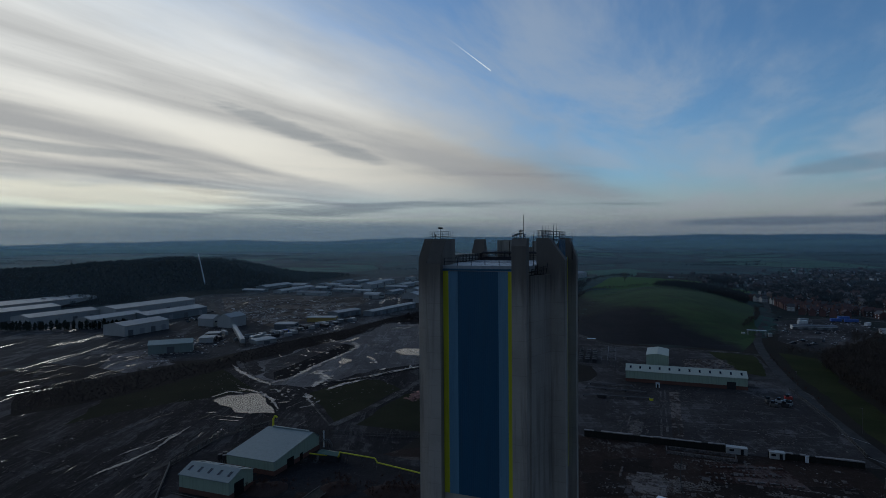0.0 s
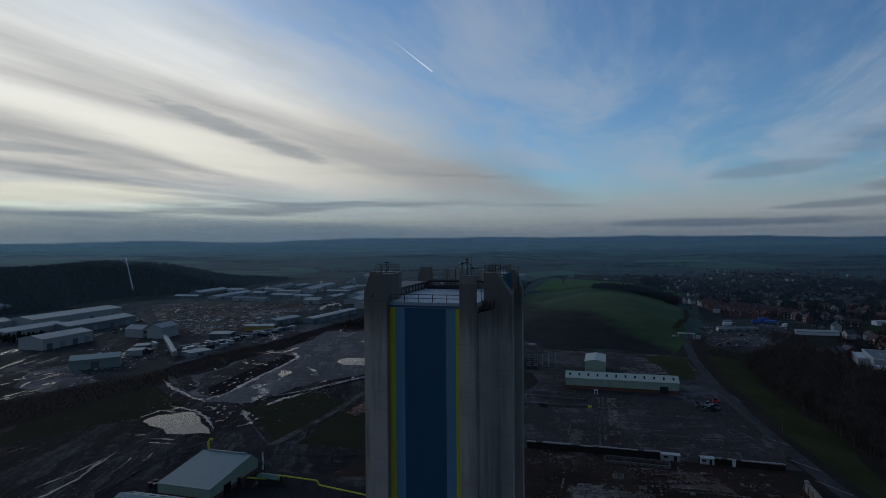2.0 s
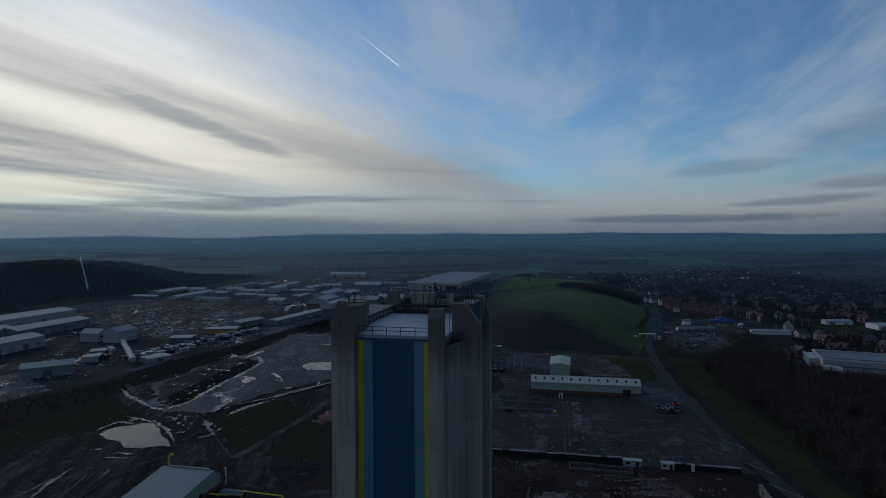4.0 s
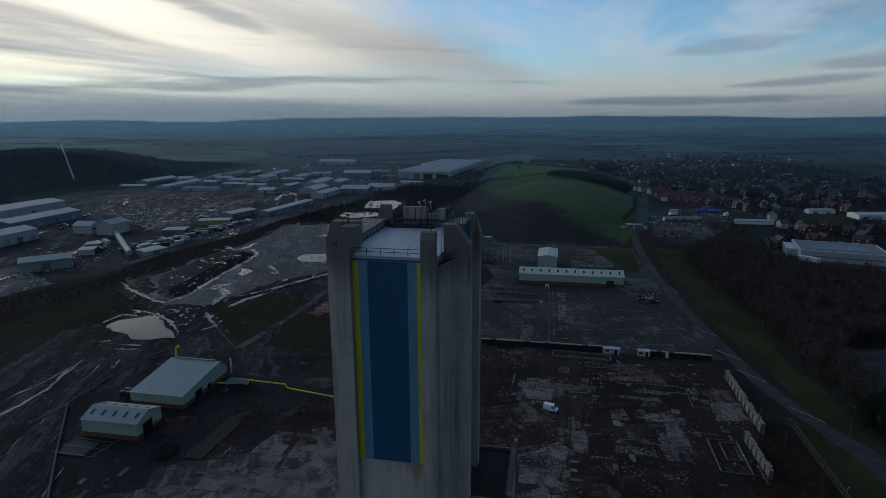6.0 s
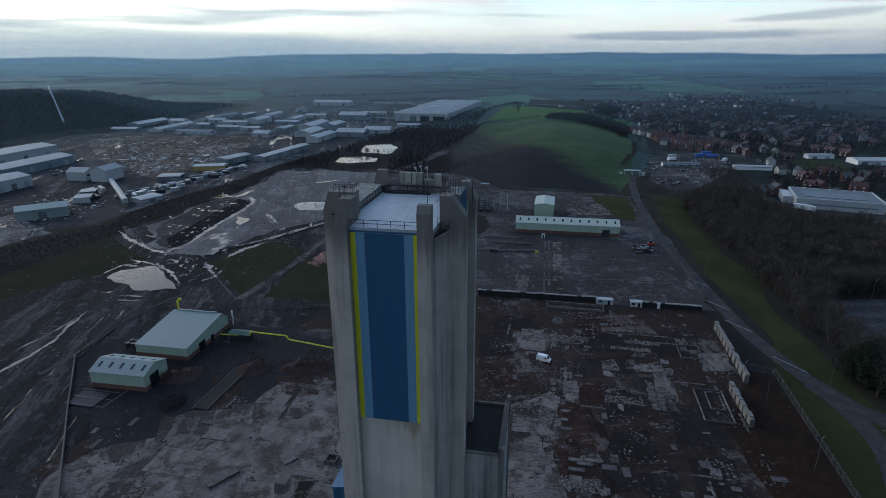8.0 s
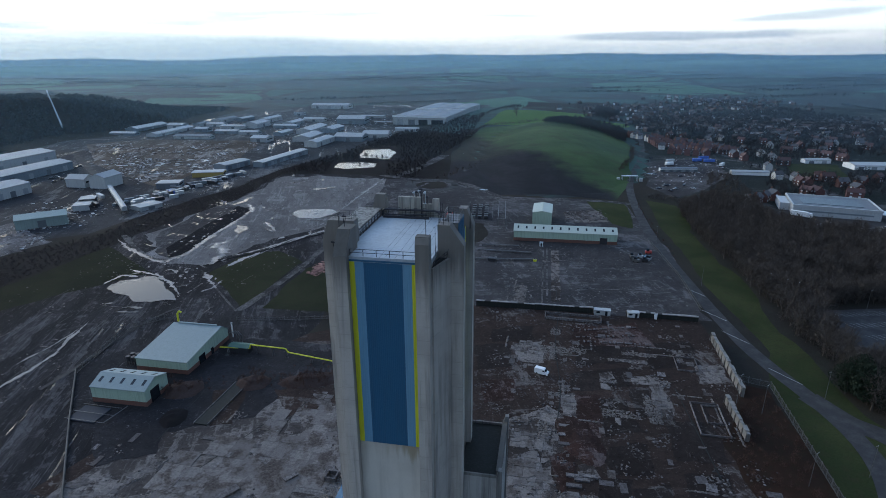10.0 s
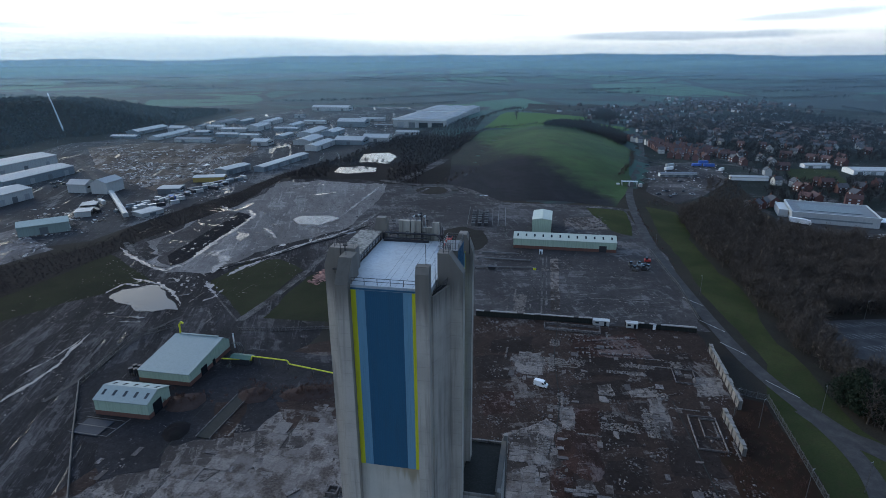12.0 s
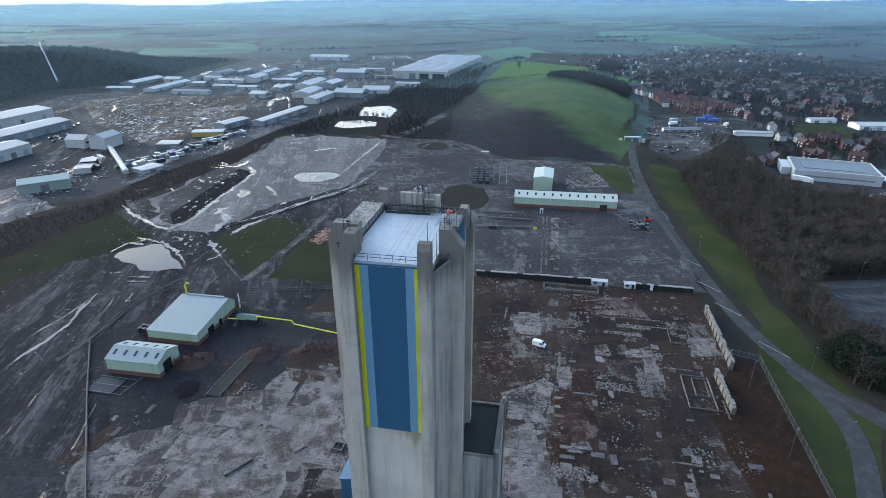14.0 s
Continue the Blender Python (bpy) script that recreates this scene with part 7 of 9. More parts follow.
# farther roofs of the town, too small to pick apart
s1, s2 = Shape(), Shape()
CENTRES = [(529.9, 1028.4), (560.3, 980.1), (630.9, 1004.6), (744.4, 1069.2), (764.7, 994.7), (763.6, 932.7), (517.4, 850.6), (552.0, 813.1), (610.9, 814.3), (615.1, 744.7), (647.2, 706.7), (714.0, 710.0), (720.5, 661.8), (442.1, 783.4), (477.3, 738.5), (523.7, 705.3), (546.3, 668.0), (783.1, 1166.5), (815.7, 1116.6), (880.5, 1114.6), (497.3, 903.3), (588.2, 648.6), (649.4, 625.3)]
for cx_, cy_ in CENTRES:
    for _ in range(30):
        x, y = rng.gauss(cx_, 42), rng.gauss(cy_, 42)
        a = radians(rng.choice((10, 100, 40, 130)) + rng.uniform(-8, 8))
        l, d, h = rng.uniform(2.6, 4.6), rng.uniform(2.2, 2.8), rng.uniform(3.2, 4.4)
        z = land(x, y)
        c_, n_ = math.cos(a), math.sin(a)
        base = [(-l, -d), (l, -d), (l, d), (-l, d)]
        quad = [(x + u * c_ - v * n_, y + u * n_ + v * c_) for u, v in base]
        sh = s1
        sh.add([(*p, z) for p in quad] + [(*p, z + h) for p in quad], [(0, 1, 5, 4), (1, 2, 6, 5), (2, 3, 7, 6), (3, 0, 4, 7)])
        e = [(x + u * c_, y + u * n_) for u in (-l, l)]
        s2.add([(*p, z + h) for p in quad] + [(*p, z + h + 2.3) for p in e], [(0, 1, 5, 4), (2, 3, 4, 5), (0, 4, 3), (1, 5, 2)])
n = Nodes("far_house_walls")
M_FARWALL = n.done(n.ramp(n.island(), (0.0, (0.04, 0.027, 0.027)), (0.5, (0.06, 0.036, 0.034)), (0.80, (0.075, 0.066, 0.068)), (0.88, (0.42, 0.42, 0.42))), 0.8)
n = Nodes("far_house_roofs")
M_FARROOF = n.done(n.ramp(n.island(), (0.0, (0.026, 0.028, 0.034)), (0.5, (0.042, 0.032, 0.033)), (0.92, (0.060, 0.040, 0.038)), (1.0, (0.15, 0.155, 0.17))), 0.7)
far_town = solo("far_houses", s1, M_FARWALL, None, "small far houses of brick and render", "houses", "", "stuff")
part("roofs", s2, M_FARROOF, far_town, "small far pitched roofs")
tagged(far_town.children[0], kind="stuff")


# ---- loose and fixed things on the works ----
def upright_wall(name, a0, b0, a1, b1, h, thick, label, mat, ribs=0.0):
    x0, y0 = site(a0, b0)
    x1, y1 = site(a1, b1)
    length = math.hypot(x1 - x0, y1 - y0)
    w = thing(name, x0, y0, 0, math.degrees(math.atan2(y1 - y0, x1 - x0)), label, "wall")
    part("wall", Shape().box(0, length, -thick / 2, thick / 2, 0, h), mat, w)
    at, q = 0.0, random.Random(int(length * 7))
    while at < length - 0.4:
        l = min(q.uniform(0.8, 3.2), length - at)
        if q.random() < 0.8:
            part("coping_stone", Shape().box(at, at + l - 0.05, -thick / 2 - q.uniform(0.05, 0.3), thick / 2 + q.uniform(0.0, 0.3), h, h + q.uniform(0.15, 0.4)), M_CONC_DARK if ribs else M_RUBBLE, w)
        at += l
    if ribs:
        k = int(length / ribs)
        rib = Shape().prism([(0, 0), (-0.45, 0), (-0.12, h - 0.1), (0, h - 0.1)], "x", -0.16, 0.16).mesh("buttress", M_SLAB)
        for i in range(k + 1):
            part("buttress", rib, M_SLAB, w, "", pose(0.3 + (length - 0.6) * i / k, -thick / 2, 0))
    return w


upright_wall("retaining_wall", 89.5, 124, 90, 87, 3.0, 0.8, "pale concrete retaining wall with buttresses", M_CONC_DARK, 3.6)
upright_wall("retaining_wall", 84.2, 83, 85.2, 64.5, 2.6, 0.8, "pale concrete retaining wall with buttresses", M_CONC_DARK, 3.0)
upright_wall("low_wall", 0.5, 138, 48, 139.5, 2.4, 0.7, "long low blackened wall with broken coping", M_BITUMEN, 0)
upright_wall("low_wall", 61, 139.6, 88, 139.2, 2.0, 0.7, "long low blackened wall with broken coping", M_BITUMEN, 0)
for a, w in ((51.5, 6.4), (63.5, 4.4)):
    x, y = site(a, 139.0)
    c = thing("site_cabin", x, y, 0, TURN_SITE, "white box cabin beside the low wall", "cabin", "white cabins")
    part("body", Shape().box(-w / 2, w / 2, -1.2, 1.2, 0.15, 2.2), M_PALEWALL, c)
    part("roof", Shape().box(-w / 2 - 0.1, w / 2 + 0.1, -1.3, 1.3, 2.2, 2.35), M_PALEROOF, c, "pale flat roof")
    part("door", Shape().box(w / 4 - 0.45, w / 4 + 0.45, -1.25, -1.18, 0.2, 2.0), M_GLASS, c, "dark door")
    part("window", Shape().box(-w / 4 - 0.7, -w / 4 + 0.7, -1.25, -1.18, 1.1, 1.8), M_GLASS, c, "dark window")
x, y = site(72, 138.4)
post = thing("white_post_box", x, y, 0, TURN_SITE, "small white cabinet by the low wall", "cabinet")
part("body", Shape().box(-0.5, 0.5, -0.3, 0.3, 0, 2.0), M_WHITE, post)
part("lid", Shape().box(-0.6, 0.6, -0.4, 0.4, 2.0, 2.1), M_GALV, post)

# foundation frames left in the ground
def foundation(a, b, w, d, h=0.4, t=0.35, label="pale concrete foundation frame"):
    x, y = site(a, b)
    f = thing("foundation", x, y, 0, TURN_SITE, label, "foundation", "concrete foundations")
    for x0, x1, y0, y1 in ((-w / 2, w / 2, -d / 2, -d / 2 + t), (-w / 2, w / 2, d / 2 - t, d / 2), (-w / 2, -w / 2 + t, -d / 2 + t, d / 2 - t), (w / 2 - t, w / 2, -d / 2 + t, d / 2 - t)):
        part("kerb", Shape().box(x0, x1, y0, y1, 0, LAYER[0] - 0.05 + h), M_SLAB, f)
    return f


foundation(77.5, 73, 8, 16, 0.3, 0.28)
foundation(79, 75.5, 5, 9, 0.25, 0.22)
foundation(77, 104, 7, 9, 0.2, 0.25)
foundation(40, 133, 22, 5, 0.7, 0.4)
foundation(-20, 30, 3, 3, 0.9, 0.4)
for a, b in ((37, 62), (37, 58), (37, 54), (39, 42), (41, 41), (43, 42.5), (39, 38.5)):
    x, y = site(a, b)
    blk = Shape()
    blk.box(-1.9, 1.9, -0.6, 0.6, 0, LAYER[0] + 0.15)
    solo("concrete_plinth", blk, M_SLAB, pose(x, y, 0, 0, 0, TURN_SITE), "pale broken concrete machine plinth", "plinth", "machine plinths")
for a, b, turn, l, w, h in ((-43, 19, 35, 7.5, 2.2, 1.4), (-30, 28, 30, 3.6, 1.2, 0.9), (-33, 12, 25, 9, 0.7, 0.4), (-12, 27, 20, 2.6, 2.0, 1.0)):
    x, y = site(a, b)
    solo("concrete_block", Shape().box(-l / 2, l / 2, -w / 2, w / 2, 0, h * 0.6), M_SLAB, pose(x, y, 0, 0, 0, turn), "tipped grey concrete block on the slabs", "block", "loose concrete blocks")


# brick stubs of a removed wall, in rows on the red floor
brick_floor = bpy.data.objects["brick_floor"]
rng = random.Random(41)
stub_meshes = [Shape().box(-w, w, -0.28, 0.28, 0, 0.35).mesh("stub", M_SLAB) for w in (0.3, 0.45, 0.7)]
for (x0, y0), (x1, y1), number in (((81.0, 173.0), (106.8, 164.6), 15), ((80.9, 176.0), (104.5, 172.3), 10), ((82.1, 181.1), (107.3, 178.5), 12)):
    for i in range(number):
        t = (i + rng.uniform(0.2, 0.8)) / number
        part("stub", rng.choice(stub_meshes), M_SLAB, brick_floor, "", pose(x0 + (x1 - x0) * t, y0 + (y1 - y0) * t, LAYER[0] - 0.1, 0, 0, TURN_SITE + rng.choice((0, 90)) + rng.uniform(-6, 6)))


# fences
def fence(name, points, h, gap, mat, label, rail=True):
    """Posts, rails and a mesh of thin pales."""
    x0, y0 = points[0]
    f = thing(name, x0, y0, 0, 0, label, "fence")
    pales = Shape()
    for (xa, ya), (xb, yb) in zip(points, points[1:]):
        p, q = Vector((xa - x0, ya - y0, 0)), Vector((xb - x0, yb - y0, 0))
        k = max(1, round((q - p).length / gap))
        d = (q - p).normalized()
        post_mesh = Shape().box(-0.09, 0.09, -0.09, 0.09, 0, h + 0.15).mesh("post", mat)
        for i in range(k):
            part("post", post_mesh, mat, f, "", Matrix.Translation(p.lerp(q, i / k)))
        for z in (0.35, h - 0.3):
            part("rail", Shape().rod(p + Vector((0, 0, z)), q + Vector((0, 0, z)), 0.06, 4), mat, f)
        m = int((q - p).length / 0.22)
        for i in range(m):
            c = p.lerp(q, (i + 0.5) / m)
            w = d * 0.028
            pales.add([c - w, c + w, c + w + Vector((0, 0, h)), c - w + Vector((0, 0, h))], [(0, 1, 2, 3)])
    pl = part("pales", pales, mat, f, "thin steel pales")
    tagged(pl, kind="stuff")


fence("palisade_fence", [site(91, 96.5), site(100, 94), site(100, 69), site(100, 38), site(100, 5), site(100, -40)], 2.4, 3.0, M_STEEL, "grey steel palisade fence beside the road")
def kerb_wall(points, h, thick, mat, label):
    """A low wall in straight lengths."""
    w = thing("compound_wall", *points[0], 0, 0, label, "wall")
    for (xa, ya), (xb, yb) in zip(points, points[1:]):
        l, a = math.hypot(xb - xa, yb - ya), math.degrees(math.atan2(yb - ya, xb - xa))
        m = pose(xa - points[0][0], ya - points[0][1], 0, 0, 0, a)
        part("length", Shape().box(0, l, -thick / 2, thick / 2, 0, h), mat, w, "", m)
        part("coping", Shape().box(0, l, -thick / 2 - 0.03, thick / 2 + 0.03, h, h + 0.1), M_CONC_TOP, w, "", m)


kerb_wall([(-91.4, 186.9), (-81.2, 155.3), (-66.9, 113.7), (-58.5, 89.0)], 0.9, 0.3, M_CONC_TOP, "long low dark wall round the compound")
fence("mesh_fence", [site(-122, 60), site(-128, 92), site(-118, 104)], 2.2, 3.0, M_STEEL, "dark steel mesh fence round the compound")
fence("rail_fence", [(-44.2, 216.2), (-28.3, 212.6), (-7.9, 210.1)], 1.6, 3.0, M_STEEL, "dark rail fence behind the engine house")
fence("verge_fence", [(166.7, 271.6), (152.8, 220.4), (140.8, 187.2)], 1.8, 3.5, M_STEEL, "dark fence along the access road")


# lamp posts
def street_lamp(x, y, h, turn, label="tall grey lamp post leaning over the road"):
    l = thing("street_lamp", x, y, 0, turn, label, "lamp", "lamp posts by the road")
    part("pole", Shape().rod((0, 0, 0), (0, 0, h), 0.10, 7, 0.055), M_STEEL, l)
    part("arm", Shape().rod((0, 0, h), (0.7, 0, h + 0.12), 0.05, 6), M_GALV, l)
    part("lamp_head", Shape().prism([(0.55, h + 0.08), (0.6, h + 0.2), (1.1, h + 0.2), (1.15, h + 0.1)], "y", -0.1, 0.1), M_STEEL, l, "grey lamp head")
    return l


first = street_lamp(*(112.3, 127.6), 9.5, 20)
for (x, y), turn in (((115.8, 121.2), 20), ((106.4, 93.4), 20), ((123.4, 93.2), 200), ((139.7, 124.1), 200), ((157.4, 211.6), 200), ((179.9, 197.4), 200), ((169.8, 271.0), 200), ((181.4, 190.1), 20), ((243.6, 222.5), 200), ((65.0, 471.0), 0), ((183.6, 186.3), 20), ((205.5, 173.5), 0)):
    copy_thing(first, pose(x, y, 0, 0, 0, turn))

# yellow gas pipe on trestles
gx, gy = site(-83, 82)
gas = thing("gas_pipe", gx, gy, 0, TURN_SITE, "yellow gas pipe on steel trestles", "pipe")
line = [(0, 0, 2.0), (11, 1, 2.0), (11.5, 1, 3.6), (25, 0.6, 3.6), (26, 0.4, 2.4), (45, -2.5, 2.4), (62, -5, 2.2), (74, -6, 2.2)]
for k, (p, q) in enumerate(zip(line, line[1:])):
    part("pipe", Shape().rod(p, q, 0.24, 9), M_YELLOW, gas)
for x, y, z in ((3, 0.2, 2.0), (8, 0.7, 2.0), (14, 1, 3.6), (20, 0.8, 3.6), (25.2, 0.5, 2.4), (35, -1, 2.4), (45, -2.5, 2.4), (58, -4.4, 2.2), (70, -5.7, 2.2)):
    part("trestle", Shape().rod((x - 0.5, y, 0), (x, y, z), 0.1, 5).rod((x + 0.5, y, 0), (x, y, z), 0.1, 5), M_STEEL, gas)
# plant beside the engine house
kx, ky = site(-76, 84)
kiosk = thing("green_kiosk", kx, ky, 0, TURN_SITE, "dark green roofed kiosk beside the gas pipe", "kiosk")
part("wall", Shape().box(-3.5, 3.5, -1.6, 1.6, 0, 2.4), M_DARKSTEEL, kiosk)
part("roof", Shape().prism([(-2.0, 2.4), (0, 3.0), (2.0, 2.4)], "x", -4, 4), M_DARKGREEN, kiosk, "dark green roof")
px_, py_ = site(-81, 90)
rig = thing("pipe_manifold", px_, py_, 0, TURN_SITE, "pale curved pipes beside the engine house", "pipework")
for i in range(3):
    for p, q in (((i * 0.9, 0, 0), (i * 0.9, 0, 3.0)), ((i * 0.9, 0, 3.0), (i * 0.9 - 1.6, 0.6, 4.2)), ((i * 0.9 - 1.6, 0.6, 4.2), (i * 0.9 - 3.2, 0.2, 3.2))):
        part("pipe", Shape().rod(p, q, 0.14, 7), M_STEEL, rig)
fx, fy = site(-100, 93.5)
flue = thing("flue_pipe", fx + 14, fy - 6, 0, 0, "tall white flue pipe behind the engine house", "flue")
part("pipe", Shape().rod((0, 0, 0), (0, 0, 5.6), 0.26, 9), M_WHITE, flue)
part("cowl", Shape().rod((0, 0, 5.6), (0, 0, 5.9), 0.36, 9), M_GALV, flue)
vx_, vy_ = site(-106, 92)
vent = thing("yellow_vent", vx_, vy_, 0, TURN_SITE, "yellow swan-neck vent pipe behind the engine house", "pipe")
for p, q in (((0, 0, 0), (0, 0, 8.2)), ((0, 0, 8.2), (0.9, 0, 9.4)), ((0.9, 0, 9.4), (1.8, 0, 9.0))):
    part("pipe", Shape().rod(p, q, 0.35, 8), M_YELLOW, vent)
tx, ty = site(-109.5, 69)
for k in range(4):
    p = Vector((tx, ty, 0)) + U * (1.2 * (k % 2) * 1.6) + V * (2.2 * (k // 2))
    tank = thing("gas_cooler", p.x, p.y, 0, TURN_SITE, "dark steel cooler on legs by the engine house", "cooler", "coolers")
    part("drum", Shape().rod((0, 0, 1.1), (0, 0, 2.8), 0.8, 10), M_DARKSTEEL, tank)
    leg_mesh = Shape().box(-0.08, 0.08, -0.08, 0.08, 0, 1.2).mesh("leg", M_STEEL)
    for lx, ly in ((-0.5, -0.5), (0.5, -0.5), (0.5, 0.5), (-0.5, 0.5)):
        part("leg", leg_mesh, M_STEEL, tank, "", pose(lx, ly, 0))
# sunken ramp with pale kerbs, blue sheet and frames by the boiler house
rp0, rp1 = Vector((-42.8, 150.7)), Vector((-36.8, 164.7))
rx_, ry_ = (rp0 + rp1) / 2
ramp = thing("sunken_ramp", rx_, ry_, 0, math.degrees(math.atan2(rp1.y - rp0.y, rp1.x - rp0.x)) - 90, "dark sunken ramp between pale kerbs", "ramp")
part("floor", Shape().box(-2.0, 2.0, -11, 11, 0.0, LAYER[0] + 0.05), M_BITUMEN, ramp)
for s_ in (-1, 1):
    part("kerb", Shape().box(s_ * 2.15 - 0.13, s_ * 2.15 + 0.13, -11, 11, 0, LAYER[0] + 0.2), M_SLAB, ramp)
M_PITCOVER = painted("blue_grey_cover", (0.035, 0.042, 0.055), 0.7, 0.0, 0.5, 0.4, 0.0, 0.1)
qx, qy = (-77.2, 159.0)
pit = thing("covered_pit", qx, qy, 0, TURN_SITE, "blue-grey covered pit with rails around it", "pit")
part("cover", Shape().box(-4.5, 4.5, -3.5, 3.5, 0, LAYER[0] + 0.1), M_PITCOVER, pit)
for z0, z1, y in ((0.4, 0.4, 0), (0.5, 0.5, -3.6), (0.5, 0.5, 3.6)):
    part("rail", Shape().rod((-5, y, 0.9), (8, y, 0.9), 0.08, 5), M_STEEL, pit)
part("beam", Shape().rod((8, -3.6, 0.9), (9, 5.0, 0.9), 0.14, 5), M_STEEL, pit)


# spoil heaps
def heap(x, y, rx, ry, h, mat, label, seed):
    s = Shape()
    n_, m_ = 22, 9
    for j in range(m_ + 1):
        for i in range(n_):
            a, r = 2 * math.pi * i / n_, j / m_
            f = 1 + 0.25 * noise.noise((2 * math.cos(a), 2 * math.sin(a), seed))
            px, py = rx * r * f * math.cos(a), ry * r * f * math.sin(a)
            s.v.append((px, py, h * (1 - r ** 1.5) * (1 + 0.4 * noise.noise((px * 0.5, py * 0.5, seed))) - 0.05))
    s.f = [(j * n_ + i, j * n_ + (i + 1) % n_, (j + 1) * n_ + (i + 1) % n_, (j + 1) * n_ + i) for j in range(m_) for i in range(n_)]
    return solo("spoil_heap", s, mat, pose(x, y, 0), label, "heap", "", "", True)


heap(*(-53.1, 167.5), 6.5, 5.5, 2.0, M_SPOIL, "overgrown russet spoil heap beside the boiler house", 1)
heap(*(-32.1, 167.4), 6.0, 5.0, 2.2, M_SPOIL, "overgrown russet spoil heap near the gas pipe", 4)
heap(*(-13.9, 165.3), 11, 4.6, 1.9, M_SPOIL, "long russet spoil heap near the tower", 8)
heap(*(59.1, 120.6), 6, 12, 1.0, M_BRICKDUST, "low heap of crushed red brick", 12)
heap(*(-52.5, 152.5), 4, 5, 1.6, M_HEATH, "small dark earth heap", 15)

# substation frames, pipe racks and scrap in the north yard
sub = thing("substation", 91.0, 354.0, 0, -16, "fenced substation of grey transformers", "substation")
for i in range(3):
    for j in range(6):
        x0, y0 = -5.6 + 4.1 * i, -17 + 5.6 * j
        unit = part("transformer", Shape().box(x0, x0 + 2.4, y0, y0 + 2.6, 0, 2.0), M_DARKSTEEL if (i + j) % 3 else M_STEEL, sub)
        part("lid", Shape().box(x0 - 0.1, x0 + 2.5, y0 + 0.3, y0 + 1.7, 2.0, 2.25), M_STEEL, unit, "pale steel lid")
        for q in (0.4, 1.2, 2.0):
            part("insulator", Shape().rod((x0 + q, y0 + 2.2, 2.0), (x0 + q, y0 + 2.2, 3.3), 0.14, 6, 0.08), M_STEEL, unit)
for x in (-8, 8):
    part("rail", Shape().rod((x, -21, 2.2), (x, 21, 2.2), 0.1, 5), M_STEEL, sub)
    for j in range(8):
        part("post", Shape().box(x - 0.1, x + 0.1, -21.1 + 6 * j, -20.9 + 6 * j, 0, 2.4), M_STEEL, sub)
# gantry of tall steel frames between the substation and the long shed
gantry = thing("steel_gantry", 101.5, 340.0, 0, -17, "row of tall rusty steel frames beside the substation", "gantry")
for j in range(4):
    y0 = -21 + 14 * j
    for x in (-2.2, 2.2):
        part("post", Shape().box(x - 0.16, x + 0.16, y0 - 0.16, y0 + 0.16, 0, 4.6), M_STEEL, gantry)
    part("beam", Shape().box(-2.6, 2.6, y0 - 0.14, y0 + 0.14, 4.6, 4.9), M_STEEL, gantry)
for x in (-2.2, 2.2):
    part("rail", Shape().box(x - 0.15, x + 0.15, -22, 22, 4.92, 5.2), M_STEEL, gantry)
drum = thing("yellow_drum", 94.6, 257.0, 0, 0, "yellow drum at the end of the pipes", "drum")
part("body", Shape().rod((0, 0, 0), (0, 0, 1.0), 0.85, 14), M_YELLOW, drum)
part("lid", Shape().rod((0, 0, 1.0), (0, 0, 1.08), 0.6, 14), M_STEEL, drum)
box_ = thing("white_kiosk", 106.0, 279.2, 0, TURN_SITE, "small white kiosk before the long shed", "kiosk")
part("wall", Shape().box(-0.9, 0.9, -0.8, 0.8, 0, 2.2), M_WHITE, box_)
part("roof", Shape().box(-1.0, 1.0, -0.9, 0.9, 2.2, 2.35), M_GALV, box_)
part("door", Shape().box(-0.4, 0.4, -0.84, -0.8, 0.1, 1.9), M_GLASS, box_, "dark door")
for x, y, l, turn in ((83.2, 273.2, 28, 0.6), (80.0, 261.3, 29.6, 8.0), (84.0, 283.0, 20, 3.0)):
    rack = thing("pipe_rack", x, y, 0, TURN_SITE + turn, "rusty steel pipes lying on short supports", "pipes", "pipe racks")
    for q in range(2):
        part("pipe", Shape().rod((-l / 2, 0.6 * q, 0.9), (l / 2, 0.6 * q, 0.9), 0.22, 6), M_STEEL, rack)
    for q in range(4):
        part("support", Shape().box(-l / 2 + l * q / 3 - 0.2, -l / 2 + l * q / 3 + 0.2, -0.3, 0.9, 0, 0.8), M_DARKSTEEL, rack)
x, y = (73.4, 262.2)
skip = thing("black_skip", x, y, 0, TURN_SITE, "black steel skip among the pipes", "skip")
part("body", Shape().prism([(-1.6, 0.1), (-2.1, 1.6), (2.1, 1.6), (1.6, 0.1)], "y", -1, 1), M_DARKSTEEL, skip)
part("rim", Shape().box(-2.2, 2.2, -1.1, -0.95, 1.5, 1.7).box(-2.2, 2.2, 0.95, 1.1, 1.5, 1.7), M_STEEL, skip)
rng = random.Random(23)
x, y = (150.5, 250.4)
for k in range(7):
    m = thing("plant_machine", x + rng.uniform(-7, 7), y + rng.uniform(-6, 6), 0, rng.uniform(0, 180), ("red site machine parked by the road" if k == 0 else "dark grey site machine parked by the road"), "machine", "parked plant")
    part("body", Shape().box(-1.6, 1.6, -0.8, 0.8, 0.5, 1.7), M_RED if k == 0 else (M_DARKSTEEL, M_STEEL, M_GALV)[k % 3], m)
    part("cab", Shape().prism([(-0.3, 1.7), (-0.2, 2.7), (0.9, 2.7), (1.1, 1.7)], "y", -0.7, 0.7), M_GLASS, m, "dark cab")
    for wx in (-1.0, 1.0):
        for wy in (-0.8, 0.8):
            part("wheel", wheel_mesh, M_TYRE, m, "", pose(wx, wy, 0.4))
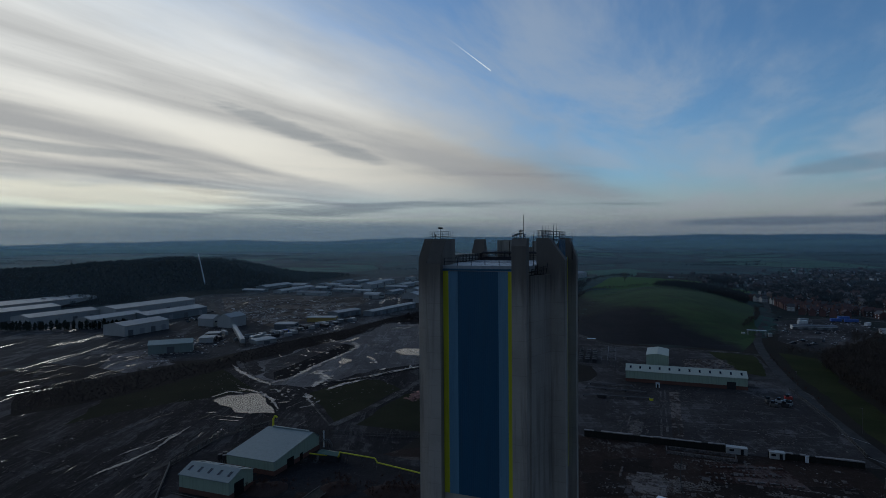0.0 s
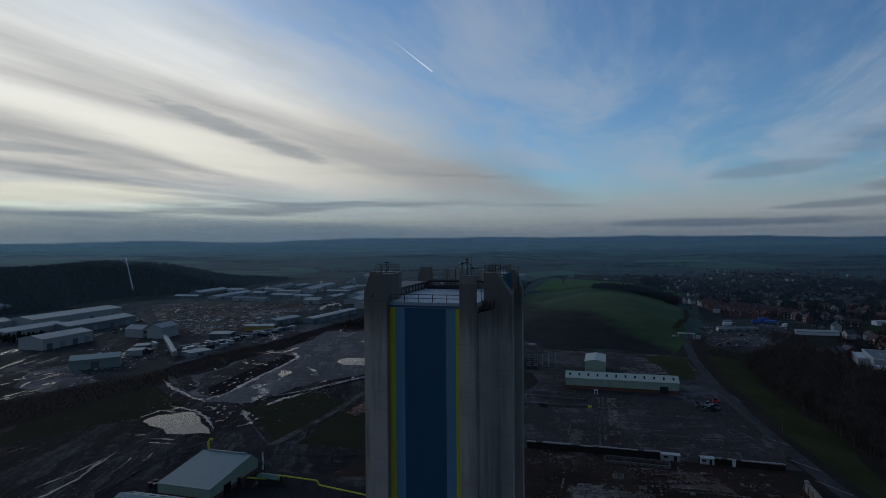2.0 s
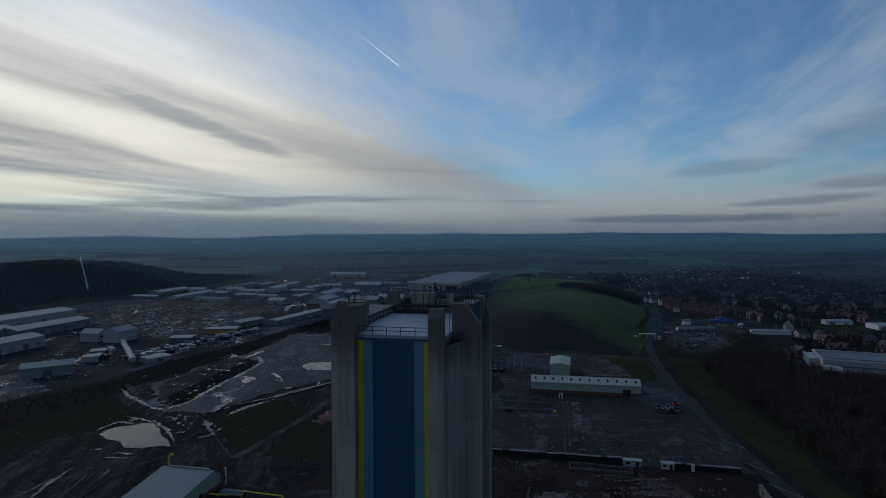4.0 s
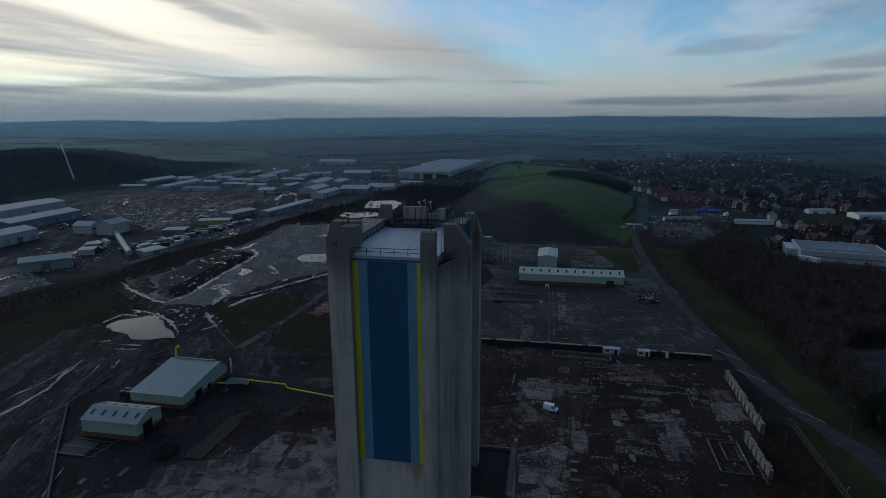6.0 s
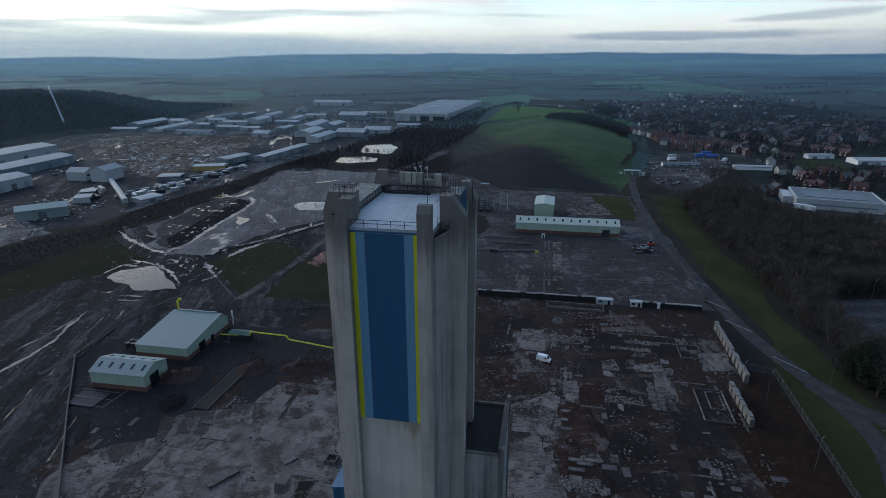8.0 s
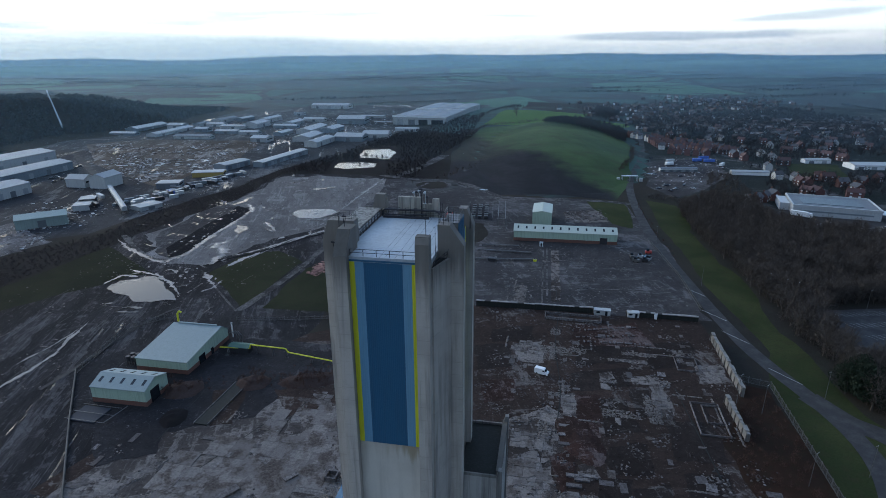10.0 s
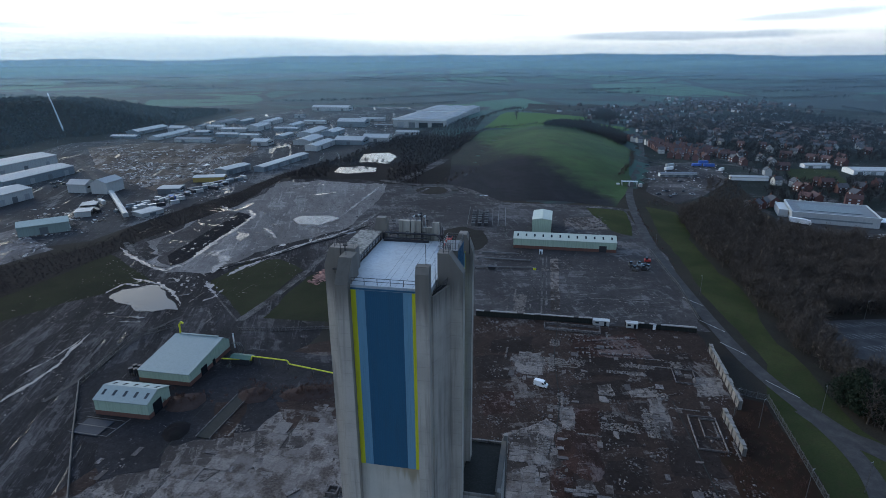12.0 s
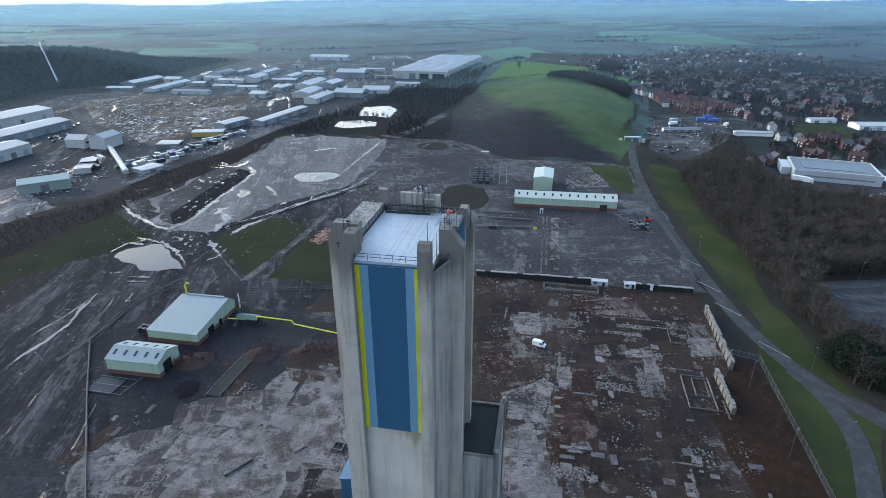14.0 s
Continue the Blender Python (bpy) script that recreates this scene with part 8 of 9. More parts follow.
# gate canopy across the access road
gx_, gy_ = (235.0, 423.4)
gate = thing("gate_canopy", gx_, gy_, 0, TURN_SITE + 4, "white flat canopy across the works gate", "canopy")
part("canopy", Shape().box(-6.5, 6.5, -1.8, 1.8, 4.2, 4.55), M_GALV, gate)
for px, py in ((-6, -1.6), (-6, 1.6), (0, -1.6), (0, 1.6), (6, -1.6), (6, 1.6)):
    part("column", Shape().box(px - 0.2, px + 0.2, py - 0.2, py + 0.2, 0, 4.2), M_GALV, gate)
for s_ in (-1, 1):
    part("gate_house", Shape().box(s_ * 9 - 1.2, s_ * 9 + 1.2, -1.5, 1.5, 0, 2.6), M_PALEWALL, gate, "small pale gate house")
# lorry yard: trailers, blue sheeting, long white hall
for (px, py), turn, l, mat, what in (((304.1, 477.9), 10, 12, M_WHITE, "white lorry trailer in the yard"), ((313.6, 491.9), 10, 12, M_GALV, "grey lorry trailer in the yard"), ((340.2, 489.1), -8, 12, M_BLUEPLASTIC, "blue curtain-sided trailer in the yard"),
                                     ((350.1, 484.3), -14, 14, M_BLUEPLASTIC, "blue curtain-sided trailer in the yard"), ((354.8, 500.2), -8, 13, M_BLUEPLASTIC, "blue curtain-sided trailer in the yard"), ((348.6, 463.5), 30, 9, M_WHITE, "white lorry trailer in the yard")):
    l *= 0.72
    tr = thing("lorry_trailer", px, py, 0, turn, what, "trailer", "trailers in the lorry yard")
    part("body", Shape().box(-l / 2, l / 2, -1.2, 1.2, 1.0, 3.4), mat, tr)
    for wx in (-l / 2 + 1.2, -l / 2 + 2.4, l / 2 - 1.5):
        for wy in (-1.1, 1.1):
            part("wheel", wheel_mesh, M_TYRE, tr, "", pose(wx, wy, 0.5) @ Matrix.Diagonal((1.4, 1.4, 1.4, 1)))
hall = box_unit(*(347.7, 425.5), -20, 30, 7, 2.8, M_WHITE, M_PALEROOF, "long low white hall beside the town road", "", 1.0, 0, "white_hall")
terrace = box_unit(*(296.8, 452.2), -12, 32, 6, 2.8, M_WHITE, M_GREYROOF, "long low white shed of the lorry yard", "", 0.8, 9, "yard_shed")
school = box_unit(*(470.5, 428.0), -15, 34, 18, 4, M_WHITE, M_PALEROOF, "low white school building", "", 1.4, 3, "school")
box_unit(*(446.5, 461.3), -12, 24, 8, 3.2, M_WHITE, M_PALEROOF, "low white school building", "", 1.2, 2, "school")
# containers and scrap by the estate fence
rng = random.Random(31)
for k, (x, y) in enumerate([(-142.5, 442.7), (-134.9, 431.6), (-136.0, 444.6), (-129.7, 433.7), (-128.5, 446.4), (-143.9, 422.8), (-150.3, 434.7), (-126.8, 454.6), (-121.5, 440.0), (-118.9, 465.4), (-117.8, 476.4), (-116.3, 483.8), (-111.6, 475.1), (-110.3, 486.5), (-108.9, 498.5), (-103.5, 493.2), (-101.0, 505.4), (-98.4, 518.1), (-93.6, 508.2), (-120.0, 451.5), (-134.4, 422.3), (-142.1, 430.0), (-182.5, 449.2), (-176.4, 436.9), (-170.3, 426.6), (-182.8, 441.4), (-176.0, 452.8), (-87.7, 515.9), (-84.1, 524.3)]):
    mat = (M_PALEWALL, M_GALV, M_STEEL, M_DARKSTEEL, M_GREYROOF, M_PALEWALL, M_BLUEWALL)[k % 7] if k != 7 else M_BLUEPLASTIC
    l = rng.choice((6, 6, 9, 12))
    c = thing("storage_container", x, y, 0, rng.choice((30, 40, 125)), "steel storage container on the estate", "container", "storage containers")
    part("body", Shape().box(-l / 2, l / 2, -1.2, 1.2, 0.1, 2.7), mat, c)
    part("door", Shape().box(l / 2 - 0.02, l / 2 + 0.05, -1.1, 1.1, 0.25, 2.6), M_STEEL, c)

for k in range(34):
    f = rng.random()
    x, y = -152 + 68 * f + rng.uniform(-6, 6), 428 + 96 * f + rng.uniform(-6, 6)
    mat = (M_PALEWALL, M_STEEL, M_GALV, M_DARKSTEEL, M_GREYROOF, M_PALEWALL, M_BLUEWALL, M_STEEL)[k % 8]
    l, w, h = rng.choice((3, 5, 7, 12)), rng.choice((1.1, 1.3, 1.8)), rng.uniform(1.4, 2.9)
    c = thing("storage_container", x, y, 0, rng.choice((56, 58, 146, 60)) + rng.uniform(-5, 5), "steel storage container on the estate", "container", "storage containers")
    part("body", Shape().box(-l / 2, l / 2, -w, w, 0.1, h), mat, c)
    part("door", Shape().box(l / 2 - 0.02, l / 2 + 0.05, -w + 0.1, w - 0.1, 0.25, h - 0.1), M_STEEL, c)
LAYER[0] = bay_base + 0.01
area("conveyor_pad", [(-152.8, 434.4), (-134.4, 436.5), (-124.0, 452.1), (-118.7, 442.4), (-128.7, 420.4), (-139.1, 414.8)], M_SILTMUD, "pale concrete pad at the foot of the conveyor", "ground", 0.8, 4)
# painted bays of the car park
LAYER[0] = bpy.data.objects["car_park"].data.vertices[0].co.z + 0.012
p0, p1 = Vector((188.8, 175.8)), Vector((217.8, 172.1))
for row in range(3):
    for i in range(16):
        q = p0.lerp(p1, i / 13) + Vector((-0.5, -9.5)) * row
        LAYER[0] -= 0.004
        ribbon("bay_line", [(q.x, q.y), (q.x + 1.2, q.y - 4.2)], 0.13, M_LINE, "white painted parking bay line", "line")


# ---- trees, scrub and rubble ----
rs = np.random.RandomState(4)


def bare_crown(h, blades, width, spread=0.42, low=0.25):
    """A leafless tree: tapered trunk, limbs, and a cloud of thin twigs."""
    v, f = [], []

    def limb(p, q, r0, r1):
        d = q - p
        d = d / np.linalg.norm(d)
        s = np.cross(d, [0.31, 0.77, 0.55])
        s /= np.linalg.norm(s)
        t = np.cross(d, s)
        k = len(v)
        for c, r in ((p, r0), (q, r1)):
            for a in (0, 2.1, 4.2):
                v.append(c + r * (s * math.cos(a) + t * math.sin(a)))
        for i in range(3):
            j = (i + 1) % 3
            f.append((k + i, k + j, k + 3 + j))
            f.append((k + i, k + 3 + j, k + 3 + i))

    top = np.array([rs.uniform(-.05, .05) * h, rs.uniform(-.05, .05) * h, 0.62 * h])
    limb(np.zeros(3), top, 0.028 * h, 0.012 * h)
    for i in range(7):
        a = i * 0.9 + rs.uniform(0, 1)
        z0 = rs.uniform(0.25, 0.6)
        p = top * z0 / 0.62
        q = np.array([math.cos(a) * spread * h * rs.uniform(.5, .9), math.sin(a) * spread * h * rs.uniform(.5, .9), h * rs.uniform(0.6, 0.92)])
        limb(p, q, 0.012 * h, 0.004 * h)
    for i in range(blades):
        a, u, w = rs.uniform(0, 6.283), rs.uniform(-1, 1), rs.uniform(0, 1) ** 0.45
        k = math.sqrt(1 - u * u)
        lump = 0.8 + 0.35 * math.sin(3 * a + 2 * u)
        c = np.array([math.cos(a) * k * w * spread * h * lump, math.sin(a) * k * w * spread * h * lump, h * (low + (1 - low) * (0.5 + 0.5 * u * w))])
        d = np.array([math.cos(a) * k, math.sin(a) * k, 0.6 + 0.5 * u]) + rs.normal(0, 0.5, 3)
        d = d / np.linalg.norm(d) * h * rs.uniform(0.06, 0.16)
        s = np.cross(d, rs.normal(0, 1, 3))
        s = s / np.linalg.norm(s) * width * rs.uniform(0.5, 1.2)
        n0 = len(v)
        v.extend([c - d - s, c - d + s, c + d])
        f.append((n0, n0 + 1, n0 + 2))
    return np.array(v), np.array(f)


def clump_crown(h, leaves, size, spread=0.5):
    """A dense crown of many small leaf tufts."""
    v, f = [], []
    for i in range(leaves):
        a, u, w = rs.uniform(0, 6.283), rs.uniform(-1, 1), rs.uniform(0.35, 1) ** 0.5
        k = math.sqrt(1 - u * u)
        lump = 0.75 + 0.3 * math.sin(2.3 * a + 1) + 0.2 * math.sin(5 * a + 4 * u)
        c = np.array([math.cos(a) * k * w * spread * h * lump, math.sin(a) * k * w * spread * h * lump, h * (0.52 + 0.46 * u * w)])
        p, q = rs.normal(0, 1, 3), rs.normal(0, 1, 3)
        p, q = p / np.linalg.norm(p) * size, q / np.linalg.norm(q) * size
        n0 = len(v)
        v.extend([c - p, c + q, c + p, c - q])
        f.extend([(n0, n0 + 1, n0 + 2), (n0, n0 + 2, n0 + 3)])
    return np.array(v), np.array(f)


def gather(name, templates, places, material, label, category, sizes=(0.8, 1.25), kind="stuff"):
    """Many copies of a few shapes in one mesh."""
    vs, fs, k = [], [], 0
    for x, y, z in places:
        v, f = templates[rs.randint(len(templates))]
        a, g = rs.uniform(0, 6.283), rs.uniform(*sizes)
        c, s = math.cos(a), math.sin(a)
        out = np.empty_like(v)
        out[:, 0], out[:, 1], out[:, 2] = g * (c * v[:, 0] - s * v[:, 1]) + x, g * (s * v[:, 0] + c * v[:, 1]) + y, g * v[:, 2] * rs.uniform(0.9, 1.15) + z
        vs.append(out)
        fs.append(f + k)
        k += len(v)
    v, f = np.concatenate(vs).astype(np.float32), np.concatenate(fs).astype(np.int32)
    m = bpy.data.meshes.new(name)
    m.vertices.add(len(v))
    m.vertices.foreach_set("co", v.ravel())
    m.loops.add(f.size)
    m.loops.foreach_set("vertex_index", f.ravel())
    m.polygons.add(len(f))
    m.polygons.foreach_set("loop_start", np.arange(0, f.size, 3, dtype=np.int32))
    m.update(calc_edges=True)
    m.validate()
    m.materials.append(material)
    return tagged(new(name, m), label, category, "", kind)


def fill(ring, gap, avoid=(), z=None):
    """Places spread unevenly inside an outline."""
    xs, ys = [p[0] for p in ring], [p[1] for p in ring]
    out = []
    for x in np.arange(min(xs), max(xs), gap):
        for y in np.arange(min(ys), max(ys), gap):
            px, py = x + rs.uniform(-.6, .6) * gap, y + rs.uniform(-.6, .6) * gap
            if inside((px, py), ring) and not any(inside((px, py), q) for q in avoid):
                out.append((px, py, land(px, py)))
    return out


def along_line(line, gap, wide):
    out = []
    pts = smooth_line(line, 6)
    for p, q in zip(pts, pts[1:]):
        k = max(1, int(math.hypot(q[0] - p[0], q[1] - p[1]) / gap))
        for i in range(k):
            x = p[0] + (q[0] - p[0]) * i / k + rs.uniform(-wide, wide)
            y = p[1] + (q[1] - p[1]) * i / k + rs.uniform(-wide, wide)
            out.append((x, y, land(x, y)))
    return out


TREES = [bare_crown(10, 190, 0.10) for _ in range(5)]
BUSHES = [bare_crown(4, 70, 0.09, 0.6, 0.05) for _ in range(5)]
FAR_TREES = [clump_crown(10, 90, 0.72, 0.5) for _ in range(6)]
DARK_TREES = [clump_crown(8, 2600, 0.2, 0.5) for _ in range(3)]

CARPARK = [(188.9, 182.0), (224.3, 178.4), (192.1, 120.2), (170.7, 126.9), (162.6, 137.3)]
STORE_LOT = [(270.2, 304.9), (264.0, 274.1), (298.1, 249.2), (364.2, 276.3), (371.3, 319.6), (315.9, 342.9)]
RIGHT_WOOD = [(218.5, 328.2), (261.7, 354.0), (274.0, 326.5), (256.4, 281.0), (294.8, 246.1), (280.0, 209.3), (160.3, 103.7), (152.1, 109.1), (147.4, 116.8), (155.3, 139.1), (164.4, 167.8), (184.0, 222.5), (200.7, 278.5)]
gather("bare_woodland", TREES, fill(RIGHT_WOOD, 4.2, (CARPARK, STORE_LOT)), M_TWIG, "dense bare brown winter woodland beside the road", "wood")
gather("woodland_underwood", BUSHES, fill(RIGHT_WOOD, 4.2, (CARPARK, STORE_LOT)), M_TWIG, "brown undergrowth between the bare trees", "scrub")
BANK = [(-213.7, 285.9), (-180.1, 316.0), (-142.3, 351.2), (-126.9, 400.8), (-110.7, 426.7), (-81.5, 470.8), (-51.6, 547.1), (1.5, 612.1), (1.1, 586.7), (-49.2, 512.4), (-75.1, 424.1), (-100.7, 379.7), (-119.7, 348.8), (-127.7, 324.7), (-144.6, 294.7), (-157.9, 268.6), (-187.9, 243.8)]
M_TWIG_BANK = bark("grey_brown_twigs", (0.048, 0.044, 0.045), 0.25)
gather("embankment_scrub", BUSHES, fill(BANK, 2.3), M_TWIG_BANK, "dark scrub on the railway embankment", "scrub", (0.16, 0.42))
POND_A = [(-12.6, 500.3), (-3.6, 569.9), (49.8, 558.7), (39.7, 480.6)]
POND_B = [(11.3, 555.4), (27.1, 648.8), (72.5, 646.6), (56.6, 540.4)]
POND_WOOD = [(-49.5, 517.2), (-21.1, 573.6), (7.6, 617.4), (68.0, 742.6), (209.2, 905.3), (218.1, 846.7), (144.7, 654.6), (86.4, 542.4), (61.6, 463.3), (19.3, 502.9)]
gather("pond_wood", TREES, fill(POND_WOOD, 4.2, (POND_A, POND_B)), M_TWIG_BANK, "bare trees round the settling ponds", "wood", (0.2, 0.5))
gather("mound_copse", TREES, fill([(276.2, 745.0), (314.9, 795.0), (360.6, 809.0), (369.8, 771.6), (379.0, 725.9), (370.4, 683.0), (330.0, 608.4), (315.8, 606.6), (324.1, 665.4), (305.1, 705.1)], 4.2), M_TWIG_BANK, "bare copse on the shoulder of the mound", "wood", (0.5, 0.9))
gather("field_belt", TREES, fill([(213.4, 882.0), (240.7, 909.6), (352.0, 1120.0), (372.0, 1096.0), (340.0, 1040.0), (291.2, 982.5), (205.5, 823.4), (177.5, 784.1)], 7.0), M_TWIG_BANK, "bare tree belt beside the crop field", "wood", (0.35, 0.7))
gather("town_edge_wood", TREES, fill([(396.4, 851.8), (501.9, 1054.7), (507.4, 1013.3), (451.8, 856.5), (406.1, 793.2)], 6.0), M_TWIG_BANK, "bare trees at the edge of the town", "wood", (0.5, 1.0))
gather("hedge", BUSHES, along_line([(162.6, 702.9), (204.8, 775.8), (270.9, 784.4), (294.0, 779.3)], 2.5, 1.5) + along_line([(298.7, 977.3), (352.2, 932.5), (407.2, 881.0)], 4, 2) + along_line([(317.2, 572.2), (278.3, 502.1), (238.5, 448.2)], 3, 1.5), M_TWIG, "bare hedge round the fields", "hedge", (0.7, 1.4))
fx_, fy_ = (276.0, 858.0)
oak = thing("lone_oak", fx_, fy_, land(fx_, fy_), 0, "lone bare oak standing in the bright field", "tree")
gathered = gather("crown", TREES, [(0, 0, 0)], M_TWIG, "bare crown", "", (1.5, 1.6), "")
gathered.parent = oak
part("trunk", Shape().rod((0, 0, 0), (0.2, 0, 7), 0.6, 8, 0.3), M_TWIG, oak)
places = []
for x in np.arange(-900, -110, 8.2):
    for y in np.arange(540, 1400, 8.2):
        px, py = x + rs.uniform(-5, 5), y + rs.uniform(-5, 5)
        d = tip_depth(px, py)
        t = max(0, min(1, ((px + 354) * -52 + (py - 838) * 100) / 12704))
        if 8 < d < 330 and py < 1190 and math.hypot(px + 354 + 52 * t, py - 838 - 100 * t) > 9:
            places.append((px, py, land(px, py)))
gather("tip_wood", FAR_TREES, places, M_HILLWOOD, "dark wood covering the old spoil tip", "wood", (0.6, 0.85))
CONIFERS = [clump_crown(9, 260, 0.55, 0.2) for _ in range(3)]
gather("conifer_hedge", CONIFERS, along_line([(-400.0, 470.0), (-376.0, 474.0), (-320.0, 478.0), (-264.4, 484.0)], 2.4, 1.6), M_LEAF, "dark row of conifers before the sheds", "hedge", (0.7, 1.05))
gather("pond_side_trees", TREES, along_line([(10.0, 584.0), (30.0, 573.0), (56.0, 560.0)], 3.2, 2.0), M_TWIG_BANK, "thin bare trees before the far pond", "trees", (0.45, 0.75))
gather("pond_side_scrub", BUSHES, along_line([(-7.4, 565.0), (22.7, 567.3), (55.2, 557.5), (75.4, 542.0)], 3, 2) + along_line([(19.0, 582.9), (27.9, 641.2), (65.0, 648.2)], 2.5, 2) + along_line([(62.4, 452.9), (95.7, 477.8), (134.4, 532.4)], 4, 6), M_TWIG, "bare scrub along the ponds", "scrub", (0.5, 1.0))
gather("russet_scrub", BUSHES, fill([(96.8, 110.9), (119.2, 131.1), (125.3, 129.3), (116.8, 107.1), (104.4, 81.0), (89.3, 83.9)], 2.6) + along_line([(200.9, 348.4), (177.3, 281.2), (164.5, 239.7)], 5, 1), M_TWIG_RED, "russet brambles between wall and fence", "scrub", (0.25, 0.6))
gather("heap_scrub", BUSHES, [(x + rs.normal(0, 4), y + rs.normal(0, 3), 1.4) for x, y in [(-53.1, 167.5), (-32.1, 167.4), (-13.9, 165.3), (-17.6, 164.6), (-9.2, 165.0)] for _ in range(26)], M_TWIG_RED, "russet brambles on the spoil heaps", "scrub", (0.25, 0.5))
for k, (x, y) in enumerate([(148.4, 125.5), (154.5, 127.5), (151.4, 119.5), (152.3, 113.1), (161.2, 116.4), (157.7, 122.2), (149.6, 121.0), (163.0, 121.1)]):
    tr = thing("evergreen_tree", x, y, 0, 40 * k, "dark round evergreen tree beside the road", "tree", "evergreens by the road")
    cr = gather("crown", DARK_TREES, [(0, 0, 0)], M_LEAF, "dark green crown", "", (1.15, 1.5), "")
    cr.parent = tr
    part("trunk", Shape().rod((0, 0, 0), (0, 0, 3.5), 0.25, 7, 0.15), M_TWIG, tr)
TOWN_RING = [(418.3, 788.7), (816.0, 940.4), (771.6, 598.5), (323.2, 200.8), (366.3, 314.8), (318.2, 324.6), (291.5, 352.6), (366.4, 483.6), (397.4, 633.8)]
TOWN_TREES = [bare_crown(10, 95, 0.17) for _ in range(5)]
LAYER[0] = bpy.data.objects["clearing"].data.vertices[0].co.z + 0.02
ribbon("town_road", [(318.0, 512.0), (352.0, 500.0), (382.3, 486.8), (378.2, 450.2), (375.2, 413.4), (366.2, 378.6), (352.0, 344.0)], 7.0, M_TRACK, "pale road through the town", wobble=0.2)
TOWN_ROAD = [(384, 509), (377, 466), (369, 420), (358, 377), (350, 347), (340, 400), (352, 430), (396, 430), (388, 466), (396, 509)]
M_TWIG_TOWN = bark("blue_grey_twigs", (0.050, 0.050, 0.053), 0.4)
gather("garden_trees", TOWN_TREES, [p for p in fill(TOWN_RING, 6.4, NO_HOUSES + [TOWN_ROAD])], M_TWIG_TOWN, "bare garden trees between the houses", "trees", (0.35, 0.9))
gather("far_town_trees", TOWN_TREES, [(x, y, land(x, y)) for cx_, cy_ in CENTRES for x, y in zip(rs.normal(cx_, 48, 46), rs.normal(cy_, 48, 46))], M_TWIG_TOWN, "bare trees between the far houses", "trees", (0.4, 0.9))
gather("lorry_yard_scrub", BUSHES, fill([(313.0, 432.7), (332.7, 428.6), (297.5, 351.4), (276.7, 333.0), (259.7, 359.1)], 4.5) + along_line([(219.8, 367.2), (235.6, 356.2), (261.7, 358.7)], 4, 2), M_TWIG, "bare scrub round the lorry yard", "scrub")
# hedges and woods out to the horizon
far = []
for _ in range(120):
    a, r = radians(rs.uniform(-62, 66)), 1000 * rs.uniform(1.25, 4.2) ** 1.0
    x, y = r * math.sin(a), r * math.cos(a)
    if tip_depth(x, y) > -60 and x < -80:
        continue
    t, l = radians(rs.choice((20, 110, 65)) + rs.uniform(-15, 15)), rs.uniform(80, 420)
    if abs(math.sin(t + a - math.pi / 2)) < 0.5:
        continue
    for i in range(int(l / 4.5)):
        px, py = x + math.cos(t) * (4.5 * i - l / 2), y + math.sin(t) * (4.5 * i - l / 2)
        far.append((px, py, land(px, py)))
for _ in range(70):
    a, r = radians(rs.uniform(-60, 64)), rs.uniform(1400, 3600)
    x, y = r * math.sin(a), r * math.cos(a)
    for i in range(110):
        px, py = x + rs.normal(0, 75), y + rs.normal(0, 13)
        far.append((px, py, land(px, py)))
gather("far_hedges", FAR_TREES, far, M_HILLWOOD, "far hedgerows and copses across the fields", "hedges", (0.3, 0.6))


# rubble
def chunk():
    v = np.array([(x, y, z) for z in (0, 1) for x, y in ((-1, -1), (1, -1), (1, 1), (-1, 1))], float)
    v[:, :2] *= rs.uniform(0.4, 1.0, (8, 2))
    v[:, 2] *= rs.uniform(0.25, 0.8, 8)
    f = np.array([(4, 5, 6), (4, 6, 7), (0, 1, 5), (0, 5, 4), (1, 2, 6), (1, 6, 5), (2, 3, 7), (2, 7, 6), (3, 0, 4), (3, 4, 7)])
    return v, f


def flake():
    v, f = chunk()
    v = v * np.array([1.6, 1.0, 0.3])
    return v, f


n = Nodes("mixed_rubble")
M_MIXED = n.done(n.ramp(n.island(), (0.0, (0.035, 0.03, 0.03)), (0.55, (0.075, 0.062, 0.058)), (0.85, (0.12, 0.108, 0.10)), (1.0, (0.20, 0.18, 0.17))), 0.9)
CHUNKS = [chunk() for _ in range(12)] + [flake() for _ in range(8)]


def scattered(ring, number, clumps, wide):
    xs, ys = [p[0] for p in ring], [p[1] for p in ring]
    out = []
    while len(out) < number:
        x, y = rs.uniform(min(xs), max(xs)), rs.uniform(min(ys), max(ys))
        if inside((x, y), ring):
            for _ in range(rs.randint(1, clumps)):
                out.append((x + rs.normal(0, wide), y + rs.normal(0, wide), 0.1))
    return out


gather("yard_rubble", CHUNKS, scattered([site(12, -30), site(88, -30), site(86, 136), site(2, 136), site(14, 30)], 2600, 30, 1.5), M_MIXED, "scattered concrete and brick rubble", "rubble", (0.08, 0.36))
gather("slab_rubble", CHUNKS, scattered([site(-100, -40), site(10, -40), site(8, 34), site(-30, 60), site(-80, 45)], 1200, 24, 1.3), M_MIXED, "scattered broken concrete on the slabs", "rubble", (0.08, 0.36))
gather("coal_rubble", CHUNKS, scattered([site(-200, -30), site(-105, -30), site(-125, 90), site(-60, 250), site(-140, 380), site(-200, 240)], 1500, 12, 3.0), M_MIXED, "lumps and debris on the coal ground", "rubble", (0.1, 0.4))
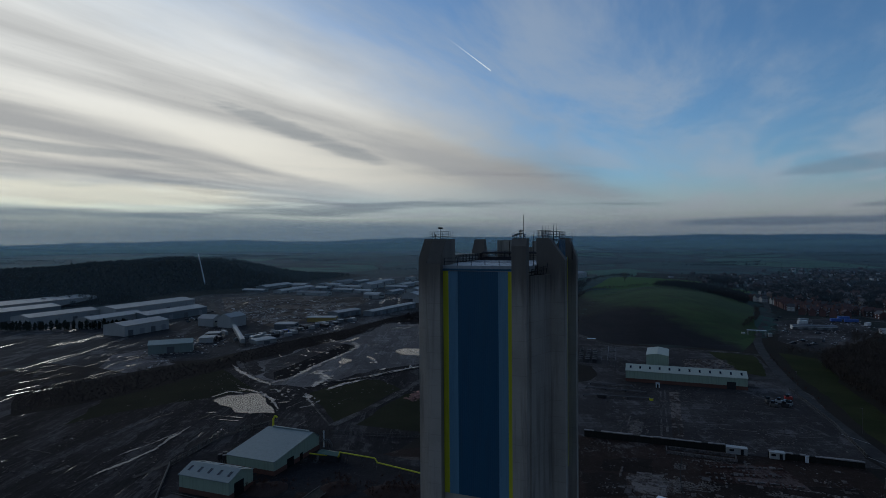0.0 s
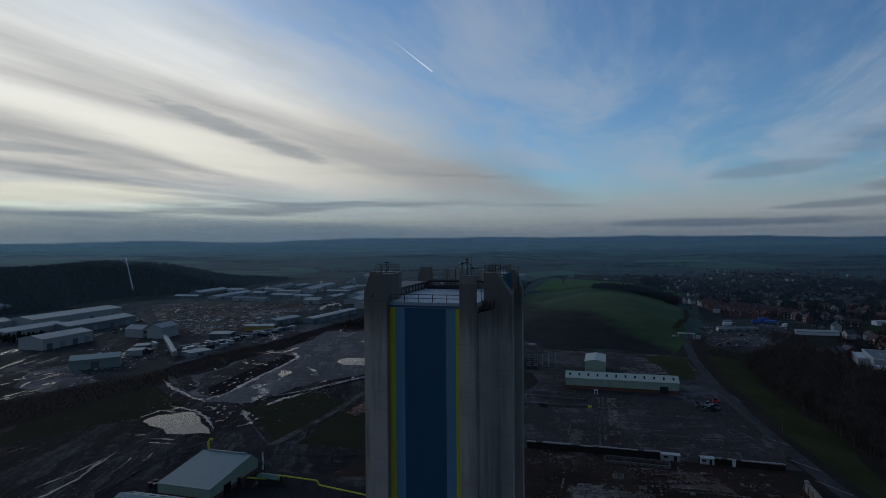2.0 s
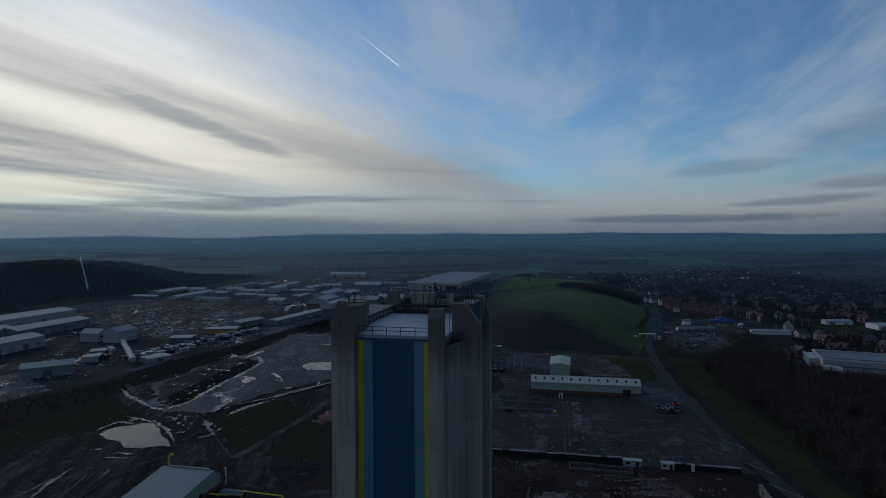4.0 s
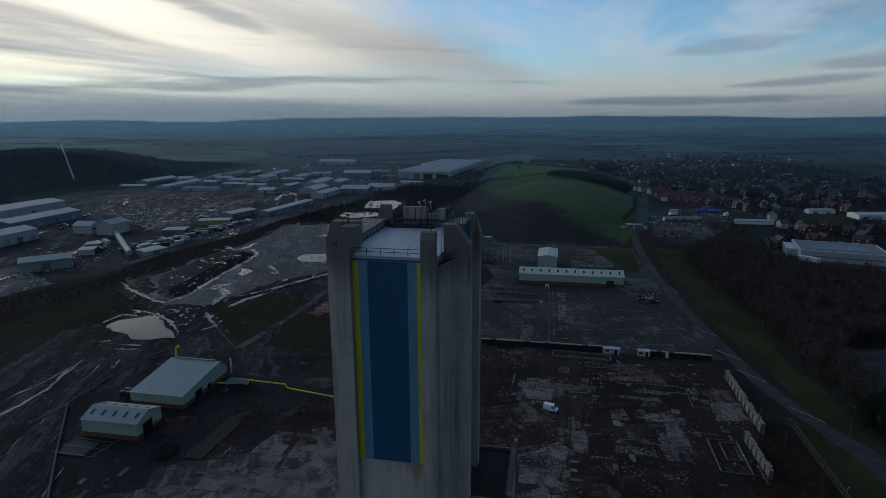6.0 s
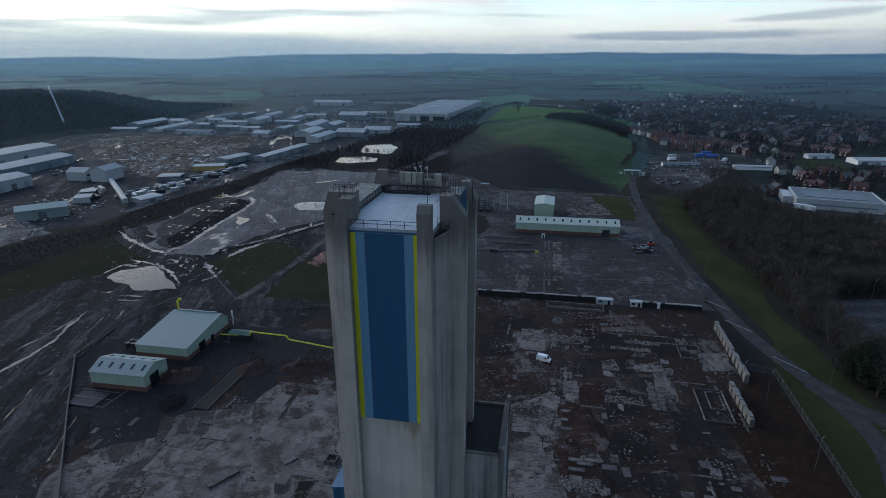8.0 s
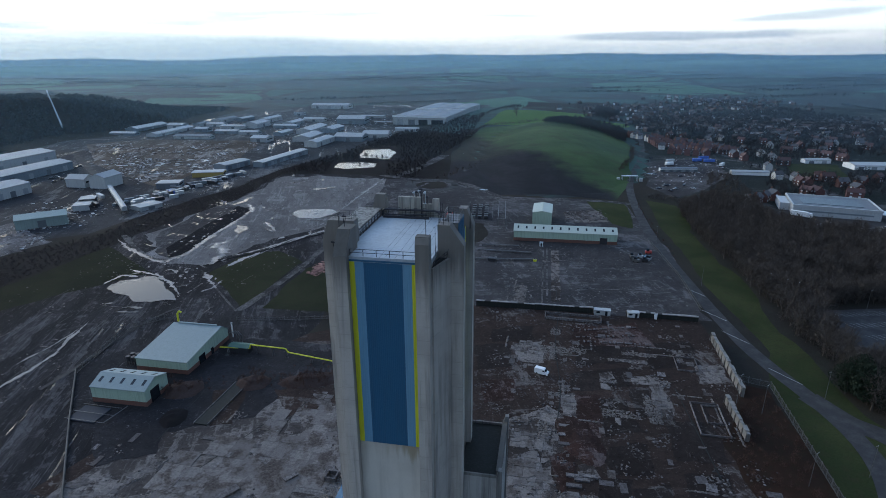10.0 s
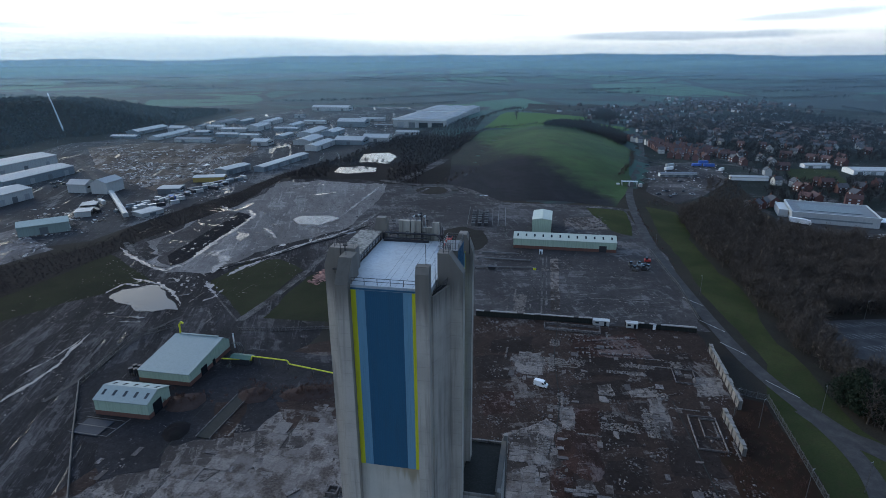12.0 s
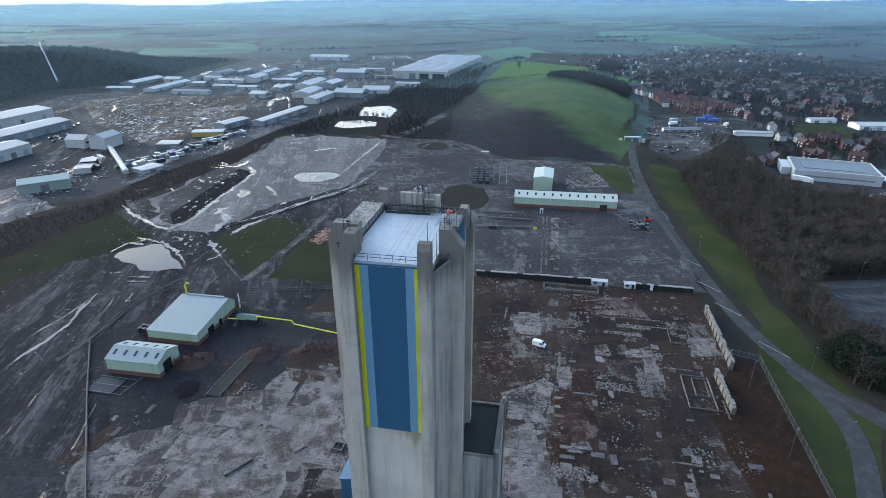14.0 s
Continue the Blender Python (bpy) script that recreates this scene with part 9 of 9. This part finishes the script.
gather("north_rubble", CHUNKS, scattered([site(2, 142), site(86, 142), site(84, 224), site(2, 226)], 1400, 8, 1.5), M_MIXED, "scattered debris on the north yard", "rubble", (0.08, 0.35))


def strewn(lo, hi, strips, seed, thick=0.5):
    """Fragments left in rows and patches where walls and floors stood."""
    q = random.Random(seed)
    out = []
    for _ in range(strips):
        a, b = q.uniform(lo[0], hi[0]), q.uniform(lo[1], hi[1])
        l, w = q.uniform(3, 16), q.choice((0.25, 0.3, 0.5, 2.0, 3.5)) * thick * 2
        if q.random() < 0.5:
            l, w = w, l
        for _ in range(int(10 + 4.5 * max(l, w) * (1 + min(l, w)))):
            x, y = site(a + q.uniform(-l, l) / 2, b + q.uniform(-w, w) / 2)
            out.append((x, y, 0.1))
    return out


n = Nodes("pale_fragments")
M_FRAG = n.done(n.ramp(n.island(), (0.0, (0.05, 0.042, 0.04)), (0.4, (0.10, 0.088, 0.08)), (0.8, (0.13, 0.114, 0.105)), (1.0, (0.17, 0.152, 0.14))), 0.9)
FLAKES = [flake() for _ in range(10)]
gather("wall_fragments", FLAKES, strewn((14, -30), (86, 134), 70, 3), M_FRAG, "rows of pale fragments where walls stood", "rubble", (0.10, 0.34))
gather("floor_fragments", FLAKES, strewn((-62, -40), (8, 50), 30, 5), M_FRAG, "pale fragments strewn over the slabs", "rubble", (0.10, 0.32))
gather("north_fragments", FLAKES, strewn((0, 142), (40, 200), 16, 6), M_FRAG, "rows of pale fragments on the north yard", "rubble", (0.10, 0.3))
gather("coal_fragments", FLAKES, strewn((-190, -30), (-100, 330), 18, 9), M_MIXED, "dull fragments on the coal ground", "rubble", (0.10, 0.3))
n = Nodes("waste_rubble")
M_WASTE_RUB = n.done(n.ramp(n.island(), (0.0, (0.06, 0.05, 0.045)), (0.6, (0.16, 0.14, 0.13)), (0.85, (0.40, 0.385, 0.375)), (1.0, (0.7, 0.69, 0.68))), 0.9)
gather("waste_rubble", CHUNKS, scattered([(-289.6, 740.0), (-95.8, 714.7), (-102.8, 552.7), (-154.9, 491.8), (-203.3, 549.1)], 1700, 70, 5.0), M_WASTE_RUB, "pale rubble strewn over the waste ground", "rubble", (0.3, 1.1))
M_PINK = bark("broken_pink_brick", (0.30, 0.17, 0.15), 0.6)
gather("brick_scrap", FLAKES, scattered([(-19.4, 262.7), (-9.0, 282.0), (-6.8, 270.5), (-13.9, 258.1)], 150, 6, 0.8), M_PINK, "broken pink brick beside the tower", "rubble", (0.3, 0.9))
# matt flakes, the palest painted white for the shine of puddles
gather("waste_slabs", FLAKES, scattered([(-274.2, 713.3), (-100.4, 699.3), (-104.5, 563.4), (-160.8, 513.4), (-206.6, 559.4)], 330, 22, 7.0), M_WASTE_RUB, "broad pale slabs and flakes whitened like wet glints on the waste ground", "rubble", (0.8, 2.4))
gather("north_slab_rubble", CHUNKS, scattered([(11.6, 359.6), (54.9, 400.8), (36.9, 325.0), (2.4, 306.3)], 450, 12, 2.0) + scattered([(146.3, 342.8), (171.4, 343.2), (164.0, 316.6), (136.6, 318.6)], 500, 10, 1.0), M_MIXED, "pale broken slabs in the north", "rubble", (0.2, 0.8))
gather("lorry_yard_litter", CHUNKS, scattered([(292.0, 499.2), (368.9, 512.1), (339.8, 438.5), (282.9, 394.0), (239.7, 402.9)], 420, 6, 4.0), M_WASTE_RUB, "pale stacked goods and scrap in the lorry yard", "goods", (0.25, 0.8))
gather("estate_litter", CHUNKS, scattered([(-229.0, 435.6), (-198.2, 460.7), (-146.5, 418.9), (-160.6, 359.1), (-178.4, 324.1)], 480, 14, 3.0) + scattered([(-148.4, 419.3), (-126.8, 463.4), (-89.0, 525.4), (-78.0, 513.9), (-110.7, 426.7), (-133.7, 399.5)], 260, 12, 2.0) + scattered([(-165.0, 857.5), (114.5, 1104.7), (97.1, 799.6), (-22.7, 663.2), (-98.8, 741.4)], 1500, 10, 6.0), M_WASTE_RUB, "pale vehicles and goods strewn on the estate", "goods", (0.25, 1.0))

# slab pieces still lying on the works' grid, one by one
rng = random.Random(77)
slab_meshes = []
for k in range(6):
    w, d = rng.uniform(0.7, 2.2), rng.uniform(0.6, 1.6)
    ring = []
    for q in range(8):
        a = 2 * math.pi * q / 8
        r = 1 / max(abs(math.cos(a)), abs(math.sin(a)))
        ring.append((w * r * math.cos(a) * rng.uniform(0.9, 1), d * r * math.sin(a) * rng.uniform(0.9, 1)))
    slab_meshes.append(Shape().prism(ring, "z", 0, 0.07).mesh("slab", M_SLAB))
yard_ground = bpy.data.objects["ground_slabs"]
south = bpy.data.objects["ground_yard_south"]
for parent, lo, hi, number in ((yard_ground, (-92, -35), (8, 40), 45), (south, (16, -30), (86, 134), 24)):
    made = 0
    while made < number:
        a, b = rng.uniform(lo[0], hi[0]), rng.uniform(lo[1], hi[1])
        if noise.noise((a / 22, b / 22, 3.3)) < 0.02:
            continue
        x, y = site(a, b)
        part("slab", rng.choice(slab_meshes), M_SLAB, parent, "", pose(x, y, PLATE_Z + 0.03, rng.uniform(-1, 1), rng.uniform(-1, 1), TURN_SITE + rng.choice((0, 90)) + rng.uniform(-4, 4)))
        made += 1

# floor plates that remain where the buildings stood: the nearest one by one, the rest in one sheet
def plate_stuff(name, single):
    """Old floor concrete: each plate its own grey, dirt lying across them all."""
    n = Nodes(name)
    n.co = n.t.nodes.new("ShaderNodeNewGeometry").outputs["Position"]
    tone = n.mix(n.random() if single else n.island(), (0.205, 0.185, 0.172), (0.122, 0.11, 0.103))
    dirt, speck = n.noise(0.16, 8, 0.68, 0.3), n.noise(1.5, 8, 0.8)
    tone = n.mix(n.step(speck, 0.40, 0.68, 0.0, 0.75), tone, (0.085, 0.073, 0.066))
    tone = n.mix(n.step(dirt, 0.44, 0.60, 0.0, 0.95), tone, n.mix(n.step(speck, 0.4, 0.6), (0.085, 0.07, 0.062), (0.04, 0.031, 0.027)))
    n.bump(speck, 0.5, 0.06)
    return n.done(tone, 0.9, 0.0, 0.12)


M_PLATE, M_PLATE_FAR = plate_stuff("old_floor_plate", True), plate_stuff("old_floor_plates", False)
WIDE = plates([site(-62, -55), site(10, -55), site(10, 28), site(-4, 44), site(-30, 58), site(-52, 50), site(-64, 24)], 4.0, 13.0, 91, 0.85, 0.03)
YARD = plates([site(14, -40), site(87, -40), site(86, 134), site(6, 134), site(14, 30)], 1.2, 4.2, 92, 0.03, 0.12)
PLATES = [p for p in PLATES + WIDE + YARD if not inside((sum(q[0] for q in p) / len(p), sum(q[1] for q in p) / len(p)), [site(-12, -14), site(36, -14), site(36, 32), site(-12, 32)])]
PLATES.sort(key=lambda p: math.hypot(p[0][0], p[0][1] - 60))
rest = Shape()
for k, ring in enumerate(PLATES):
    cx_, cy_ = sum(p[0] for p in ring) / len(ring), sum(p[1] for p in ring) / len(ring)
    if k < 280:
        at = Shape().prism([(x - cx_, y - cy_) for x, y in ring], "z", -0.05, 0.006).mesh("slab", M_PLATE)
        part("slab", at, M_PLATE, yard_ground if cx_ < 18 else south, "", pose(cx_, cy_, PLATE_Z + 0.0001 * k))
    else:
        rest.prism(ring, "z", PLATE_Z - 0.05, PLATE_Z + 0.006 + 0.0001 * k)
solo("floor_plates", rest, M_PLATE_FAR, None, "pale broken floor plates left in rows on the yard", "slabs", "", "stuff")
